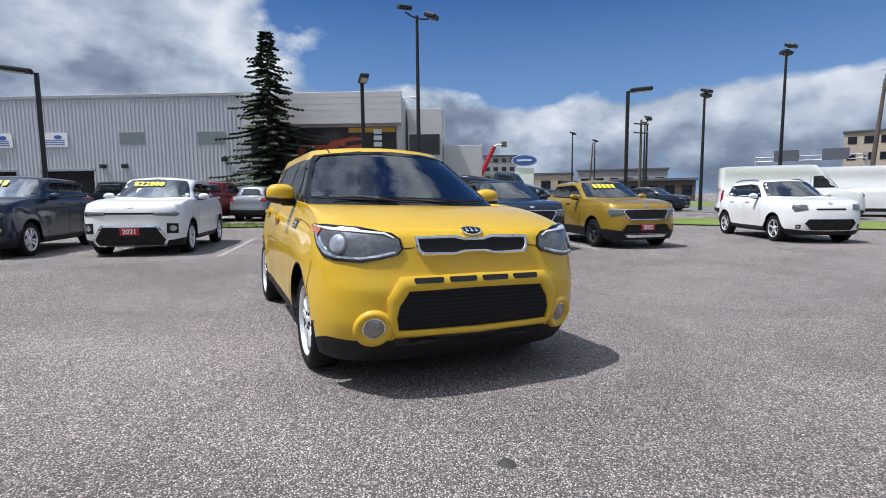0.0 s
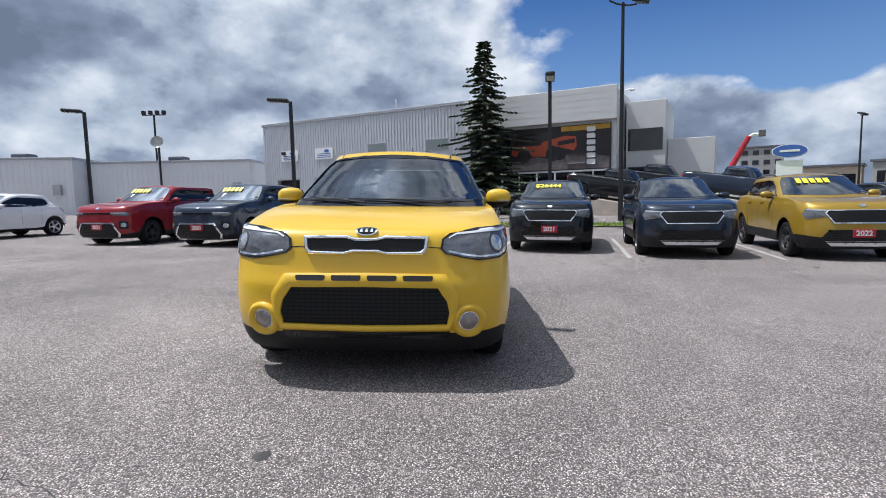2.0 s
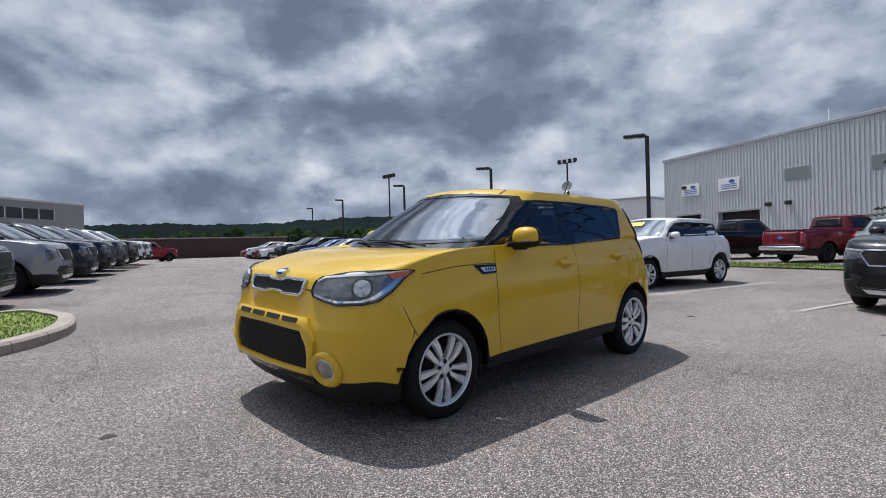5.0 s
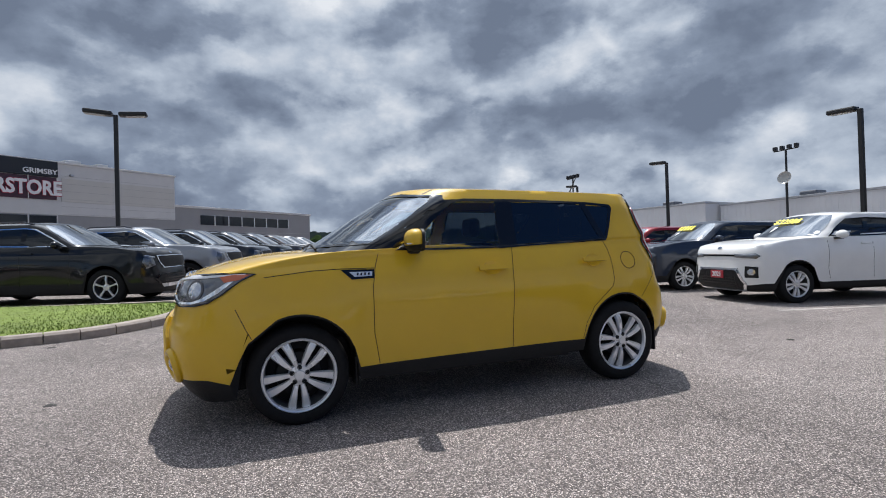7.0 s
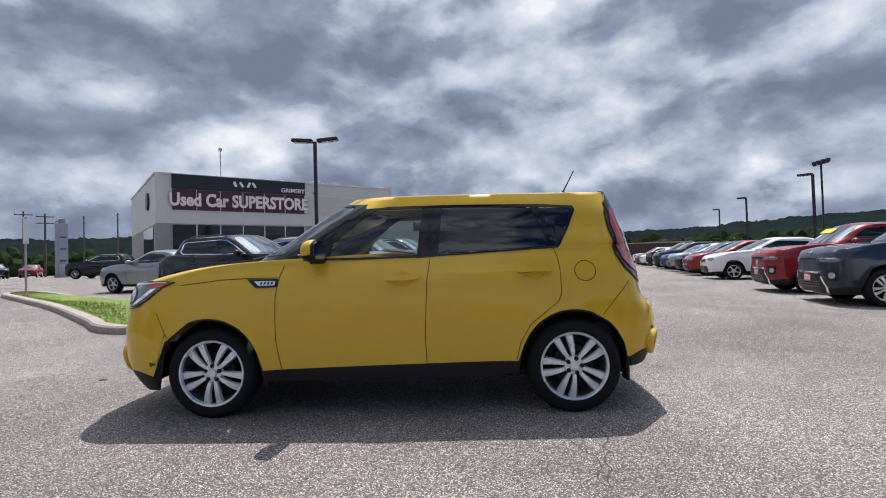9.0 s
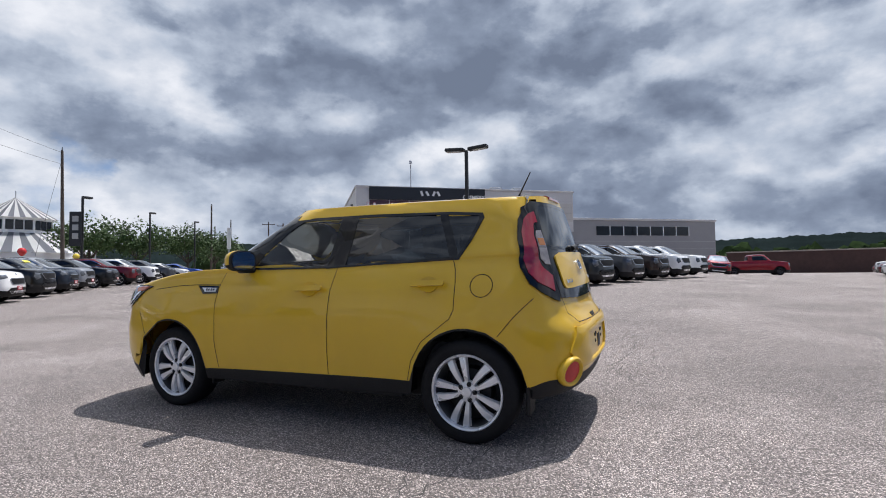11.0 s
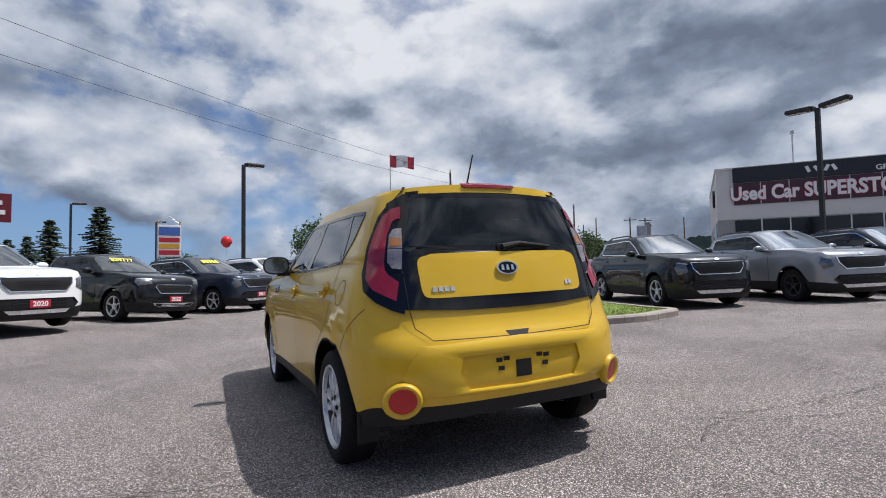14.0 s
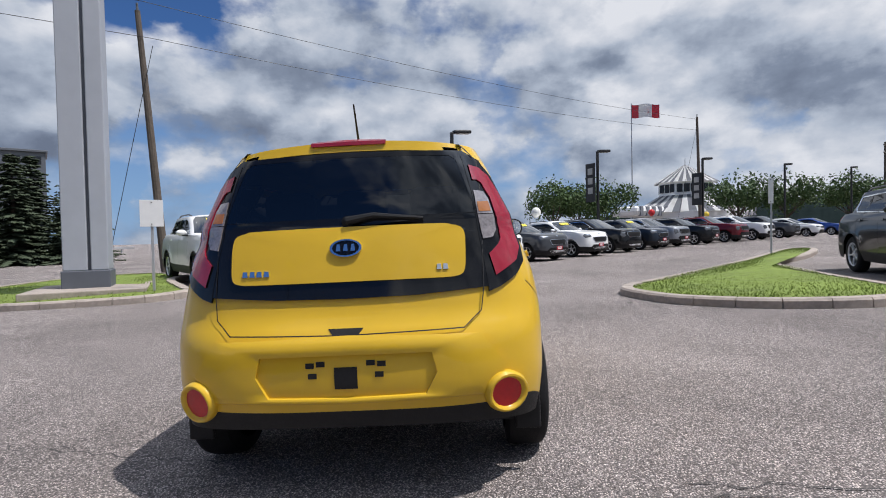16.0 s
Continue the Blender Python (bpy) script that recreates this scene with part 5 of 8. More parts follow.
STYLE = {
    "new_soul": dict(lamp_z=(0.79, 0.88), lamp_y=(0.42, 0.84), mouth=[(-0.5, 0.62), (0.5, 0.62), (0.66, 0.34), (0.6, 0.22), (-0.6, 0.22), (-0.66, 0.34)], bar=(0.44, 0.845), fog=(0.74, 0.56, 0.1), rails=False, rim="split"),
    "old_soul": dict(lamp_z=(0.78, 0.97), lamp_y=(0.5, 0.8), mouth=[(-0.5, 0.6), (0.5, 0.6), (0.58, 0.5), (0.45, 0.34), (-0.45, 0.34), (-0.58, 0.5)], bar=(0.34, 0.84), fog=(0.7, 0.42, 0.05), rails=True, rim="single"),
    "seltos": dict(lamp_z=(0.74, 0.93), lamp_y=(0.53, 0.84), mouth=[(-0.5, 0.56), (0.5, 0.56), (0.62, 0.4), (0.58, 0.34), (-0.58, 0.34), (-0.62, 0.4)], grille=[(-0.52, 0.9), (0.52, 0.9), (0.56, 0.85), (0.44, 0.67), (-0.44, 0.67), (-0.56, 0.85)], skid=0.33, rails=True, rim="split"),
    "sportage": dict(lamp_z=(0.82, 0.99), lamp_y=(0.55, 0.86), mouth=[(-0.5, 0.52), (0.5, 0.52), (0.62, 0.42), (0.55, 0.34), (-0.55, 0.34), (-0.62, 0.42)], grille=[(-0.46, 0.84), (0.46, 0.84), (0.5, 0.78), (0.4, 0.63), (-0.4, 0.63), (-0.5, 0.78)], skid=0.38, rails=True, rim="single"),
    "sorento": dict(lamp_z=(0.72, 1.0), lamp_y=(0.66, 0.87), mouth=[(-0.6, 0.6), (0.6, 0.6), (0.7, 0.5), (0.6, 0.4), (-0.6, 0.4), (-0.7, 0.5)], grille=[(-0.6, 0.98), (0.6, 0.98), (0.58, 0.86), (0.46, 0.72), (-0.46, 0.72), (-0.58, 0.86)], skid=0.38, rails=True, rim="single"),
    "hatch": dict(lamp_z=(0.68, 0.79), lamp_y=(0.42, 0.76), mouth=[(-0.5, 0.5), (0.5, 0.5), (0.56, 0.36), (0.5, 0.28), (-0.5, 0.28), (-0.56, 0.36)], grille=[(-0.4, 0.73), (0.4, 0.73), (0.42, 0.69), (0.36, 0.63), (-0.36, 0.63), (-0.42, 0.69)], rails=False, rim="single"),
    "sedan": dict(lamp_z=(0.66, 0.77), lamp_y=(0.42, 0.8), mouth=[(-0.5, 0.48), (0.5, 0.48), (0.58, 0.34), (0.5, 0.26), (-0.5, 0.26), (-0.58, 0.34)], grille=[(-0.42, 0.7), (0.42, 0.7), (0.44, 0.66), (0.36, 0.58), (-0.36, 0.58), (-0.44, 0.66)], rails=False, rim="single"),
}
STORE = {}


def mesh_store(kind):
    """The meshes of one kind of car, made once: name, mesh, material (None: the paint), name of the parent part."""
    if kind in STORE:
        return STORE[kind]
    s, y = KINDS[kind], STYLE[kind]
    sh = Shell(s, 12, 34, 11, 0.8)
    st = Stick(sh.tree())
    out = []

    def add(name, bm, mat, parent="", label=""):
        out.append((name, sharp(mesh_of(name, bm), 45), mat, parent, label))

    add("body", sh.mesh(sh.row_body, len(sh.rows) - 1), None)
    add("lower_cladding", sh.mesh(0, sh.row_body), "plastic", label="black plastic lower trim")
    under = bmesh.new()
    add_box(under, s["B"] + 0.3, s["F"] - 0.35, -s["w"] + 0.3, s["w"] - 0.3, 0.2, 0.6)
    add_box(under, -0.8, 0.8, -s["w"] + 0.09, s["w"] - 0.09, 0.26, 0.5)
    add("underbody", under, "plastic")
    zb, zt = s["belt"] + 0.045, s["H"] - 0.16
    h, c, r, t = s["head"], s["cowl"], s["roof_end"], s["tail"]
    wx = c - 0.26
    mid, end = -0.25, r + 0.1
    dlo = [(wx, zb), (h - 0.14, zt), (mid, zt + 0.02), (r + 0.25, zt - 0.02), (end + 0.03, zt - 0.07), (end - 0.02, zb + 0.1), (r + 0.2, zb + 0.03), (mid, zb)]
    k = 0.02
    dli = [(wx - 0.07, zb + k), (h - 0.17, zt - k), (mid, zt - k + 0.02), (r + 0.26, zt - k - 0.02), (end + 0.08, zt - 0.09), (end + 0.05, zb + 0.11), (r + 0.2, zb + 0.03 + k), (mid, zb + k)]
    for vw in ("left", "right"):
        add("side_window", st.fill(dlo, vw, 0.003, step=0.12, rings=2, mirror=False), "glass_far")
        add("window_trim", st.band(dlo, dli, vw, 0.007, step=0.12, mirror=False), "chrome" if kind == "sorento" else "gloss")
        for x, lean in ((mid + 0.02, 0.0), (r + 0.62, 0.08)):
            add("door_pillar", st.fill([(x + 0.04, zb), (x + 0.04 + lean, zt), (x - 0.05 + lean, zt), (x - 0.05, zb)], vw, 0.006, mirror=False, rings=1, step=0.15), "gloss")
        for q in ([(c - 0.2, zb - 0.06), (c - 0.16, 0.6), (c - 0.2, 0.42)], [(mid, zb), (mid + 0.04, 0.7), (mid + 0.02, 0.42)], [(r + 0.42, zb), (r + 0.42, 0.9), (-s["wb"] / 2 + 0.44, 0.62), (-s["wb"] / 2 + 0.46, 0.42)]):
            add("panel_gap", st.line(q, vw, 0.007, 0.002, step=0.1, mirror=False), "gloss")
        for hx in (mid + 0.16, r + 0.58):
            add("door_handle", st.fill([(hx - 0.11, 0.93 * s["belt"] - 0.02), (hx + 0.11, 0.93 * s["belt"] - 0.025), (hx + 0.11, 0.93 * s["belt"] + 0.005), (hx - 0.11, 0.93 * s["belt"] + 0.01)], vw, 0.03, mirror=False, rings=1, skirt=0.015), None)
    wy = s["w"]
    wind = [(-wy + 0.17, s["belt"] + 0.07), (-wy * 0.7, zt - 0.02), (-wy * 0.62, s["H"] - 0.09), (0, s["H"] - 0.065), (wy * 0.62, s["H"] - 0.09), (wy * 0.7, zt - 0.02), (wy - 0.17, s["belt"] + 0.07), (0, s["belt"] + 0.05)]
    add("windscreen", st.fill(wind, "front", 0.006, rings=6, step=0.1), "glass_sheen", label="windscreen reflecting the sky")
    back = [(-wy * 0.72, s["belt"] + 0.09), (-wy * 0.62, zt), (wy * 0.62, zt), (wy * 0.72, s["belt"] + 0.09)]
    add("rear_window", st.fill(back, "rear", 0.004, rings=3, step=0.1), "glass_far")
    # nose
    z0, z1 = y["lamp_z"]
    y0, y1 = y["lamp_y"]
    for sd in (1, -1):
        lamp = [(sd * y0, z0 + 0.25 * (z1 - z0)), (sd * (y0 + 0.04), z1 - 0.15 * (z1 - z0)), (sd * (y1 - 0.05), z1), (sd * y1, (z0 + z1) / 2), (sd * (y1 - 0.04), z0)]
        add("headlamp", st.fill(lamp, "front", 0.008, rings=3, step=0.05, bulge=0.008), "lamp_dark", label="headlamp with a bright edge")
        add("headlamp_edge", st.line([(sd * y0, z1 - 0.2 * (z1 - z0)), (sd * (y1 - 0.05), z1 - 0.02)], "front", 0.02, 0.018), "lamp", "headlamp")
        if "fog" in y:
            fy, fz, fr = y["fog"]
            add("fog_lamp", st.fill([(sd * (fy - fr), fz - fr), (sd * (fy - fr), fz + fr), (sd * (fy + fr * 0.8), fz + fr * 0.9), (sd * (fy + fr * 0.8), fz - fr)], "front", 0.006, step=0.05), "plastic")
            add("fog_bulb", st.fill(circle(sd * fy, fz, fr * 0.55, 10), "front", 0.014), "lamp", "fog_lamp")
        tl = s["belt"]
        add("tail_lamp", st.fill([(sd * (wy - 0.3), tl - 0.2), (sd * (wy - 0.26), tl - 0.02), (sd * (wy - 0.08), tl), (sd * (wy - 0.05), tl - 0.2)], "rear", 0.01, step=0.06), "lens_red", label="red tail lamp")
    mo = y["mouth"]
    cz = sum(q[1] for q in mo) / len(mo)
    mi = [(a * 0.93, cz + (b - cz) * 0.84) for a, b in mo]
    add("lower_grille", st.fill(mo, "front", 0.012, rings=6, step=0.05, skirt=0.02), "plastic", label="black lower grille")
    add("grille_frame", st.band(mo, mi, "front", 0.02, step=0.05, skirt=0.024), "chrome" if kind in ("new_soul",) else "gloss", "lower_grille")
    for q in range(3):
        z = cz + (q - 1) * 0.05
        add("grille_bar", st.line([(-0.45, z), (0, z), (0.45, z)], "front", 0.012, 0.017, step=0.06), "gloss", "lower_grille")
    if kind == "new_soul":
        for q in range(-7, 8):
            add("mesh_stud", st.line([(q * 0.075, 0.27 + 0.03 * (q % 2)), (q * 0.075, 0.58)], "front", 0.008, 0.018, step=0.06), "gloss", "lower_grille")
    if "grille" in y:
        g = y["grille"]
        gz = sum(q[1] for q in g) / len(g)
        gi = [(a * 0.965, gz + (b - gz) * 0.88) for a, b in g]
        add("upper_grille", st.fill(g, "front", 0.012, rings=6, step=0.05, skirt=0.02), "plastic", label="black grille in a bright frame")
        add("upper_frame", st.band(g, gi, "front", 0.02, step=0.05, skirt=0.024), "chrome", "upper_grille")
        for q in range(4):
            z = gz + (q - 1.5) * 0.034
            add("grille_slat", st.line([(-0.36, z), (0, z), (0.36, z)], "front", 0.01, 0.017, step=0.06), "plastic", "upper_grille")
    if "bar" in y:
        bw, bz = y["bar"]
        add("nose_bar", st.fill([(-bw, bz + 0.018), (bw, bz + 0.018), (bw, bz - 0.018), (-bw, bz - 0.018)], "front", 0.006, step=0.08), "gloss")
    if "skid" in y:
        z = y["skid"]
        add("skid_plate", st.fill([(-0.55, z + 0.03), (0.55, z + 0.03), (0.45, z - 0.05), (-0.45, z - 0.05)], "front", 0.016, step=0.1, rings=2), "alloy", label="silver skid plate")
    add("badge", st.fill(circle(0, s["hood"] - 0.045, 0.025, 12, 2.2), "front", 0.012), "chrome")
    # mirrors
    for sd in (1, -1):
        bm = bmesh.new()
        bmesh.ops.create_uvsphere(bm, u_segments=12, v_segments=8, radius=1)
        bmesh.ops.transform(bm, matrix=Matrix.LocRotScale((c - 0.38, sd * (wy + 0.06), s["belt"] + 0.08), None, (0.07, 0.12, 0.075)), verts=bm.verts)
        add("door_mirror", bm, None)
        add("mirror_foot", box_bm(c - 0.42, c - 0.34, min(sd * (wy - 0.1), sd * (wy + 0.06)), max(sd * (wy - 0.1), sd * (wy + 0.06)), s["belt"], s["belt"] + 0.03, 0.008), "plastic")
    if y["rails"]:
        for sd in (1, -1):
            pts = [st.put((h - 0.25 + (r + 0.25 - h + 0.25) * q / 6, sd * wy * 0.66), "top", 0.008 if q in (0, 6) else 0.05)[0] for q in range(7)]
            add("roof_rail", tube_bm(pts, 0.018, 6), "dark_alloy")
    STORE[kind] = (s, y, out)
    return STORE[kind]


PAINTED = {}


def painted(me, name):
    """A mesh's copy in another paint, kept for the next car of that colour."""
    key = (me.name, name)
    if key not in PAINTED:
        q = me.copy()
        q.materials.clear()
        q.materials.append(M[name])
        PAINTED[key] = q
    return PAINTED[key]


def other_car(kind, colour, front, heading, label, year="", price="", rim_tone="alloy", group="cars parked in rows"):
    """A parked car whose front axle's middle stands at front, facing heading degrees."""
    s, y, parts = mesh_store(kind)
    h = radians(heading)
    x, yy = front[0] - math.cos(h) * s["wb"] / 2, front[1] - math.sin(h) * s["wb"] / 2
    car = thing("parked_car", label, "car", on_ground(x, yy, heading), group)
    made = {}
    for name, me, mat, parent, lb in parts:
        if mat is not None and not me.materials:
            me.materials.append(M[mat])
        ob = part(name, painted(me, colour) if mat is None else me, None, made.get(parent, car), lb)
        made[name] = ob
    add_wheels(car, s, y["rim"] if rim_tone == "alloy" else "single", rim_tone, 5, 0)
    if year:
        pz = 0.5
        sheet = part("year_plate", box_bm(0, 0.02, -0.17, 0.17, -0.07, 0.07, 0.006), "sign_red", car, "red dealer plate with the year in white", Matrix.Translation((s["F"] - 0.0, 0, pz)))
        part("year", text_mesh(year, 0.125, 0.002, bold=0.004), "sign_white", sheet, m=pose(0.022, 0, 0.0, 90, 0, 90))
    if price:
        zz = s["H"] - 0.2
        f = (zz - s["belt"]) / (s["H"] - 0.075 - s["belt"])
        px = s["cowl"] + 0.12 + (s["head"] - s["cowl"] - 0.12) * f
        lean = math.degrees(math.atan2(s["H"] - s["belt"], s["cowl"] + 0.12 - s["head"]))
        at = pose(px + 0.065, -0.12, zz + 0.03, lean, 0, 90)
        if price == "bars":
            for q in range(5):
                part("price_figure", box_bm(-0.3 + 0.125 * q, -0.21 + 0.125 * q, -0.085, 0.085, 0, 0.003), "sign_yellow", car, "yellow stick-on price figure", at)
        else:
            part("price_sticker", text_mesh(price, 0.2, 0.002, bold=0.006), "sign_yellow", car, "yellow stick-on price figures", at)
        part("window_paper", box_bm(-0.13, 0.13, -0.1, 0.1, 0, 0.003), "sign_white", car, "white price sheet behind glass", pose(px + 0.235, -0.2, zz - 0.13, lean, 0, 90))
    return car


ROW_A = -13.0
other_car("seltos", "gold", (-4.7, 7.8), ROW_A, "mustard yellow compact SUV with a price on its windscreen", "2022", "bars", "dark_alloy")
other_car("seltos", "navy", (-5.4, 5.2), ROW_A, "dark navy compact SUV with roof rails", rim_tone="dark_alloy")
other_car("seltos", "black", (-6.6, 2.75), ROW_A, "black compact SUV with a yellow windscreen price", "2021", "$26444", "dark_alloy")
other_car("new_soul", "white", (-7.5, -2.6), ROW_A, "white boxy hatchback with a black mesh grille", "2021", "$22888")
other_car("new_soul", "slate", (-7.95, -5.45), ROW_A, "slate blue boxy hatchback with a black mesh grille", "2020", "bars")
other_car("new_soul", "red", (-8.6, -8.35), ROW_A, "dark red boxy hatchback with a black mesh grille", "2021", "bars", "dark_alloy")
ROW_LEFT = [("hatch", "white", "white small hatchback parked in the row", 2.35), ("sedan", "red", "bright red sedan parked in the row", 3.6), ("hatch", "black", "black small hatchback parked in the row", 4.6), ("hatch", "silver", "silver small hatchback parked in the row", 5.6), ("hatch", "blue", "blue small hatchback parked in the row", 6.6), ("sportage", "teal", "grey-green SUV parked in the row", 7.6), ("sorento", "black", "large black SUV at the row's end", 9.0), ("hatch", "white", "white small car at the lot's edge", 11.5), ("sedan", "maroon", "maroon sedan at the lot's edge", 12.6), ("sportage", "white", "white SUV at the lot's edge", 13.8), ("sedan", "red", "red sedan at the lot's edge", 15.0)]
for kind, colour, label, k in ROW_LEFT:
    d = 2.8 * k
    other_car(kind, colour, (-8.6 - 0.235 * d, -8.35 - 0.972 * d), ROW_A, label)
# new SUVs beside the grass island
ROW_B = 162.0
SUVS = [("black", "glossy black new SUV with a chrome-edged grille beside grass", -1), ("silver", "silver grey new SUV with black wheels", 0), ("navy", "dark blue new SUV in the row", 1), ("teal", "dark grey-green new SUV in the row", 2), ("grey", "grey new SUV in the row", 3), ("brown", "dark brown new SUV in the row", 4), ("white", "white new SUV in the row", 5), ("white", "white new SUV at the row's far end", 6)]
for n, (colour, label, k) in enumerate(SUVS):
    at = (3.85, -8.6) if k < 0 else (2.6 - 0.98 * k, -11.5 - 2.8 * k)
    other_car("sorento", colour, at, ROW_B, label, rim_tone="alloy" if n == 0 else "dark_alloy", group="new SUVs in a row")
# used cars along the +x side
ROW_C = 221.0
USED = [("sorento", "white", (7.95, 4.8), "white SUV with a yellow windscreen price", "2020", "bars"), ("sportage", "black", (10.35, 2.7), "black SUV with a yellow windscreen price", "2022", "$29777"), ("sorento", "slate", (12.75, 0.5), "slate grey SUV with a yellow windscreen price", "2021", "bars"), ("sorento", "white", (14.9, -1.7), "white SUV with a yellow windscreen price", "2022", "bars"), ("sportage", "grey", (17.0, -3.8), "grey SUV with a yellow windscreen price", "2023", "bars"), ("sportage", "white", (19.1, -6.0), "white SUV with a yellow windscreen price", "2021", "bars"), ("sorento", "black", (21.3, -8.2), "large black people carrier in the row", "", ""), ("sportage", "navy", (23.4, -10.4), "dark blue SUV in the row", "2021", "bars"), ("sorento", "silver", (25.3, -12.3), "silver SUV in the row", "2022", ""), ("sportage", "black", (27.2, -14.9), "black SUV in the row", "2021", ""), ("sorento", "maroon", (29.1, -17.6), "maroon SUV in the row", "", ""), ("sorento", "white", (31.1, -20.4), "white SUV in the row", "", ""), ("sportage", "grey", (33.3, -23.5), "grey SUV in the row", "", ""), ("hatch", "white", (35.7, -26.9), "white car in the row", "", ""), ("sedan", "blue", (38.2, -30.5), "blue car in the row", "", "")]
for kind, colour, at, label, year, price in USED:
    other_car(kind, colour, at, ROW_C, label, year, price, group="used cars in a row")
other_car("old_soul", "white", (-3.29, 12.57), -28.0, "older white boxy hatchback by the grass")
other_car("sedan", "silver", (11.25, -13.5), -16.0, "silver sedan parked behind the black SUV")
other_car("sorento", "black", (26.6, -31.2), 4.0, "black SUV across the driveway")


# ---- buildings ----
def wall_frame(px, py, dx, dy, z=0.0):
    """A frame whose x runs along a facade, y out of it and z up."""
    q = math.hypot(dx, dy)
    return pose(px, py, z, 0, 0, math.degrees(math.atan2(dy / q, dx / q)))


def ford_building():
    m = wall_frame(-32.5, 10.8, -0.46, -0.888)
    b = thing("service_building", "long white metal-clad car dealership service building", "building", m)
    # wall pieces round two door openings; x runs away from the showroom corner
    for x0, x1, z0 in ((10.0, 22.4, -0.6), (22.4, 26.6, 3.3), (26.6, 28.6, -0.6), (28.6, 31.6, 3.3), (31.6, 33.3, -0.6)):
        part("wall", box_bm(x0, x1, -18, 0, z0, 8.75), "siding", b, smooth=False)
    ribs = bmesh.new()
    for k in range(75):
        x = 10.15 + k * 0.31
        lo = 3.3 if 22.3 < x < 26.7 or 28.5 < x < 31.7 else 0.0
        add_box(ribs, x, x + 0.07, 0, 0.035, lo, 8.7)
    tagged(part("siding_ribs", ribs, "siding", b, "vertical ribs of metal siding", smooth=False), kind="stuff")
    part("roof_edge", box_bm(9.9, 33.4, -18, 0.09, 8.7, 8.95, 0.02), "steel", b, "metal roof edge")
    part("wall_base", box_bm(10.0, 22.3, 0.002, 0.05, -0.6, 0.9, 0.01), "panel", b)
    for x0, x1 in ((22.4, 26.6), (28.6, 31.6)):
        # near-black panel half a metre in stands for the unlit workshop
        d = part("garage_opening", box_bm(x0 + 0.01, x1 - 0.01, -0.6, -0.5, -0.5, 3.28), "dark", b, "open dark workshop doorway")
        part("door_frame", box_bm(x0 - 0.1, x1 + 0.1, 0, 0.08, 3.28, 3.45, 0.01), "steel", d)
    for x0, x1, z0, z1 in ((18.15, 20.2, 5.2, 6.2), (11.9, 14.15, 5.15, 6.15)):
        w = part("window", box_bm(x0, x1, 0.0, 0.045, z0, z1, 0.01), "steel", b, "small high window")
        part("pane", box_bm(x0 + 0.08, x1 - 0.08, 0.03, 0.055, z0 + 0.08, z1 - 0.08), "blind", w, "grey-green pane with blinds")
    for x0 in (24.2, 28.6):
        w = part("wall_sign", box_bm(x0, x0 + 2.2, 0.04, 0.1, 5.1, 6.15, 0.01), "sign_white", b, "white wall notice")
        part("sign_oval", lathe_bm([(0.3, 0), (0.3, 0.02), (0.001, 0.025)], 20), "water_blue", w, m=Matrix.Translation((x0 + 0.75, 0.1, 5.85)) @ Matrix.Diagonal((1, 1, 0.5, 1)))
        for k in range(3):
            part("sign_line", box_bm(x0 + 0.25, x0 + 1.9, 0.1, 0.11, 5.58 - 0.16 * k, 5.64 - 0.16 * k), "water_blue", w)
    for x, z in ((30.4, 5.9), (21.5, 3.6), (19.8, 3.6), (12.0, 4.0)):
        part("wall_lamp", box_bm(x - 0.22, x + 0.22, 0.03, 0.3, z - 0.15, z + 0.15, 0.04), "pole", b, "dark wall lamp")
    # showroom with banner
    show = thing("showroom", "car dealership showroom with a black banner above glass", "building", m)
    part("wall", box_bm(-1.4, 10.0, -18, -0.02, -0.6, 8.6), "panel", show, smooth=False)
    fascia = part("fascia", box_bm(-1.5, 10.2, 0.0, 0.5, 6.45, 8.75, 0.03), "panel", show, "pale smooth upper fascia")
    for k in range(4):
        part("fascia_joint", box_bm(-1.5, 10.2, 0.5, 0.506, 7.0 + 0.45 * k, 7.012 + 0.45 * k), "panel", fascia)
    part("banner", box_bm(-1.05, 6.5, 0.0, 0.12, 3.05, 6.25, 0.01), "banner", show, "black banner with an orange off-roader shape")
    def flat_shape(outline, y, mat, label=""):
        bm = bmesh.new()
        f = bm.faces.new([bm.verts.new((px, y, pz)) for px, pz in outline])
        top = bmesh.ops.extrude_face_region(bm, geom=[f])["geom"]
        bmesh.ops.translate(bm, verts=[v for v in top if isinstance(v, bmesh.types.BMVert)], vec=(0, 0.01, 0))
        bmesh.ops.recalc_face_normals(bm, faces=bm.faces)
        return part("banner_shape", bm, mat, show, label, smooth=False)

    flat_shape([(6.35, 3.1), (-0.95, 3.1), (-0.95, 3.9), (0.8, 4.2), (2.6, 3.8), (4.4, 4.1), (6.35, 3.8)], 0.122, "banner_grey", "dark dusty ground on banner")
    flat_shape([(6.2, 5.0), (5.9, 5.75), (3.5, 5.95), (2.9, 5.45), (3.9, 5.2)], 0.126, "brown", "dark open top of the off-roader")
    flat_shape([(6.35, 5.0), (6.35, 4.35), (5.95, 4.2), (5.8, 4.6), (5.0, 4.6), (4.75, 4.15), (3.65, 4.1), (3.5, 4.7), (3.2, 4.9), (2.7, 4.75), (1.55, 4.45), (1.35, 4.8), (1.42, 5.45), (2.2, 5.55), (3.9, 5.2), (4.1, 4.95), (5.2, 4.95)], 0.136, "banner_orange", "orange off-roader on banner")
    flat_shape([(1.5, 5.32), (2.75, 5.15), (2.75, 4.85), (1.5, 5.0)], 0.148, "banner", "dark grille of the off-roader")
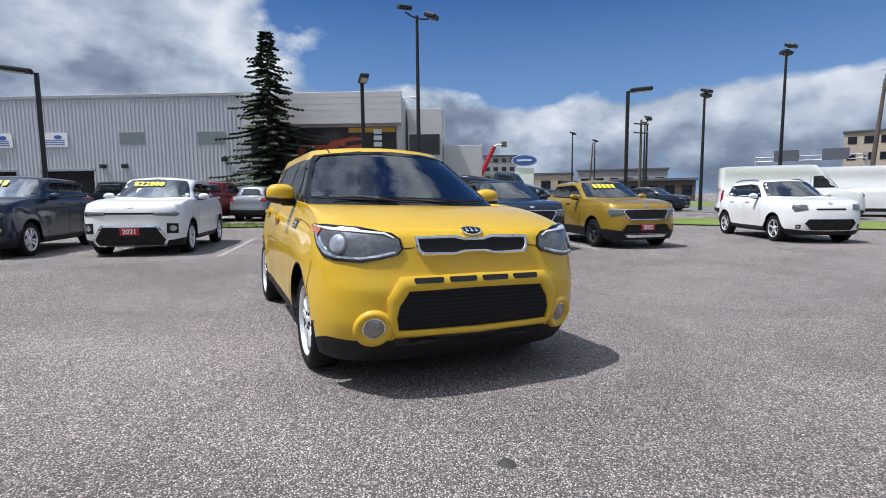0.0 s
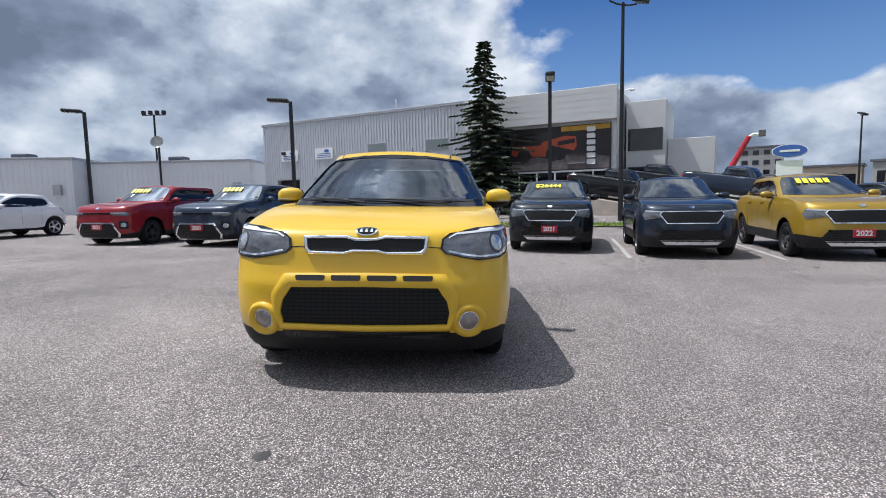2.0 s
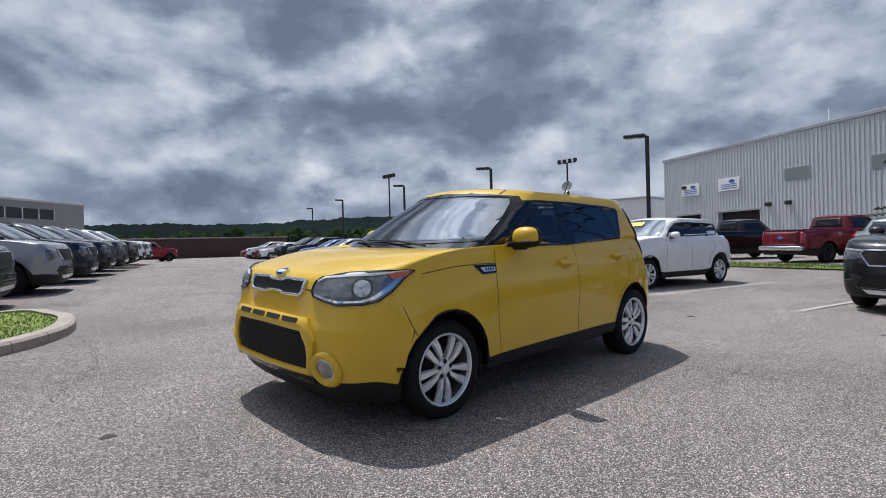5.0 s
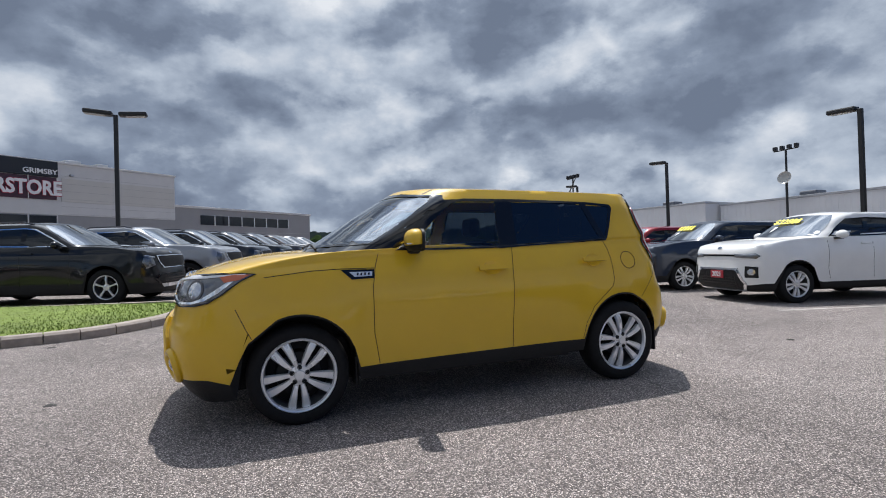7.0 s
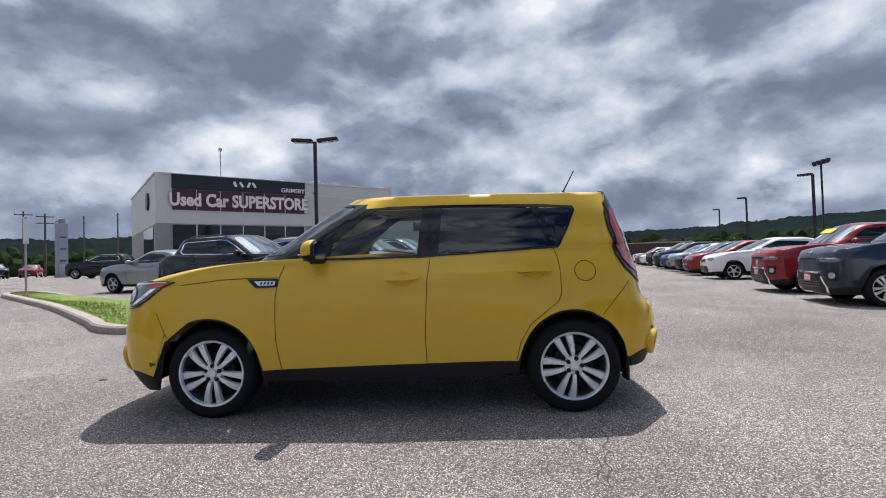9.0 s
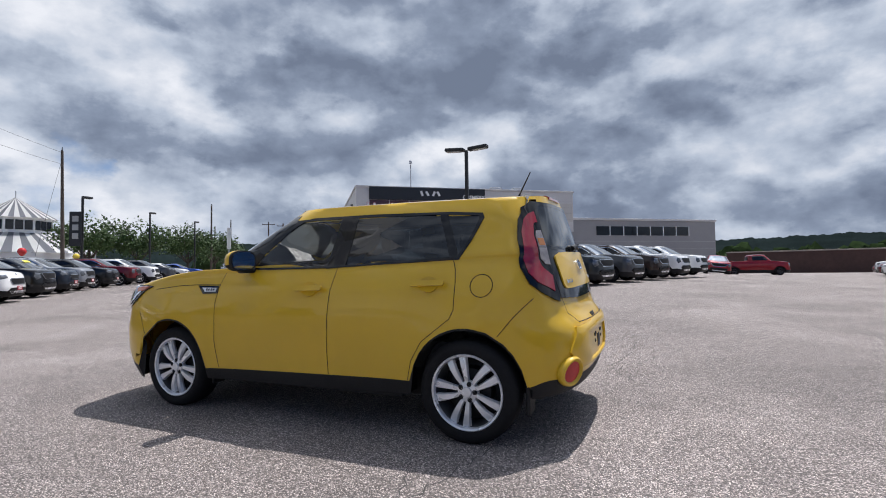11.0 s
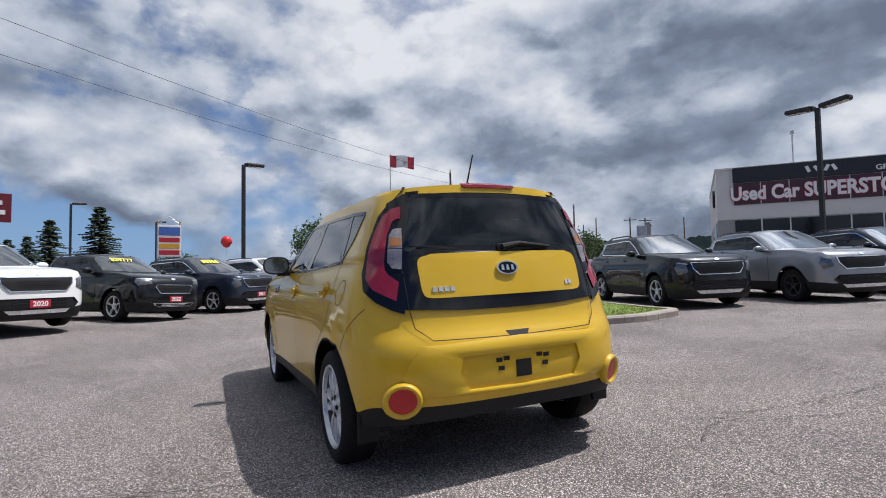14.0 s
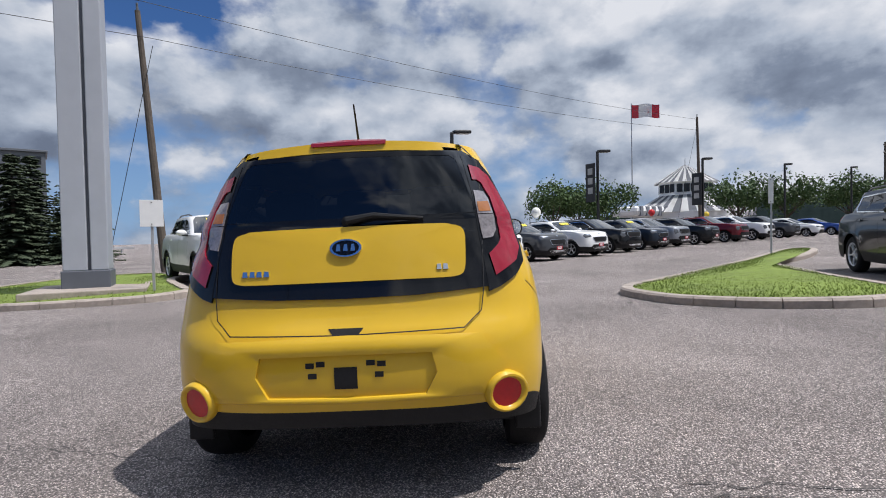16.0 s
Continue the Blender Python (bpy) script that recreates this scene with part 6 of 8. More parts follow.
    for x, z, r in ((3.1, 4.3, 0.55), (5.4, 4.2, 0.5)):
        part("banner_wheel", lathe_bm([(r, 0), (r, 0.02), (r * 0.5, 0.03), (0.001, 0.03)], 18), "banner", show, m=Matrix.Translation((x, 0.15, z)))
    part("banner_cloud", box_bm(0.6, 2.2, 0.12, 0.135, 3.5, 4.2, 0.2), "banner_grey", show)
    part("banner_corner", box_bm(-1.0, 2.5, 0.12, 0.135, 5.85, 6.2, 0.02), "banner_amber", show)
    for k in range(6):
        part("banner_mark", box_bm(0.02, 0.62, 0.15, 0.17, 5.72 - 0.46 * k, 6.06 - 0.46 * k, 0.06), "sign_white", show, "white bar down the banner")
    for k in range(8):
        x = -1.2 + 1.4 * k
        g = part("window", box_bm(x + 0.05, x + 1.33, -0.02, 0.02, 0.3, 2.9), "glass_far", show, "tall dark showroom pane")
        part("mullion", box_bm(x - 0.05, x + 0.05, 0.0, 0.09, 0.2, 3.0, 0.01), "sign_white", g)
    part("transom", box_bm(-1.3, 10.0, 0.01, 0.1, 2.9, 3.03, 0.01), "sign_white", show)
    part("upper_glass", box_bm(6.55, 9.95, -0.01, 0.03, 3.05, 6.4), "glass_far", show)
    part("base_wall", box_bm(-1.4, 10.0, 0.0, 0.12, -0.6, 0.3, 0.01), "tan", show)
    # grey tower and low wing past the corner
    tower = thing("entrance_tower", "tall pale grey entrance tower beside the showroom", "building", m)
    part("wall", box_bm(-4.3, -1.55, -9, -3.0, -0.6, 8.0, 0.03), "panel", tower)
    part("wing", box_bm(-7.5, -4.35, -11, -4, -0.6, 5.2, 0.03), "panel", tower)
    part("wing_window", box_bm(-4.1, -1.7, -2.99, -2.95, 1.0, 3.2), "glass_far", tower)
    part("wing_window", box_bm(-4.1, -1.7, -2.99, -2.95, 4.4, 6.0), "glass_far", tower)
    lamp = thing("roof_camera", "white curved-arm security camera at the roof corner", "camera", m)
    part("arm", tube_bm([(-1.5, 0.3, 7.8), (-1.8, 0.3, 8.2), (-2.3, 0.3, 8.35)], 0.04, 6), "sign_white", lamp)
    part("head", box_bm(-2.6, -2.25, 0.2, 0.4, 8.2, 8.34, 0.04), "sign_white", lamp)
    mast = thing("roof_mast", "thin white mast on the roof", "mast", m @ Matrix.Translation((19, -3, 8.9)))
    part("mast", tube_bm([(0, 0, 0), (0, 0, 1.6)], 0.05, 6), "sign_white", mast)


def white_sheds():
    for n, (x0, y0, x1, y1, h) in enumerate(((-47.0, -20.0, -46.2, -36.0, 5.3), (-44.0, -36.0, -42.42, -46.1, 5.6))):
        m = wall_frame(x0, y0, x1 - x0, y1 - y0)
        L = math.hypot(x1 - x0, y1 - y0)
        b = thing("industrial_shed", "low white metal industrial shed with a flat roof", "building", m)
        part("wall", box_bm(0, L, -16, 0, -0.5, h), "shed_white", b, smooth=False)
        part("roof_edge", box_bm(-0.1, L + 0.1, -16, 0.12, h, h + 0.22, 0.02), "steel", b)
        ribs = bmesh.new()
        for k in range(int(L / 0.5)):
            add_box(ribs, 0.2 + k * 0.5, 0.27 + k * 0.5, 0, 0.03, 0, h)
        tagged(part("siding_ribs", ribs, "shed_white", b, smooth=False), kind="stuff")
        part("roof_unit", box_bm(L * 0.45, L * 0.45 + 1.6, -3, -1.4, h + 0.2, h + 0.75, 0.15), "pylon_dark", b)
        part("wall_box", box_bm(1.0, 1.7, 0, 0.4, 2.2, 3.2, 0.03), "steel", b)


def kia_building():
    m = wall_frame(27.3, -43.8, 0.78, 0.62) @ Matrix.Diagonal((1.06, 1, 1, 1))
    b = thing("used_car_showroom", "two-storey grey showroom with a black sign board", "building", m)
    part("upper_wall", box_bm(-23.0, 1.4, -22, 0, 5.6, 10.3, 0.03), "panel", b, smooth=False)
    part("lower_wall", box_bm(-23.0, 1.4, -22, -0.05, -0.5, 5.6), "panel_dark", b, smooth=False)
    part("cream_band", box_bm(-22.9, -12.7, 0.0, 0.05, 6.85, 9.0, 0.01), "cream", b)
    part("parapet", box_bm(-23.1, 1.5, -22, 0.12, 10.3, 10.5, 0.02), "panel", b)
    for k in range(6):
        part("panel_joint", box_bm(-22.9, -12.7, 0.052, 0.058, 5.7 + 0.7 * k, 5.715 + 0.7 * k), "panel_dark", b)
    part("sign_board", box_bm(-12.4, 0.1, 0.0, 0.2, 9.0, 10.4, 0.02), "sign_black", b, "black sign board")
    for k in range(6):
        x = -12.35 + 2.075 * k
        g = part("sign_window", box_bm(x + 0.03, x + 2.03, 0.0, 0.1, 6.95, 8.95), "sign_plum", b, "dark plum covered window")
        part("mullion", box_bm(x - 0.03, x + 0.03, 0.0, 0.14, 6.9, 9.0), "panel", g)
        g = part("window", box_bm(x + 0.05, x + 2.0, -0.05, 0.02, 2.4, 5.5), "glass_far", b, "dark ground floor pane")
        part("mullion", box_bm(x - 0.05, x + 0.05, -0.05, 0.06, 2.3, 5.6), "panel", g)
    part("lettering", text_mesh("Used Car SUPERSTORE", 1.72, 0.03, bold=0.1), "sign_pink", b, "red letter edges", pose(-6.15, 0.16, 7.9, 90, 0, 180) @ Matrix.Diagonal((0.76, 1, 1, 1)))
    part("lettering", text_mesh("Used Car SUPERSTORE", 1.72, 0.03, bold=0.055), "sign_white", b, "white letters reading Used Car SUPERSTORE", pose(-6.15, 0.22, 7.9, 90, 0, 180) @ Matrix.Diagonal((0.76, 1, 1, 1)))
    part("lettering", text_mesh("GRIMSBY", 0.62, 0.03, bold=0.01), "sign_white", b, "white letters reading GRIMSBY", pose(-11.1, 0.23, 9.4, 90, 0, 180))
    logo = bmesh.new()
    for x, lean in ((-5.4, 0.25), (-6.0, 0.4), (-6.7, -0.3), (-7.2, 0.35)):
        add_box(logo, -0.12, 0.12, 0, 0.03, -0.28, 0.28, m=Matrix.Translation((x, 0.2, 9.75)) @ pose(0, 0, 0, 0, math.degrees(lean) * 1.4, 0))
    part("logo", logo, "sign_white", b, "plain white strokes of a logo")
    for x, w in ((-13.9, 1.3), (-16.6, 0.9)):
        part("roof_unit", box_bm(x - w, x, -3, -2, 10.3, 11.1, 0.04), "steel", b, "roof air unit")
    part("mast", tube_bm([(-5.0, -4, 10.3), (-5.0, -4, 14.0)], 0.06, 6), "steel", b)
    part("mast_head", box_bm(-5.15, -4.85, -4.1, -3.9, 13.9, 14.3, 0.03), "steel", b)
    part("wall_lamp", box_bm(-13.6, -13.3, 0, 0.35, 9.2, 9.4, 0.03), "steel", b)
    # lower wing
    w = thing("showroom_wing", "long low grey wing with a strip of windows", "building", m)
    part("wall", box_bm(-42.5, -23.02, -22, -0.3, -0.5, 7.1, 0.03), "panel_dark", w, smooth=False)
    part("parapet", box_bm(-42.6, -23.02, -22, -0.15, 7.1, 7.35, 0.02), "panel", w)
    for k in range(7):
        x = -38.6 + 1.8 * k
        g = part("window", box_bm(x + 0.06, x + 1.74, -0.32, -0.24, 5.25, 6.35), "glass_far", w, "dark strip window")
        part("frame", box_bm(x - 0.05, x + 0.05, -0.32, -0.2, 5.2, 6.4), "sign_white", g)
    for k in range(5):
        part("panel_joint", box_bm(-42.5, -23.1, -0.299, -0.29, 0.9 + 0.9 * k, 0.92 + 0.9 * k), "panel", w)
    # side return with a round sign
    part("return_window", box_bm(1.38, 1.45, -9, -1.5, 2.4, 5.4), "glass_far", b)
    part("round_sign", lathe_bm([(0.9, 0), (0.9, 0.2), (0.001, 0.22)], 24), "sign_black", b, m=pose(1.4, -5, 8.2, 0, 0, -90))


ford_building()
white_sheds()
kia_building()


# ---- lamp posts, poles, wires ----
def lamp_post(x, y, h, heads, turn, label, r=0.075, group="lot lamp posts", arm=0.55):
    z = ground_z(x, y)
    ob = thing("lamp_post", label, "lamp post", pose(x, y, z, 0, 0, turn), group)
    top = h - z
    pole = bmesh.new()
    w = r * 0.9
    add_box(pole, -w, w, -w, w, 0.5, top, 0.015)
    part("pole", pole, "pole", ob)
    part("base", lathe_bm([(0.3, 0), (0.3, 0.55), (0.27, 0.6), (0.001, 0.6)], 20), "concrete", ob, "round concrete base", pose(0, 0, -0.1, 90, 0, 0))
    for k in range(heads):
        head = part("lamp_head", box_bm(0.1, 0.1 + arm + 0.35, -0.17, 0.17, -0.06, 0.1, 0.05), "pole", ob, "", pose(0, 0, top, 0, -4, 180 * k))
        part("lens", box_bm(0.32, 0.1 + arm + 0.3, -0.13, 0.13, -0.075, -0.058, 0.008), "lamp_glass", head)
    return ob


def flood_post(x, y, h, turn, label, r=0.09):
    z = ground_z(x, y)
    ob = thing("flood_light_post", label, "lamp post", pose(x, y, z, 0, 0, turn), "tall flood light posts")
    top = h - z
    part("pole", tube_bm([(0, 0, 0), (0, 0, top)], [r * 1.4, r * 0.8], 10), "pole", ob)
    part("crossarm", tube_bm([(0, -0.75, top), (0, -0.3, top - 0.1), (0, 0.3, top - 0.1), (0, 0.75, top)], 0.04, 6), "pole", ob)
    for sd in (-1, 1):
        part("flood_head", box_bm(-0.2, 0.4, -0.32, 0.32, -0.05, 0.16, 0.05), "pole", ob, "", pose(0, sd * 0.85, top + 0.14, 0, 18, sd * 25))
    return ob


LAMP = "black lot lamp post with one flat head"
for x, y, h, turn in ((-15.1, 4.3, 5.5, -10), (-17.7, -6.5, 5.5, -90), (-20.4, -17.6, 5.75, -80), (-22.8, -29.0, 6.0, -75), (-27.5, -45.5, 6.4, -75), (-33.0, -62.0, 6.8, -75)):
    lamp_post(x, y, h, 1, turn, LAMP)
lamp_post(-12.4, 15.2, 5.5, 1, 60, LAMP)
lamp_post(5.7, -17.2, 6.4, 2, 0, "black lot lamp post with two flat heads")
lamp_post(20.0, -0.2, 6.0, 1, -60, LAMP)
lamp_post(28.6, -9.2, 6.3, 1, -60, LAMP)
lamp_post(35.3, -18.8, 6.6, 1, -60, LAMP)
lamp_post(43.0, -29.6, 7.0, 1, -60, LAMP)
lamp_post(50.0, -40.6, 7.4, 1, -60, LAMP)
lamp_post(41.0, 10.0, 6.5, 1, -60, LAMP)
lamp_post(57.0, 5.6, 6.8, 1, -60, LAMP)
flood_post(-19.7, 8.5, 9.95, 20, "tall black post with two flood lights")
flood_post(-20.3, 29.7, 7.7, 40, "black flood light post at the road")
flood_post(-16.6, 32.3, 9.9, 40, "tall black flood light post at the road")
for x, y, h in ((-62, 52, 10.5), (-66, 60, 10.0), (-52, 57, 11.0), (-40, 45, 9.5)):
    flood_post(x, y, h, 40, "distant black flood light post", 0.11)
for x, y, h in ((-48, -30, 11.0), (-39, -52, 11.2)):
    ob = thing("stadium_light", "cluster of small flood lights on a thin mast", "lamp post", pose(x, y, 0.3))
    part("pole", tube_bm([(0, 0, 0), (0, 0, h - 1.0)], 0.1, 8), "pole", ob)
    part("crossbar", box_bm(-0.06, 0.06, -1.2, 1.2, h - 1.1, h - 1.0, 0.02), "pole", ob)
    for k in range(4):
        part("flood_head", box_bm(-0.2, 0.2, -0.16, 0.16, 0, 0.4, 0.05), "pole", ob, m=Matrix.Translation((0, -1.05 + 0.7 * k, h - 1.0)))
dish = thing("satellite_dish", "round grey dish aerial on a pole", "aerial", pose(-45.5, -28.3, 0.4))
part("pole", tube_bm([(0, 0, 0), (0, 0, 6.3)], 0.11, 8), "pole", dish)
part("dish", lathe_bm([(0.6, 0.2), (0.42, 0.06), (0.2, 0.01), (0.001, 0)], 24), "lamp_glass", dish, m=pose(0.15, 0, 6.75, 15, 0, -80))


def wood_pole(x, y, h, lean=(0, 0), arms=1, turn=0, z=None):
    z = ground_z(x, y) if z is None else z
    ob = thing("utility_pole", "weathered wooden utility pole with insulators", "utility pole", pose(x, y, z - 0.2, 0, 0, turn), "utility poles")
    part("pole", tube_bm([(0, 0, 0), (lean[0] * 0.5, lean[1] * 0.5, h * 0.5), (lean[0], lean[1], h)], [0.17, 0.14, 0.1], 10), "wood", ob)
    for k in range(arms):
        zz = h - 0.5 - 0.9 * k
        bar = part("crossarm", box_bm(-0.06, 0.06, -1.0, 1.0, zz, zz + 0.12, 0.01), "wood", ob, m=Matrix.Translation((lean[0], lean[1], 0)))
        for q in (-0.9, 0, 0.9):
            part("insulator", tube_bm([(0, q, zz + 0.1), (0, q, zz + 0.32)], [0.05, 0.03], 6), "lamp_glass", bar)
    if not arms:
        part("insulator", tube_bm([(lean[0], lean[1], h), (lean[0] - 0.02, lean[1], h + 0.3)], [0.05, 0.04], 6), "pylon_dark", ob)
    return ob


wood_pole(16.4, 11.45, 10.6, (-0.35, 0.6), 0)
wood_pole(45.0, -23.1, 11.4, (-0.3, 0.4), 0)
wood_pole(-14.95, 39.0, 8.8, (0.2, 0.8), 0)
wood_pole(-36, 40, 9.0, (0, 0), 2)
wood_pole(-58, 52, 9.0, (0.3, 0.4), 0)
wood_pole(59.1, -62.9, 9.2, (0, 0), 1, -45)
wood_pole(57.3, -64.4, 9.0, (0.2, 0), 2, -45)
for x, y, h in ((60, -52, 11), (75, -70, 11), (88, -78, 11), (75, -95, 12), (66, -92, 12)):
    wood_pole(x, y, h, (0, 0), 2, 45)


def wire(name, a, b, sag, r=0.012):
    pts = [Vector(a).lerp(Vector(b), t / 16) - Vector((0, 0, sag * 4 * t / 16 * (1 - t / 16))) for t in range(17)]
    tagged(part(name, tube_bm(pts, r, 5), "pole"), "thin black overhead wire between the poles", "wire")


wire("overhead_wire", (16.1, 11.86, 10.7), (44.7, -22.7, 11.6), 0.5)
wire("overhead_wire", (16.2, 11.7, 9.3), (44.7, -22.7, 10.6), 0.5)
wire("overhead_wire", (16.1, 11.86, 10.7), (-15, 39.8, 9.1), 0.6)
wire("overhead_wire", (16.2, 11.7, 9.3), (-15, 39.8, 8.0), 0.6)
wire("guy_wire", (16.25, 11.6, 9.0), (15.0, 12.9, 0.2), 0.0)
wire("guy_wire", (44.8, -22.7, 10.8), (46.0, -21.0, 0.5), 0.0)


# ---- kerbed grass islands ----
def smooth_loop(pts, k=6):
    """A closed rounded outline through the given corners."""
    out, n = [], len(pts)
    for i in range(n):
        p0, p1, p2, p3 = (Vector(pts[(i + q) % n]) for q in (-1, 0, 1, 2))
        for t in range(k):
            t /= k
            out.append(0.5 * (2 * p1 + (p2 - p0) * t + (2 * p0 - 5 * p1 + 4 * p2 - p3) * t * t + (3 * p1 - p0 - 3 * p2 + p3) * t ** 3))
    return out


def inset(loop, d):
    out, n = [], len(loop)
    for i in range(n):
        t = (loop[(i + 1) % n] - loop[i - 1]).normalized()
        out.append(loop[i] + Vector((-t.y, t.x)) * d)
    return out


def island(name, corners, label, seed, blades=9000, high=0.13):
    loop = smooth_loop(corners)
    area = sum(a.x * b.y - b.x * a.y for a, b in zip(loop, loop[1:] + loop[:1]))
    if area < 0:
        loop = loop[::-1]
    inner = inset(loop, 0.2)
    rim = inset(loop, 0.03)
    # kerb stones with joints
    kerb = tagged(new(name + "_kerb"), "pale concrete kerb round the grass", "kerb", kind="structure")
    n = len(loop)
    for i in range(0, n, 3):
        bm = bmesh.new()
        rings = []
        for j in range(4):
            q = (i + j) % n
            a, b, c = loop[q], rim[q], inner[q]
            if j in (0, 3):
                e = (loop[(i + 1) % n] - loop[i]).normalized() * (0.006 if j == 0 else -0.006)
                a, b, c = a + e, b + e, c + e
            za = ground_z(a.x, a.y)
            rings.append([bm.verts.new((a.x, a.y, za - 0.05)), bm.verts.new((a.x, a.y, za + high - 0.03)), bm.verts.new((b.x, b.y, za + high)), bm.verts.new((c.x, c.y, za + high)), bm.verts.new((c.x, c.y, za - 0.05))])
        for u, v in zip(rings, rings[1:]):
            for k in range(4):
                bm.faces.new((u[k], v[k], v[k + 1], u[k + 1]))
        bm.faces.new(rings[0])
        bm.faces.new(rings[-1][::-1])
        bmesh.ops.recalc_face_normals(bm, faces=bm.faces)
        part("kerb_stone", bm, "concrete", kerb)
    # soil and turf
    bm = bmesh.new()
    c = sum(inner, Vector((0, 0))) / n
    rings = []
    for k in (1.0, 0.8, 0.55, 0.3):
        rings.append([bm.verts.new((*c.lerp(p, k), ground_z(*c.lerp(p, k)) + high - 0.03 + 0.1 * (1 - k))) for p in inner])
    mid = bm.verts.new((c.x, c.y, ground_z(c.x, c.y) + high + 0.06))
    for u, v in zip(rings, rings[1:]):
        for i in range(n):
            bm.faces.new((u[i], u[(i + 1) % n], v[(i + 1) % n], v[i]))
    for i in range(n):
        bm.faces.new((rings[-1][i], rings[-1][(i + 1) % n], mid))
    bmesh.ops.recalc_face_normals(bm, faces=bm.faces)
    tagged(part(name + "_turf", bm, "grass"), label, "lawn", kind="structure")
    # blades
    rnd = random.Random(seed)
    xs, ys = [p.x for p in inner], [p.y for p in inner]
    verts, faces = [], []
    poly = [(p.x, p.y) for p in inner]
    tries = 0
    while len(faces) < blades and tries < blades * 6:
        tries += 1
        x, y = rnd.uniform(min(xs), max(xs)), rnd.uniform(min(ys), max(ys))
        if not inside((x, y), poly):
            continue
        rel = min(1.0, (Vector((x, y)) - c).length / 4)
        z = ground_z(x, y) + high - 0.02 + 0.05 * (1 - rel)
        h, a, w = rnd.uniform(0.012, 0.045), rnd.uniform(0, 6.28), rnd.uniform(0.005, 0.011)
        lx, ly = rnd.uniform(-0.03, 0.03), rnd.uniform(-0.03, 0.03)
        i = len(verts)
        verts += [(x - w * math.cos(a), y - w * math.sin(a), z), (x + w * math.cos(a), y + w * math.sin(a), z), (x + lx, y + ly, z + h)]
        faces.append((i, i + 1, i + 2))
    me = bpy.data.meshes.new("grass_blades")
    me.from_pydata(verts, [], faces)
    tagged(part("grass_blades", me, "blade"), "short green grass blades on the island", "grass", kind="stuff")


island("island", [(2.75, -6.75), (2.5, -6.1), (2.4, -5.4), (2.65, -4.4), (3.3, -3.6), (4.0, -3.28), (4.8, -3.2), (5.5, -3.6), (6.2, -4.35), (9.4, -7.4), (12.6, -10.1), (15.2, -12.4), (14.6, -13.1), (11.6, -10.9), (9.0, -8.4), (6.0, -7.35), (3.6, -6.85)], "bright green mown grass island", 1, 14000)
island("sign_island", [(4.8, 9.6), (4.75, 7.7), (5.0, 6.5), (5.45, 5.5), (6.3, 5.02), (6.75, 5.35), (8.3, 6.5), (11.0, 7.6), (14.5, 10.5), (13.5, 12.5), (9.0, 12.0)], "patchy green grass round the sign post", 2, 8000)

# ---- the grass strip, the far lots and the road ----
def sheet(name, corners, mat, lift, label, category, step=4.0):
    """A flat strip that follows the lie of the land, from four corners."""
    a, b, c, d = (Vector(p) for p in corners)
    nu = max(1, int((b - a).length / step))
    nv = max(1, int((d - a).length / step))
    bm = bmesh.new()
    grid = []
    for i in range(nu + 1):
        row = []
        for j in range(nv + 1):
            p = a.lerp(b, i / nu).lerp(d.lerp(c, i / nu), j / nv)
            row.append(bm.verts.new((p.x, p.y, ground_z(p.x, p.y) + lift)))
        grid.append(row)
    for i in range(nu):
        for j in range(nv):
            bm.faces.new((grid[i][j], grid[i + 1][j], grid[i + 1][j + 1], grid[i][j + 1]))
    bmesh.ops.recalc_face_normals(bm, faces=bm.faces)
    if bm.faces[:][0].normal.z < 0:
        bmesh.ops.reverse_faces(bm, faces=bm.faces)
    return tagged(part(name, bm, mat), label, category, kind="structure")


sheet("grass_strip", [(-17.6, -8.5), (-14.2, 11.5), (-16.2, 12.0), (-19.6, -8.0)], "grass", 0.05, "narrow green grass strip between the lots", "lawn", 1.5)
sheet("road_verge", [(-14.0, 13.0), (3.0, 22.0), (2.0, 27.0), (-16.0, 17.5)], "grass", 0.05, "green grass verge along the road", "lawn", 2.0)
sheet("road", [(-120, 0), (60, 48), (56, 62), (-126, 14)], "road", 0.03, "grey two-lane road beyond the lot", "road", 6.0)
sheet("far_verge", [(-120, 15), (60, 63), (55, 80), (-126, 32)], "grass", 0.04, "grass verge beyond the road", "lawn", 6.0)
rnd = random.Random(5)
strip = []
blades_v, blades_f = [], []
for _ in range(5000):
    u, v = rnd.random(), rnd.random()
    x, y = -17.6 + 3.4 * u - 2.0 * v, -8.5 + 20 * u + 0.5 * v
    z, i = ground_z(x, y) + 0.04, len(blades_v)
    h, a = rnd.uniform(0.05, 0.13), rnd.uniform(0, 6.28)
    blades_v += [(x - 0.02 * math.cos(a), y - 0.02 * math.sin(a), z), (x + 0.02 * math.cos(a), y + 0.02 * math.sin(a), z), (x + rnd.uniform(-0.04, 0.04), y, z + h)]
    blades_f.append((i, i + 1, i + 2))
me = bpy.data.meshes.new("grass_blades")
me.from_pydata(blades_v, [], blades_f)
tagged(part("grass_blades", me, "blade"), "rough grass blades on the strip", "grass", kind="stuff")


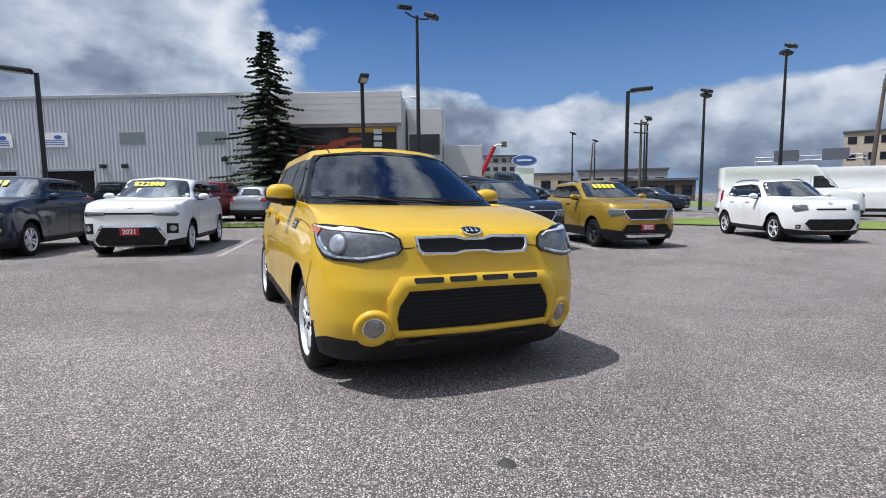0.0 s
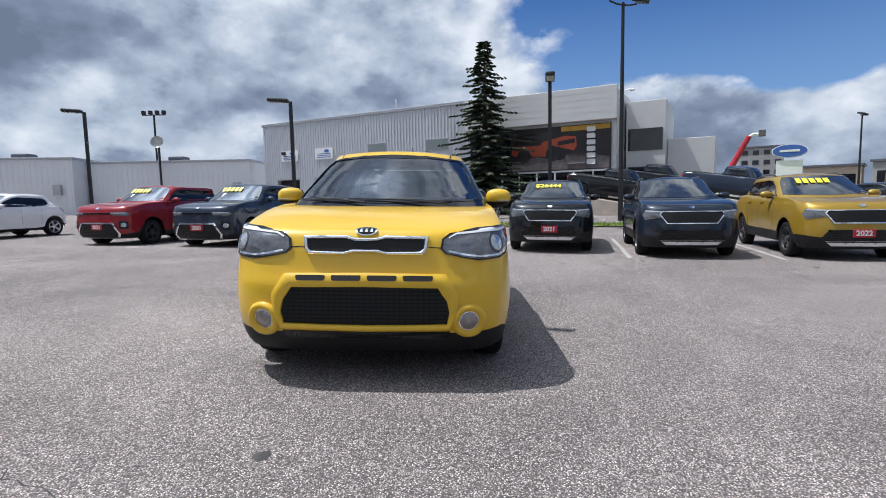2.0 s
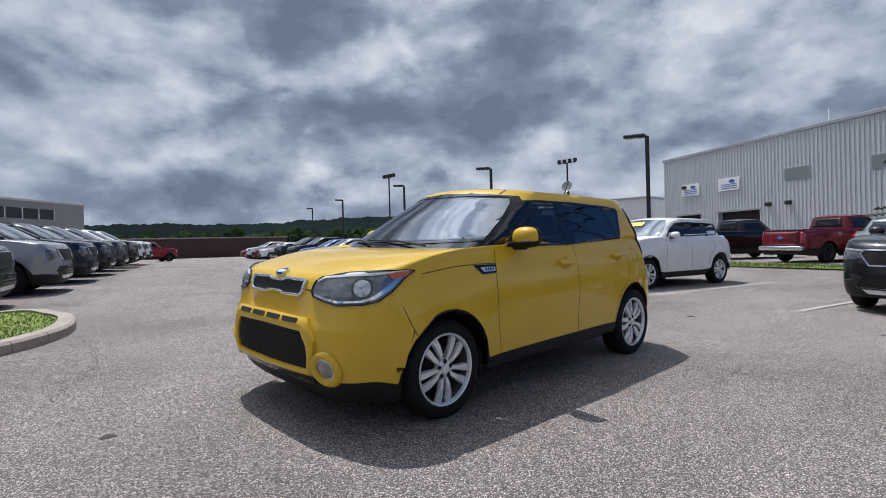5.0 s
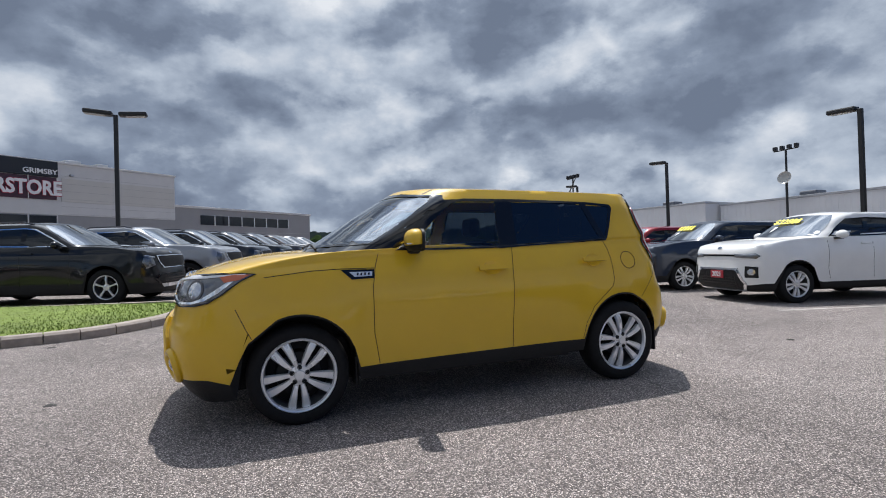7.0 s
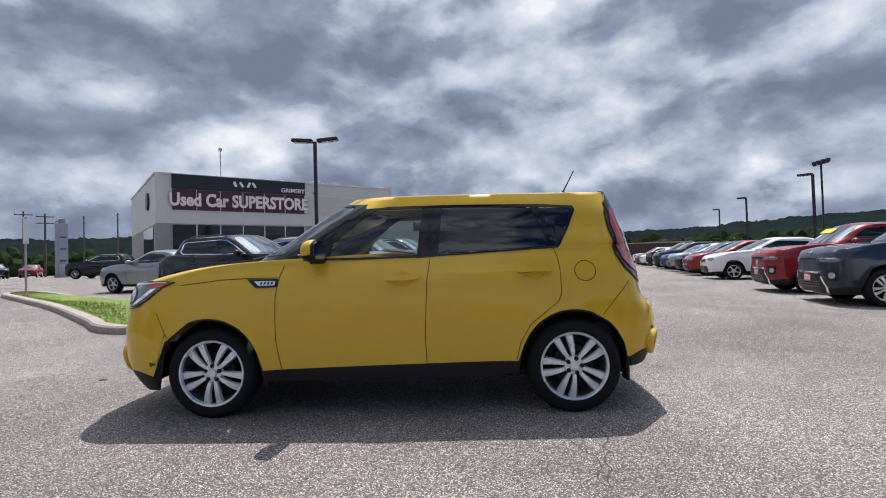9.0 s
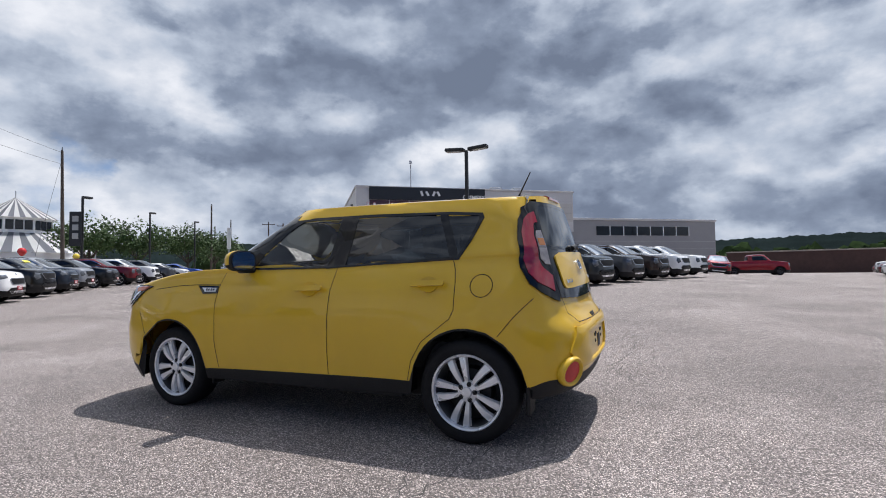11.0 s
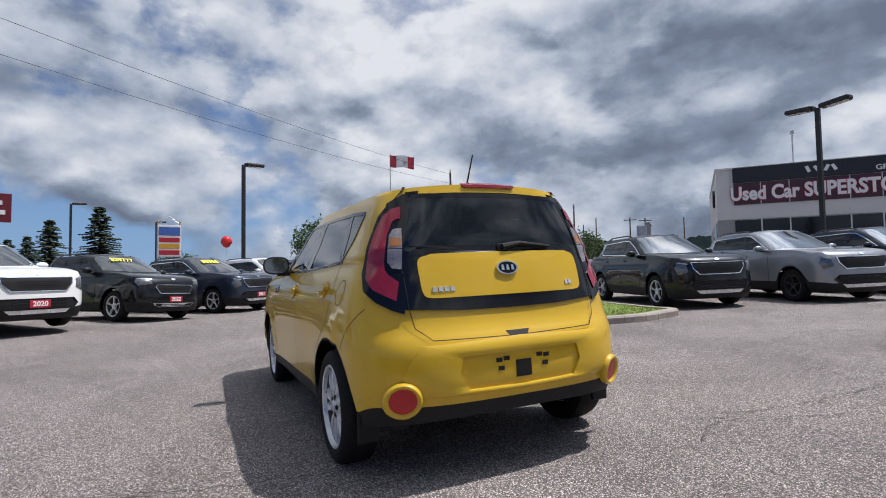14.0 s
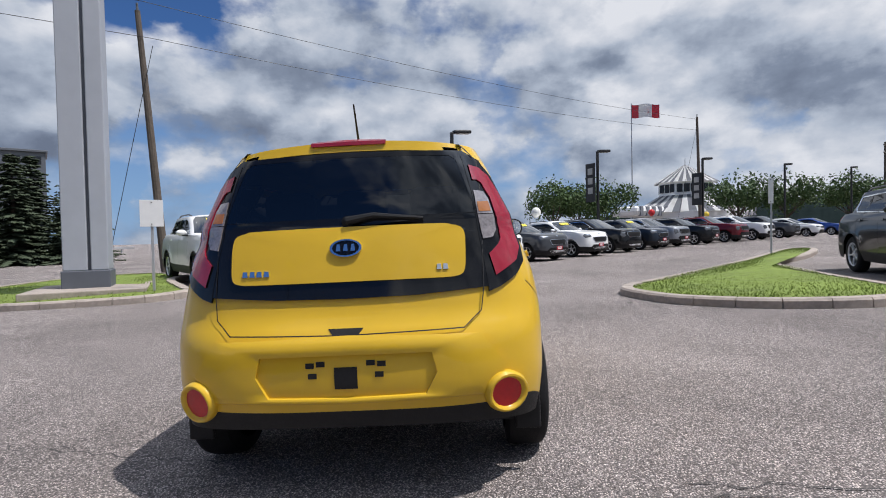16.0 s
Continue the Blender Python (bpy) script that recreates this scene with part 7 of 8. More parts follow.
# ---- trees, woods and the ridge ----
def spruce_meshes(h, spread, seed, dense=1.0, gap=1.0):
    rnd = random.Random(seed)
    trunk = tube_bm([(0, 0, 0), (0.05, 0, h * 0.5), (0, 0.03, h)], [0.028 * h, 0.016 * h, 0.01], 8)
    verts, faces = [], []
    z = h * 0.05
    while z < h * 0.99:
        f = z / h
        reach = spread * (1 - f) ** 0.85 * rnd.uniform(0.6, 1.12) + 0.12
        n = max(4, int((9 * (1 - f) + 4) * dense))
        for k in range(n):
            if rnd.random() < 0.22:
                continue
            a = 6.283 * k / n + rnd.uniform(-0.3, 0.3)
            r = reach * rnd.uniform(0.5, 1.15)
            ca, sa = math.cos(a), math.sin(a)
            steps = max(3, int(r / 0.28))
            for q in range(1, steps + 1):
                t = q / steps
                d = r * t
                drop = -0.34 * d + 0.16 * d * t
                cx, cy, cz = ca * d, sa * d, z + drop
                for side in (-1, 0, 1):
                    w = (0.4 * (1.05 - t) + 0.24) * min(1.0, spread / 2.6 + 0.3)
                    ang = a + side * 0.9 + rnd.uniform(-0.25, 0.25)
                    ex, ey, ez = cx + math.cos(ang) * w, cy + math.sin(ang) * w, cz - rnd.uniform(0.02, 0.16)
                    px, py = -math.sin(ang) * w * 0.34, math.cos(ang) * w * 0.34
                    i = len(verts)
                    verts += [(cx, cy, cz + 0.05), (cx + (ex - cx) * 0.5 + px, cy + (ey - cy) * 0.5 + py, cz - 0.03), (ex, ey, ez), (cx + (ex - cx) * 0.5 - px, cy + (ey - cy) * 0.5 - py, cz - 0.05), (cx + (ex - cx) * 0.4, cy + (ey - cy) * 0.4, cz - 0.16)]
                    faces += [(i, i + 1, i + 2, i + 3), (i, i + 4, i + 2)]
        z += (0.24 + 0.26 * (1 - f)) * (h / 11) ** 0.5 * gap
    me = bpy.data.meshes.new("needles")
    me.from_pydata(verts, [], faces)
    return sharp(mesh_of("trunk", trunk)), me


def leafy_meshes(h, spread, seed, leaves=2600, leaf=0.3):
    rnd = random.Random(seed)
    bm = tube_bm([(0, 0, 0), (0.1, 0, h * 0.25), (0, 0.1, h * 0.5)], [0.03 * h, 0.024 * h, 0.014 * h], 8)
    lumps = []
    for k in range(9):
        a = 6.283 * k / 9 + rnd.uniform(-0.3, 0.3)
        r = spread * rnd.uniform(0.35, 0.75)
        z = h * rnd.uniform(0.45, 0.82)
        c = Vector((math.cos(a) * r, math.sin(a) * r, z))
        lumps.append((c, spread * rnd.uniform(0.3, 0.45)))
        add_tube(bm, [(0, 0, h * 0.28), tuple(c * 0.5 + Vector((0, 0, h * 0.12))), tuple(c)], [0.012 * h, 0.008 * h, 0.003 * h], 5)
    lumps.append((Vector((0, 0, h * 0.8)), spread * 0.5))
    verts, faces = [], []
    for _ in range(leaves):
        c, r = rnd.choice(lumps)
        d = Vector((rnd.gauss(0, 1), rnd.gauss(0, 1), rnd.gauss(0, 0.8))).normalized()
        p = c + d * r * rnd.uniform(0.55, 1.08)
        u = Vector((rnd.gauss(0, 1), rnd.gauss(0, 1), rnd.gauss(0, 1))).normalized()
        v = u.cross(d).normalized() * leaf * rnd.uniform(0.35, 0.7)
        u = u * leaf * rnd.uniform(0.6, 1.0)
        i = len(verts)
        verts += [tuple(p - u), tuple(p + v + d * 0.05), tuple(p + u), tuple(p - v + d * 0.05)]
        faces.append((i, i + 1, i + 2, i + 3))
    me = bpy.data.meshes.new("leaves")
    me.from_pydata(verts, [], faces)
    return sharp(mesh_of("trunk", bm)), me


def tree(meshes, x, y, label, scale=1.0, turn=0.0, mat="leaf", z=None, group=""):
    ob = thing("spruce_tree" if mat == "needle" else "leafy_tree", label, "tree", pose(x, y, (ground_z(x, y) if z is None else z) - 0.1, 0, 0, turn), group)
    part("trunk", meshes[0], "bark", ob, m=Matrix.Scale(scale, 4))
    part("crown", meshes[1], mat, ob, m=Matrix.Scale(scale, 4))
    return ob


big_spruce = spruce_meshes(12.6, 4.9, 3, 1.05, 0.82)
tree(big_spruce, -33.2, 2.9, "tall dark green spruce beside the dealership wall", mat="needle")
small_spruce = spruce_meshes(9.0, 4.2, 8, 1.2, 0.7)
for x, y, k in ((45.5, 13.6, 0.52), (48.3, 12.8, 0.7), (49.1, 9.4, 0.85), (47.0, 15.2, 0.5)):
    tree(small_spruce, x, y, "dark spruce beyond the used cars", k, k * 300, "needle", group="distant spruces")
for x, y, k in ((25.9, 28.9, 0.7), (28.1, 31.0, 0.75), (27.2, 27.3, 0.8), (28.9, 24.7, 0.7), (30.5, 28.9, 0.85), (24.7, 31.4, 0.7), (31.5, 26.6, 0.8), (28.5, 33.4, 0.75)):
    tree(small_spruce, x, y, "dense dark conifer across the road", k, k * 500, "needle", group="conifers across the road")
leafy = leafy_meshes(9.0, 5.5, 4)
for x, y, k, tn in ((62, -12.5, 0.85, 0), (65, -19.5, 0.85, 70), (63, -16.0, 0.75, 130), (61, -35.0, 0.82, 200), (58.5, -39.5, 0.78, 20), (60, -48.0, 0.8, 100), (66, -58.0, 0.8, 160), (64, 3.5, 0.45, 40), (74, -68.0, 0.8, 300)):
    tree(leafy, x, y, "rounded green street tree beyond the cars", k, tn, group="street trees")
for x, y, k, tn in ((-88, 50, 0.6, 10), (-60, 74, 0.4, 30), (-45, 80, 0.4, 60)):
    tree(leafy, x, y, "green tree beyond the far lot", k, tn, group="far trees")
for x, y, k, tn in ((-30, -98, 0.4, 10), (-37, -92, 0.45, 90), (-46, -84, 0.4, 190), (-22, -104, 0.42, 250), (-58, -76, 0.4, 20), (-12, -108, 0.38, 70)):
    tree(leafy, x, y, "green tree at the edge of the lot", k, tn, group="trees at the lot's edge")
for x, y, k in ((-40, -90, 0.5), (-43, -88, 0.42), (-51, -80, 0.45), (-33, -96, 0.4)):
    tree(small_spruce, x, y, "dark spruce at the edge of the lot", k, k * 700, "needle", group="spruces at the lot's edge")


def woods():
    """The wooded plain behind the lot, as many small crowns."""
    rnd = random.Random(11)
    ball = bmesh.new()
    bmesh.ops.create_icosphere(ball, subdivisions=2, radius=1)
    shape = [v.co.copy() for v in ball.verts]
    tris = [[v.index for v in f.verts] for f in ball.faces]
    ball.free()
    verts, faces = [], []
    for _ in range(1500):
        a = radians(rnd.uniform(175, 320))
        d = rnd.uniform(150, 330)
        x, y = d * math.cos(a), d * math.sin(a)
        if y > -100:
            continue
        r = rnd.uniform(1.7, 3.2)
        tall = rnd.uniform(0.9, 1.5)
        i = len(verts)
        for c in shape:
            k = 1 + 0.35 * noise.noise(c * 2.3 + Vector((x, y, 0))) + 0.16 * noise.noise(c * 6 + Vector((y, x, 0)))
            verts.append((x + c.x * r * k, y + c.y * r * k, 1.0 + r * tall * 0.75 + c.z * r * k * tall))
        faces += [[i + q for q in t] for t in tris]
    me = bpy.data.meshes.new("woods")
    me.from_pydata(verts, [], faces)
    tagged(part("woods", me, "forest"), "dark green far woods below the ridge", "woods", kind="stuff")


def ridge():
    """The wooded escarpment on the horizon."""
    bm = bmesh.new()
    rows = []
    for r in range(9):
        row = []
        for k in range(1201):
            a = radians(165 + 195 * k / 1200)
            t = r / 8
            d = 330 + 130 * t
            top = 26 + 5 * noise.noise(Vector((math.cos(a) * 4, math.sin(a) * 4, 0))) + 3 * math.sin(a * 5)
            fade = min(1.0, max(0.12, (math.sin(a - math.pi) + 0.05) * 2.2))
            z = top * fade * (t ** 0.75) + 1.6 * noise.noise(Vector((k * 0.09, r * 1.3, 2))) + 1.3 * noise.noise(Vector((k * 0.34, r * 3.1, 7))) + 0.8 * noise.noise(Vector((k * 1.1, r * 5.1, 3)))
            row.append(bm.verts.new((d * math.cos(a), d * math.sin(a), z)))
        rows.append(row)
    for u, v in zip(rows, rows[1:]):
        for k in range(1200):
            bm.faces.new((u[k], u[k + 1], v[k + 1], v[k]))
    bmesh.ops.recalc_face_normals(bm, faces=bm.faces)
    tagged(part("ridge", bm, "forest_far", angle=180), "long dark wooded ridge on the horizon", "hill", kind="structure")


woods()
ridge()


# ---- vans, pickups and rough vehicles of the far lots ----
def van(x, y, heading, label):
    s = dict(car_spec(5.9, 2.05, 2.5, 3.75, 0.95, 1.2, 1.32, 1.75, 0.95, -2.92, -2.98, R=0.36, rim=0.21, clad=0.42, tumble=0.86))
    s["GR"] = [(1.3, -3.0), (2.4, -2.95)]
    if "van" not in STORE:
        sh = Shell(s, 10, 30, 9, 0.7)
        st = Stick(sh.tree())
        out = [("body", sharp(mesh_of("body", sh.mesh(sh.row_body, len(sh.rows) - 1)), 45), "white", ""), ("lower_cladding", mesh_of("lower_cladding", sh.mesh(0, sh.row_body)), "plastic", "")]
        w = s["w"]
        out.append(("windscreen", mesh_of("windscreen", st.fill([(-w + 0.22, 1.42), (-w * 0.76, 2.1), (w * 0.76, 2.1), (w - 0.22, 1.42)], "front", 0.006, rings=4, step=0.12)), "glass_far", "dark windscreen"))
        for vw in ("left", "right"):
            out.append(("door_window", mesh_of("door_window", st.fill([(1.75, 1.42), (1.2, 1.95), (0.75, 1.95), (0.75, 1.42)], vw, 0.005, mirror=False)), "glass_far", "dark door window"))
            out.append(("panel_gap", mesh_of("panel_gap", st.line([(0.65, 2.0), (0.65, 0.5)], vw, 0.012, 0.003, mirror=False)), "gloss", ""))
            out.append(("side_rail", mesh_of("side_rail", st.line([(-2.7, 1.15), (0.5, 1.15)], vw, 0.05, 0.004, mirror=False)), "white", ""))
        for sd in (1, -1):
            out.append(("headlamp", mesh_of("headlamp", st.fill([(sd * 0.55, 0.98), (sd * 0.6, 1.12), (sd * 0.86, 1.2), (sd * 0.9, 1.0)], "front", 0.008, step=0.06)), "lamp_dark", "headlamp"))
            out.append(("tail_lamp", mesh_of("tail_lamp", st.fill([(sd * 0.84, 0.8), (sd * 0.84, 1.4), (sd * 0.95, 1.4), (sd * 0.95, 0.8)], "rear", 0.008, step=0.1)), "lens_red", "tail lamp"))
        out.append(("grille", mesh_of("grille", st.fill([(-0.5, 0.8), (-0.55, 1.05), (0.55, 1.05), (0.5, 0.8)], "front", 0.006)), "plastic", "black grille"))
        STORE["van"] = out
    ob = thing("cargo_van", label, "van", on_ground(x, y, heading), "white vans")
    for name, me, mat, lb in STORE["van"]:
        part(name, me, mat, ob, lb)
    part("underbody", box_bm(-2.7, 2.4, -0.7, 0.7, 0.25, 0.6), "plastic", ob)
    add_wheels(ob, s, "single", "dark_alloy", 5, 0)


van(-10.6, 23.6, 42, "white high-roof cargo van on the far lot")
van(-9.5, 28.6, 34, "white cargo van behind another van")


def pickup(x, y, heading, colour, label, z=None):
    s = dict(car_spec(5.9, 2.02, 1.95, 3.68, 0.95, 1.18, 1.3, 1.2, 0.75, -0.62, -0.72, R=0.4, rim=0.24, clad=0.5))
    if "pickup" not in STORE:
        s2 = dict(s)
        s2["zs"] = [(s["B"], 1.28), (-0.9, 1.28), (-0.6, 1.3), (0.9, 1.27), (1.2, 1.24), (s["F"], 1.16)]
        s2["Xr"] = [(0.4, s["B"] + 0.05), (0.7, s["B"]), (1.3, s["B"] + 0.03)]
        s2["nr"] = 6.0
        sh = Shell(s2, 10, 34, 9, 0.7)
        st = Stick(sh.tree())
        w = s["w"]
        out = [("body", sharp(mesh_of("body", sh.mesh(sh.row_body, len(sh.rows) - 1)), 45), None, ""), ("lower_cladding", mesh_of("lower_cladding", sh.mesh(0, sh.row_body)), "plastic", "")]
        out.append(("bed_cover", mesh_of("bed_cover", box_bm(s["B"] + 0.12, -0.85, -w + 0.14, w - 0.14, 1.26, 1.34, 0.03)), "plastic", "black bed cover"))
        out.append(("tailgate", mesh_of("tailgate", st.fill([(-0.75, 0.72), (-0.75, 1.24), (0.75, 1.24), (0.75, 0.72)], "rear", 0.02, rings=2, skirt=0.03)), None, ""))
        out.append(("bumper", mesh_of("bumper", box_bm(s["B"] - 0.12, s["B"] + 0.15, -0.95, 0.95, 0.5, 0.68, 0.04)), "chrome", "chrome rear bumper"))
        out.append(("badge", mesh_of("badge", st.fill(circle(0, 1.0, 0.06, 14, 2.2), "rear", 0.03)), "water_blue", "plain blue oval"))
        for sd in (1, -1):
            out.append(("tail_lamp", mesh_of("tail_lamp", st.fill([(sd * 0.82, 0.8), (sd * 0.82, 1.22), (sd * 0.98, 1.22), (sd * 0.98, 0.8)], "rear", 0.015, step=0.1)), "lens_red", "tail lamp"))
            out.append(("headlamp", mesh_of("headlamp", st.fill([(sd * 0.6, 0.9), (sd * 0.6, 1.1), (sd * 0.9, 1.1), (sd * 0.9, 0.9)], "front", 0.01, step=0.1)), "lamp", "headlamp"))
        out.append(("grille", mesh_of("grille", st.fill([(-0.55, 0.8), (-0.55, 1.12), (0.55, 1.12), (0.55, 0.8)], "front", 0.01)), "plastic", "black grille"))
        for vw in ("left", "right"):
            out.append(("side_window", mesh_of("side_window", st.fill([(0.95, 1.38), (0.62, 1.78), (-0.5, 1.78), (-0.55, 1.38)], vw, 0.005, mirror=False)), "glass_far", ""))
            out.append(("door_pillar", mesh_of("door_pillar", st.fill([(0.18, 1.36), (0.18, 1.8), (0.08, 1.8), (0.08, 1.36)], vw, 0.009, mirror=False)), "gloss", ""))
        out.append(("windscreen", mesh_of("windscreen", st.fill([(-0.78, 1.4), (-0.64, 1.8), (0.64, 1.8), (0.78, 1.4)], "front", 0.005)), "glass_far", ""))
        out.append(("rear_window", mesh_of("rear_window", st.fill([(-0.66, 1.42), (-0.6, 1.78), (0.6, 1.78), (0.66, 1.42)], "rear", 0.005)), "glass_far", ""))
        STORE["pickup"] = out
    m = on_ground(x, y, heading)
    if z is not None:
        m = pose(x, y, z, 0, 9, heading)
    ob = thing("pickup_truck", label, "pickup truck", m, "trucks on the far lot")
    for name, me, mat, lb in STORE["pickup"]:
        part(name, painted(me, colour) if mat is None else me, mat, ob, lb)
    part("underbody", box_bm(-2.5, 2.3, -0.7, 0.7, 0.35, 0.7), "plastic", ob)
    add_wheels(ob, s, "single", "dark_alloy", 6, 0)
    return ob


pickup(-23.4, -1.0, 152, "maroon", "maroon pickup truck with its tailgate to the grass")
pickup(-24.6, -5.2, 150, "black", "black pickup truck with its tailgate to the grass")
other_car("sorento", "silver", (-24.6, 2.2), 150, "white and silver SUV on the far lot", group="cars on the far lot")
other_car("sportage", "navy", (-22.5, 6.8), 150, "dark SUV seen from behind on the far lot", group="cars on the far lot")
other_car("sportage", "grey", (-26.0, -9.5), 150, "grey SUV on the far lot", group="cars on the far lot")
for x, y, z, hd, col in ((-27.3, 10.6, 0.85, 48, "black"), (-30.5, 14.2, 1.25, 48, "black"), (-26.6, 17.6, 0.8, 40, "slate")):
    ob = pickup(x, y, hd, col, "dark off-road truck tilted on a display ramp", z)
    ramp = thing("display_ramp", "pale concrete display ramp under a truck", "ramp", pose(x, y, z, 0, 9, hd), "display ramps")
    part("slab", box_bm(-2.7, 2.6, -1.2, 1.2, -1.5, 0.0, 0.05), "concrete", ramp)
for x, y, c in ((-44, 33, "white"), (-40, 36, "grey"), (-28, 24, "black"), (-24.5, 26.5, "black"), (-21, 28, "navy")):
    other_car("sportage", c, (x, y), 20, "car parked on the far lot by the road", group="cars on the far lot")
for k, (x, y, c) in enumerate(((49.0, -48.2, "black"), (43.6, -39.9, "grey"), (53.6, -57.4, "red"), (52, -63, "white"), (59, -56, "black"), (-6, -46, "red"), (2, -40, "white"))):
    other_car("sorento" if k % 2 else "sportage", c, (x, y), 140 - 10 * k, "car parked near the showroom", group="cars near the showroom")
pickup(-9.5, -52.0, 185, "red", "bright red pickup truck parked by the wing")


# ---- signs ----
slab = thing("slab_sign", "tall grey slab sign with a pale edge by the entrance", "sign", pose(37.1, -42.2, ground_z(37.1, -42.2) - 0.1, 0, 0, 40))
part("panel", box_bm(-0.5, 0.25, -0.2, 0.2, 0.3, 5.2, 0.03), "pylon", slab)
part("edge_panel", box_bm(0.26, 0.5, -0.24, 0.24, 0.0, 5.25, 0.03), "pylon", slab, "pale metal edge")
part("foot", box_bm(-0.6, 0.6, -0.4, 0.4, 0.0, 0.3, 0.03), "concrete", slab)
for k in range(3):
    part("letter_bar", box_bm(-0.35, 0.1, 0.2, 0.24, 1.6 + 1.1 * k, 1.75 + 1.1 * k, 0.01), "pylon_dark", slab)
def pylon_sign():
    x, y = 6.7, 7.55
    z = ground_z(x, y) + 0.13
    ob = thing("sign_pylon", "tall grey metal sign pylon on a slate base", "sign post", pose(x, y, z, 0, 0, 28))
    part("slab", box_bm(-1.3, 0.9, -1.2, 0.9, -0.1, 0.06, 0.02), "concrete", ob, "concrete slab")
    part("base", box_bm(-0.5, 0.36, -0.5, 0.36, 0.04, 0.42, 0.02), "pylon_dark", ob, "slate coloured base")
    part("column", box_bm(-0.46, 0.32, -0.1, 0.33, 0.42, 9.5, 0.02), "pylon", ob)
    part("column", box_bm(-0.46, 0.32, -0.47, -0.16, 0.42, 9.5, 0.02), "pylon", ob)
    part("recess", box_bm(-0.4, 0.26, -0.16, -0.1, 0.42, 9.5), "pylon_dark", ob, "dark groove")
    part("sign_box", box_bm(-0.4, 0.3, -1.8, 1.6, 8.2, 11.0, 0.04), "sign_white", ob)


pylon_sign()


def post_sign(x, y, w, h, top, label, mat="sign_white", turn=0):
    z = ground_z(x, y) + 0.1
    ob = thing("post_sign", label, "sign", pose(x, y, z, 0, 0, turn))
    part("post", box_bm(-0.025, 0.025, -0.025, 0.025, -0.1, top - 0.05, 0.005), "steel", ob)
    board = part("board", box_bm(-0.045, -0.03, -w / 2, w / 2, top - h, top, 0.004), mat, ob, "blank sign back")
    for zz in (top - 0.05, top - h + 0.05):
        part("bolt", tube_bm([(-0.055, 0, zz), (-0.03, 0, zz)], 0.012, 6), "pole", board)
    return ob


post_sign(6.2, 5.77, 0.42, 0.54, 1.86, "white blank sign on a grey steel post", turn=27)
post_sign(12.5, -10.3, 0.14, 0.8, 2.4, "narrow pale sign on a thin post at the island", "sign_white", -40)
post_sign(22.0, 19.0, 0.35, 0.4, 2.0, "small white road sign beyond the verge", turn=35)


def restaurant_sign():
    ob = thing("restaurant_sign", "large red roadside sign board on two posts", "sign", pose(56.6, 20.8, -0.5, 0, 0, 18) @ Matrix.Diagonal((1, 1.1, 1, 1)))
    for y in (-1.7, 1.7):
        part("post", box_bm(-0.2, 0.2, y - 0.25, y + 0.25, -1.5, 7.2, 0.02), "tan", ob)
    board = part("board", box_bm(-0.4, 0.4, -2.9, 2.9, 7.0, 9.7, 0.05), "sign_maroon", ob, "dark red sign board")
    part("roundel", lathe_bm([(0.95, 0), (0.95, 0.5), (0.001, 0.5)], 24), "sign_maroon", board, m=pose(0.25, 1.2, 9.7, 0, 0, 90))
    part("roundel_disc", lathe_bm([(0.7, 0), (0.7, 0.04), (0.001, 0.04)], 20), "banner_orange", board, m=pose(-0.45, 1.2, 9.75, 0, 0, 90))
    for y0, y1, z in ((0.15, 2.5, 7.9), (-2.3, -0.3, 8.8), (-2.5, -0.1, 7.9)):
        part("board_mark", box_bm(-0.43, -0.39, y0, y1, z - 0.22, z + 0.22, 0.05), "sign_white", board, "white bar of lettering")
    b2 = part("lower_board", box_bm(-0.25, 0.25, -1.4, 1.4, 6.0, 6.75, 0.02), "sign_maroon", ob)
    part("lettering", text_mesh("DRIVE THRU", 0.5, 0.01), "sign_white", b2, m=pose(-0.27, 0, 6.38, 90, 0, -90))
    b3 = part("lower_board", box_bm(-0.25, 0.25, -1.5, 1.5, 4.4, 5.75, 0.02), "sign_white", ob)
    part("lettering", text_mesh("TOURISM", 0.5, 0.01), "pole", b3, m=pose(-0.27, 0, 5.35, 90, 0, -90))
    part("lettering", text_mesh("INFORMATION", 0.42, 0.01), "pole", b3, m=pose(-0.27, 0, 4.8, 90, 0, -90))


restaurant_sign()
ob = thing("info_board", "blue and white roadside information board", "sign", pose(51.0, 4.1, 0.4, 0, 0, 8) @ Matrix.Diagonal((1, 0.58, 1, 1)))
for y in (-1.6, 1.6):
    part("post", box_bm(-0.12, 0.12, y - 0.12, y + 0.12, 0, 6.0, 0.02), "tan", ob)
bd = part("board", box_bm(-0.15, 0.15, -1.7, 1.7, 2.6, 5.6, 0.03), "sign_white", ob)
part("header", box_bm(-0.18, -0.14, -1.55, 1.55, 4.6, 5.4, 0.02), "water_blue", bd)
for k in range(3):
    part("panel", box_bm(-0.18, -0.14, -1.5, 1.5, 2.75 + 0.6 * k, 3.2 + 0.6 * k, 0.02), "sign_red" if k % 2 == 0 else "banner_amber", bd)
part("gable", tube_bm([(0, -1.7, 5.6), (0, 0, 6.4), (0, 1.7, 5.6)], 0.06, 6), "steel", ob)
oval = thing("oval_sign", "blue oval dealership sign on a white pillar", "sign", pose(-70.6, 48.7, 0, 0, 0, -34))
part("pillar", box_bm(-0.3, 0.3, -1.6, 1.6, 0, 5.6, 0.05), "sign_white", oval)
part("oval", lathe_bm([(2.2, 0), (2.2, 0.5), (0.001, 0.5)], 32), "sign_white", oval, "", pose(0, 0, 6.9, 0, 0, -90) @ Matrix.Diagonal((1, 1, 0.44, 1)))
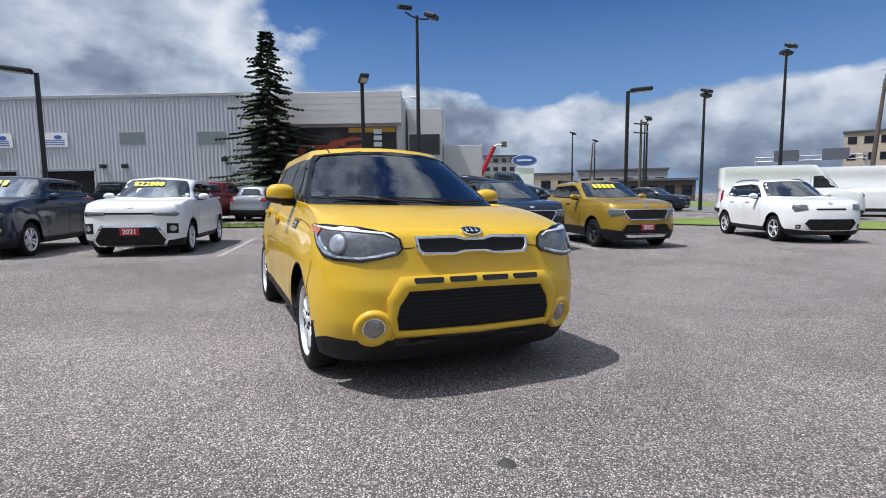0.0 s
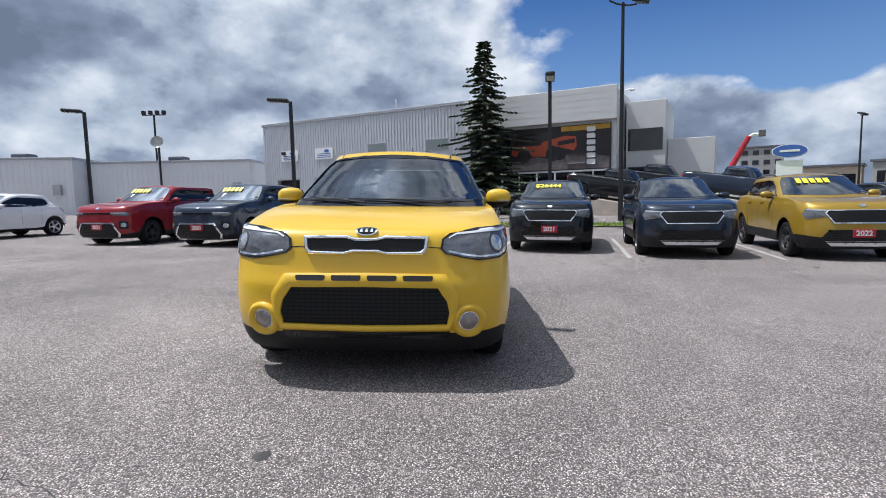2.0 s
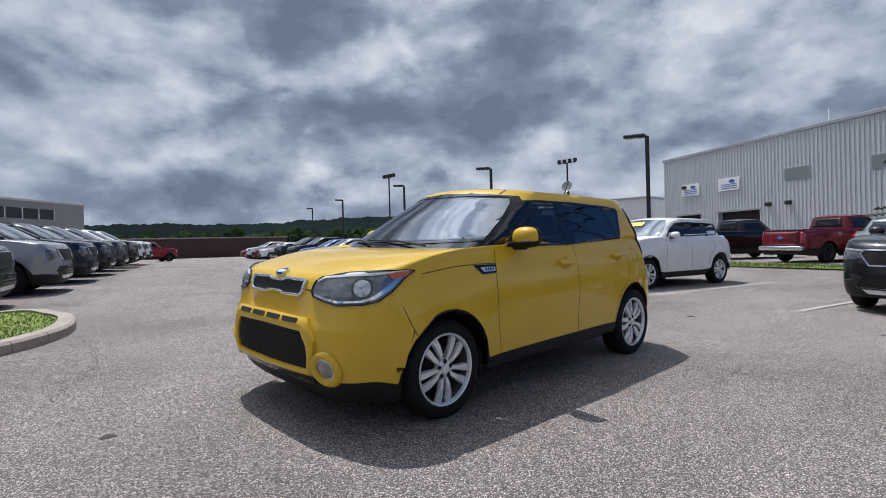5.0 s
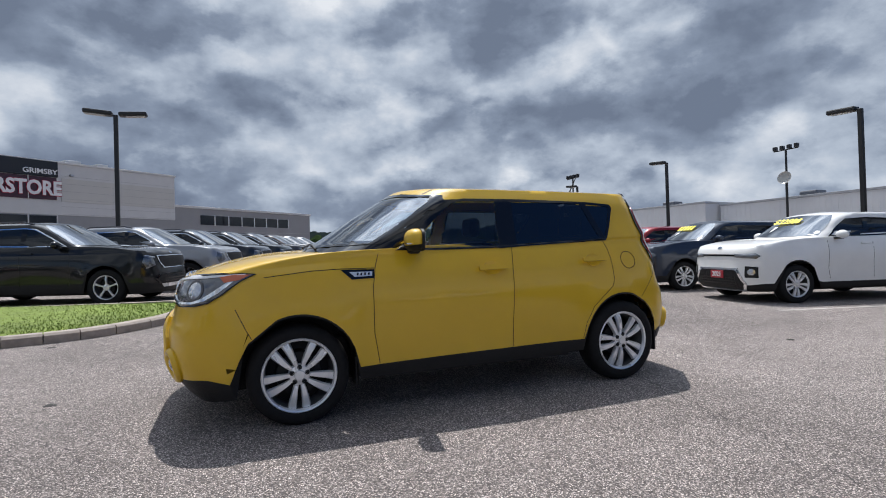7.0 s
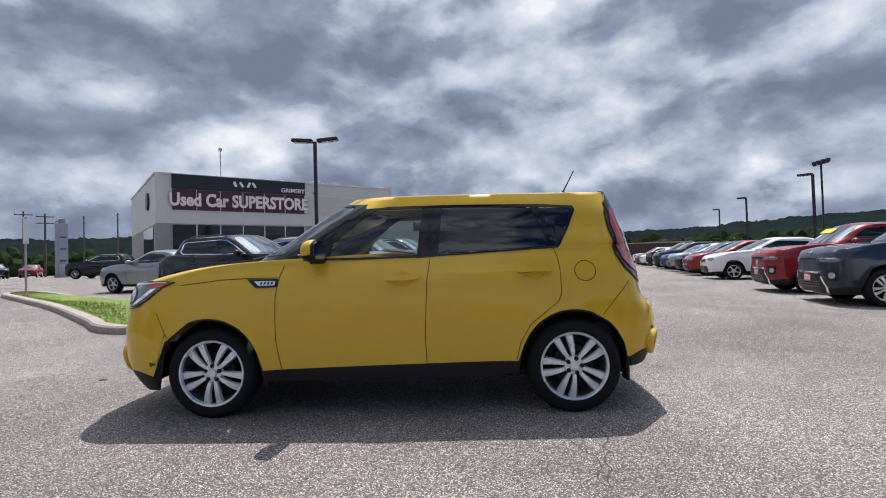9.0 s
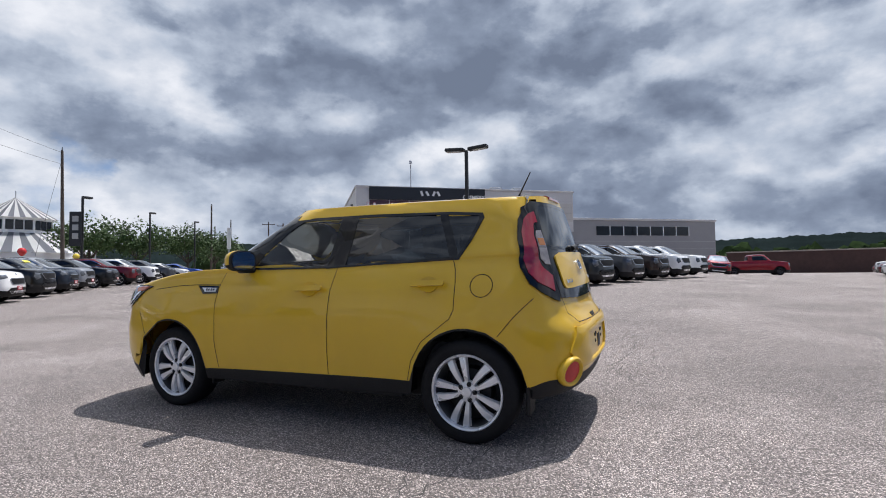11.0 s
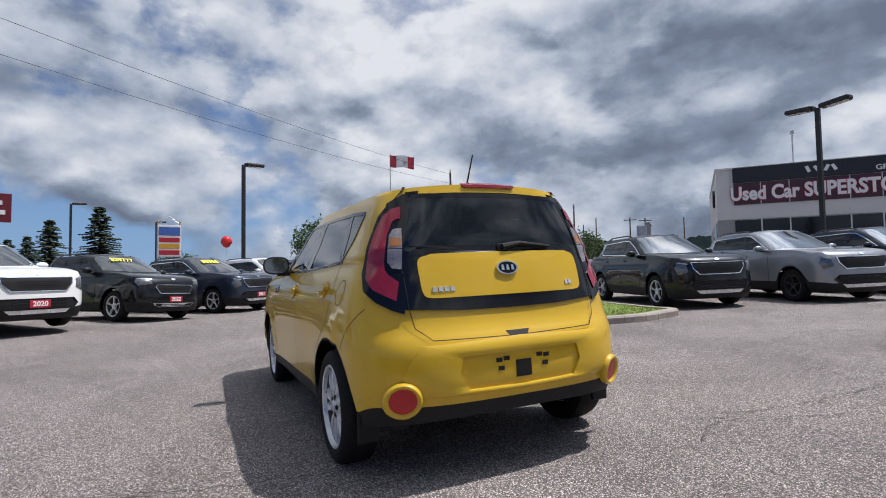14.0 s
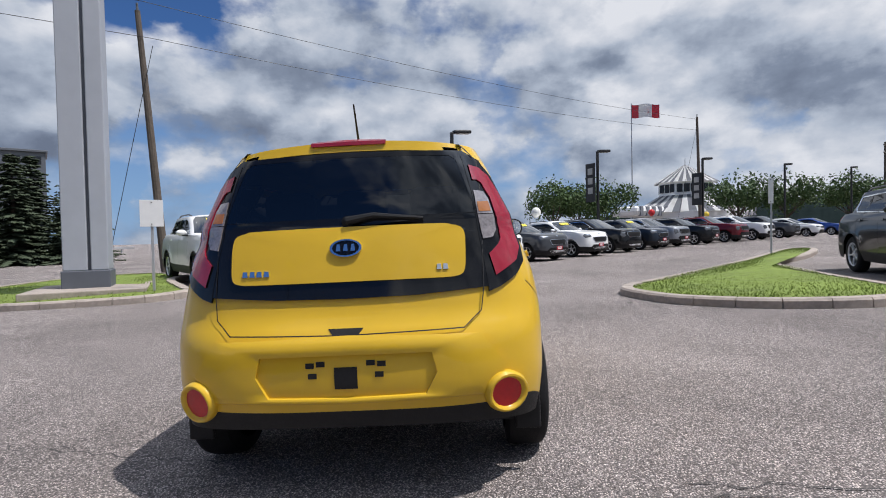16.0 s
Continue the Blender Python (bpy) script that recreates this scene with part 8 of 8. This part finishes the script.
part("oval_face", lathe_bm([(2.05, 0), (2.05, 0.56), (0.001, 0.56)], 32), "water_blue", oval, "plain blue oval", pose(0, 0, 6.9, 0, 0, -90) @ Matrix.Diagonal((1, 1, 0.42, 1)))
part("oval_mark", box_bm(0.56, 0.6, -1.2, 1.2, 6.75, 7.05, 0.03), "sign_white", oval)

# flag, banners, balloons, marquee
flag = thing("flag_pole", "white flag pole with a red and white flag", "flag", pose(75.7, -27.0, -1.0, 0, 0, -30))
part("pole", tube_bm([(0, 0, 0), (0, 0, 21.9)], [0.12, 0.06], 10), "steel", flag)
def flag_strip(y0, y1, z0=19.7, z1=21.7):
    bm = bmesh.new()
    prev = None
    for k in range(9):
        y = y0 + (y1 - y0) * k / 8
        q = [bm.verts.new((0.25 * math.sin(y * 1.6) * min(1, -y), y, z - 0.22 * -y * 0.5 + 0.12 * math.sin(y * 2.1))) for z in (z0, z1)]
        if prev:
            bm.faces.new((prev[0], q[0], q[1], prev[1]))
        prev = q
    return bm
for y0, y1, c in ((-0.05, -1.1, "balloon_red"), (-1.1, -2.9, "sign_white"), (-2.9, -4.0, "balloon_red")):
    part("flag_cloth", flag_strip(y0, y1), c, flag)
leafm = bmesh.new()
add_lathe(leafm, [(0.5, 0), (0.5, 0.12), (0.001, 0.12)], 7, m=pose(0.05, -2.0, 20.4, 0, 0, -90))
part("flag_emblem", leafm, "balloon_red", flag)
for bx, by in ((28.6, -8.75), (35.3, -18.35)):
    ban = thing("street_banner", "dark vertical banner hung beside a lamp post", "banner", pose(bx, by, 1.15, 0, 0, -60), "street banners")
    part("cloth", box_bm(-0.02, 0.02, -0.4, 0.4, 2.0, 4.4, 0.004), "sign_black", ban)
    for k in range(3):
        part("banner_mark", box_bm(-0.035, -0.022, -0.2, 0.2, 2.5 + 0.6 * k, 2.9 + 0.6 * k, 0.02), "lamp_glass", ban)
for x, y, z, c, lb in ((19.9, 0.5, 2.55, "balloon_red", "red"), (34.0, -14.5, 2.6, "balloon_red", "red"), (40.5, -21.5, 2.6, "balloon_yellow", "yellow"), (21.31, -4.24, 2.24, "balloon_white", "white")):
    bl = thing("balloon", lb + " balloon tied above the used cars", "balloon", pose(x, y, z - 0.28), "balloons")
    bm = bmesh.new()
    bmesh.ops.create_uvsphere(bm, u_segments=16, v_segments=12, radius=0.24)
    for v in bm.verts:
        v.co.z = v.co.z * 1.1 + 0.28
        if v.co.z < 0.2:
            v.co.x *= 0.85
            v.co.y *= 0.85
    part("skin", bm, c, bl)
    part("string", tube_bm([(0, 0, 0), (0.03, 0, -0.9)], 0.006, 4), "sign_white", bl)


def marquee():
    x, y = 80.4, -37.0
    ob = thing("marquee", "white and grey striped pavilion with a pointed roof", "pavilion", pose(x, y, 0, 0, 0, 25))

    def roof(name, r0, r1, z0, z1, sides=8, rot=0.39):
        for half, mat in ((0, "tent"), (1, "tent_stripe")):
            n = sides * 6
            for k in range(n):
                if k % 2 != half:
                    continue
                def p(i, f):
                    s = i * sides / n
                    a0, a1 = rot + 6.2832 * math.floor(s) / sides, rot + 6.2832 * (math.floor(s) + 1) / sides
                    q = s - math.floor(s)
                    r = r0 + (r1 - r0) * f
                    return (r * ((1 - q) * math.cos(a0) + q * math.cos(a1)), r * ((1 - q) * math.sin(a0) + q * math.sin(a1)), z0 + (z1 - z0) * f)
                q0, q1 = p(k, 0), p(k + 0.9999, 0)
                t0, t1 = p(k, 1), p(k + 0.9999, 1)
                bm = bmesh.new()
                bm.faces.new([bm.verts.new(v) for v in (q0, q1, t1, t0)])
                bmesh.ops.solidify(bm, geom=bm.faces[:], thickness=0.06)
                part(name, bm, mat, ob, smooth=False)

    roof("top_roof_strip", 5.0, 0.15, 9.0, 12.0)
    roof("lower_roof_strip", 9.0, 4.2, 4.2, 7.0)
    part("finial", tube_bm([(0, 0, 12), (0, 0, 13)], 0.06, 6), "steel", ob)
    part("lantern", lathe_bm([(4.2, 0), (4.2, 2.2)], 8), "sign_white", ob, m=pose(0, 0, 6.9, 90, 0, 22.5))
    for k in range(8):
        a = 0.39 + 6.2832 * (k + 0.5) / 8
        for q in (-1, 0, 1):
            part("lantern_window", box_bm(-0.05, 0.05, q * 1.0 - 0.42, q * 1.0 + 0.42, 7.4, 8.7), "glass_far", ob, m=pose(3.92 * math.cos(a), 3.92 * math.sin(a), 0, 0, 0, math.degrees(a)))
    part("wall", lathe_bm([(8.4, 0), (8.4, 4.3)], 16), "sign_white", ob, m=pose(0, 0, 0, 90, 0, 0))
    for k in (-1, 1):
        wing = part("wing_roof", box_bm(-3, 3, k * 8 - 5, k * 8 + 5, 3.6, 5.2, 0.8), "tent", ob)
        for q in range(8):
            part("wing_stripe", box_bm(-3.03, 3.03, k * 8 - 4.6 + q * 1.2, k * 8 - 4.1 + q * 1.2, 3.7, 5.1), "tent_stripe", wing)


marquee()


# ---- far side of the road and the horizon ----
def block(name, x, y, turn, L, D, H, mat, label, floors=3, bays=6, category="building"):
    ob = thing(name, label, category, pose(x, y, 0, 0, 0, turn))
    part("wall", box_bm(-D / 2, D / 2, -L / 2, L / 2, -0.5, H, 0.05), mat, ob, smooth=False)
    part("roof", box_bm(-D / 2 - 0.3, D / 2 + 0.3, -L / 2 - 0.3, L / 2 + 0.3, H, H + 0.4, 0.05), "pylon_dark", ob)
    for f in range(floors):
        for b in range(bays):
            y0 = -L / 2 + L * (b + 0.22) / bays
            z0 = H * (f + 0.3) / floors
            w = part("window", box_bm(D / 2 - 0.05, D / 2 + 0.06, y0, y0 + L * 0.56 / bays, z0, z0 + H * 0.45 / floors), "glass_far", ob)
    return ob


block("apartment_block", -124, 76, -32, 9, 12, 11.5, "panel_dark", "unfinished concrete apartment block under construction", 5, 4)
block("office_block", -74, 74, -45, 16, 10, 5.4, "panel_dark", "low dark office building beyond the road", 1, 6)
block("shop", -57, 64, -45, 12, 8, 3.0, "brown_wall", "low brown roadside shop", 1, 5)
block("hotel", -50, 116, -65, 12, 10, 12, "tan", "tan hotel block beyond the road", 4, 5)
block("tower", 80, 73.5, 220, 8, 8, 16.5, "pylon_dark", "grey and white office tower above trees", 6, 3)
block("house", -85, 64, -40, 10, 8, 5.0, "tan", "small house beyond the lots", 1, 3)
ob = thing("brick_wall", "long low red-brown wall along the lot's edge", "wall", pose(-21, -72, 0.9, 0, 0, 78))
part("wall", box_bm(-0.2, 0.2, -12, 12, -0.6, 2.1, 0.02), "brick", ob)
part("coping", box_bm(-0.28, 0.28, -12.1, 12.1, 2.1, 2.25, 0.02), "concrete", ob)
boom = thing("boom_lift", "red and white boom lift raised in the distance", "boom lift", pose(-75.4, 41.4, 0, 0, 0, -29))
part("base", box_bm(-1.2, 1.2, -2, 2, 0.4, 2.2, 0.2), "sign_white", boom)
part("lower_boom", tube_bm([(0, 0, 2.0), (0, 1.2, 4.5), (0, 3.6, 9.4)], [0.5, 0.45, 0.35], 8), "sign_red", boom)
part("jib", tube_bm([(0, 3.6, 9.4), (0, 4.2, 9.7), (0, 5.2, 9.6)], 0.2, 8), "sign_white", boom)
part("basket", box_bm(-0.6, 0.6, 4.8, 5.7, 9.3, 10.2, 0.05), "banner_grey", boom)
gantry = thing("sign_gantry", "grey steel motorway sign gantry", "gantry", pose(-55.5, 102, 0, 0, 0, 30))
for y in (-0.35, 0.35):
    for z in (7.0, 7.8):
        part("beam", tube_bm([(-8.5, y, z), (8.5, y, z)], 0.09, 6), "steel", gantry)
for x in (-8.5, 8.5):
    part("leg", tube_bm([(x, 0, 0), (x, 0, 8)], 0.2, 8), "steel", gantry)
for k in range(17):
    part("brace", tube_bm([(-8.5 + k, 0.35, 7.0 + 0.8 * (k % 2)), (-7.5 + k, 0.35, 7.8 - 0.8 * (k % 2))], 0.05, 5), "steel", gantry)
for x in (-3.5, 4.0):
    part("board", box_bm(x - 2.0, x + 2.0, -0.5, -0.42, 6.9, 9.0, 0.03), "pylon_dark", gantry, "dark back of a road sign")
rail = tagged(new("guard_rail"), "galvanised steel guard rail along the road", "guard rail")
for k in range(14):
    a, b = Vector((10.0 + 4 * k, 30.0 + 1.05 * k, 0)), Vector((14.0 + 4 * k, 31.05 + 1.05 * k, 0))
    for z in (0.52, 0.68):
        part("rail", tube_bm([(a.x, a.y, z), (b.x, b.y, z)], 0.07, 6), "steel", rail)
    part("post", box_bm(a.x - 0.06, a.x + 0.06, a.y + 0.1, a.y + 0.22, 0, 0.75), "steel", rail)
pyl = thing("tower_sign", "tall grey slab sign near the showroom", "sign", pose(43.5, -50.0, 0.7, 0, 0, 45))
part("slab", box_bm(-0.3, 0.3, -1.4, 1.4, 0, 6.3, 0.04), "panel_dark", pyl)
part("slab_top", box_bm(-0.34, 0.34, -1.2, 1.2, 4.6, 6.0, 0.02), "pylon_dark", pyl)

# ---- lines and cracks in the asphalt ----
def ribbon(name, pts, width, mat, lift, label, category, jitter=0.0, seed=1):
    rnd = random.Random(seed)
    ps = resample(pts, 0.07 if jitter else 0.6, closed=False)
    bm = bmesh.new()
    prev = None
    for i, p in enumerate(ps):
        d = (ps[min(i + 1, len(ps) - 1)] - ps[max(i - 1, 0)]).normalized()
        nrm = Vector((-d.y, d.x))
        c = p + nrm * rnd.uniform(-jitter, jitter)
        w = width * (rnd.uniform(0.35, 1.3) if jitter else 1.0) / 2
        q = [bm.verts.new((*(c + nrm * s * w), ground_z(*(c + nrm * s * w)) + lift)) for s in (1, -1)]
        if prev:
            bm.faces.new((prev[0], prev[1], q[1], q[0]))
        prev = q
    return tagged(part(name, bm, mat), label, category, kind="structure")


CRACKS = [
    [(-1.46, 0.8), (-1.31, 1.5), (-1.24, 1.8), (-1.2, 2.1), (-1.0, 2.9)],
    [(3.9, -0.15), (3.2, -1.17), (2.6, -2.6), (2.5, -4.2)],
    [(-4.9, -1.04), (-4.95, -3.0), (-4.91, -5.05), (-6.25, -9.6)],
    [(-1.83, -1.42), (-2.0, -2.4), (-2.02, -3.44), (-3.0, -6.7)], [(-2.02, -3.44), (-1.28, -3.72)],
    [(-2.15, -1.13), (-2.0, -1.41), (-1.93, -1.6), (-2.18, -2.12), (-2.6, -3.0)],
    [(1.58, -4.86), (0.4, -4.5), (-0.44, -4.21), (-2.2, -3.9)],
    [(-1.17, 2.0), (-1.2, 1.65), (-1.1, 1.2)], [(-1.9, -3.9), (-2.6, -4.4), (-4.2, -4.3)],
    [(4.6, -3.1), (4.0, -2.2), (4.3, -0.6)], [(6.0, 2.0), (8.0, 0.5), (9.5, -1.5), (10.5, -4.0)], [(5.5, 3.5), (8.5, 2.5), (12.0, -1.0)],
    [(3.6, -3.2), (2.0, -3.4), (0.3, -5.6), (-1.5, -9.0)], [(-6.0, 0.3), (-3.5, -2.3), (-2.6, -4.4)], [(-2.0, 5.5), (-5.0, 6.1), (-9.0, 9.5)]]
for n, c in enumerate(CRACKS):
    ribbon("crack", [Vector(p) for p in c], 0.009, "crack", 0.003, "dark crack in the asphalt", "crack", 0.035, n)
for k in range(4):
    p = Vector((-4.3 - 0.62 * k, 6.6 - 2.62 * k))
    ribbon("stall_line", [p, p + Vector((-4.6, 1.06))], 0.09, "line_paint", 0.003, "faint worn white stall line", "line")
ribbon("road_line", [Vector((-118, 7.5)), Vector((58, 55))], 0.14, "line_paint", 0.036, "white line along the road", "line")
ribbon("road_line", [Vector((-119, 1.6)), Vector((59, 49))], 0.14, "line_paint", 0.036, "white line along the road", "line")
rnd = random.Random(21)
for k, (x, y) in enumerate(((2.95, -0.32), (-4.05, 2.5), (-4.3, 4.0), (-4.0, 0.4), (-3.9, 3.2), (3.7, -3.0), (-3.2, 6.4))):
    bm = bmesh.new()
    add_lathe(bm, [(0.001, 0.012), (0.03, 0.01), (0.045, 0.0)], 7, m=pose(0, 0, 0, 90, 0, 0))
    for v in bm.verts:
        v.co.x *= rnd.uniform(0.6, 1.4)
        v.co.z = abs(v.co.z)
    part_ob = part("debris", bm, "crack", m=pose(x, y, ground_z(x, y) + 0.002, 0, 0, 40 * k))
    tagged(part_ob, "small dark clod lying on the asphalt", "debris", "bits on the asphalt")
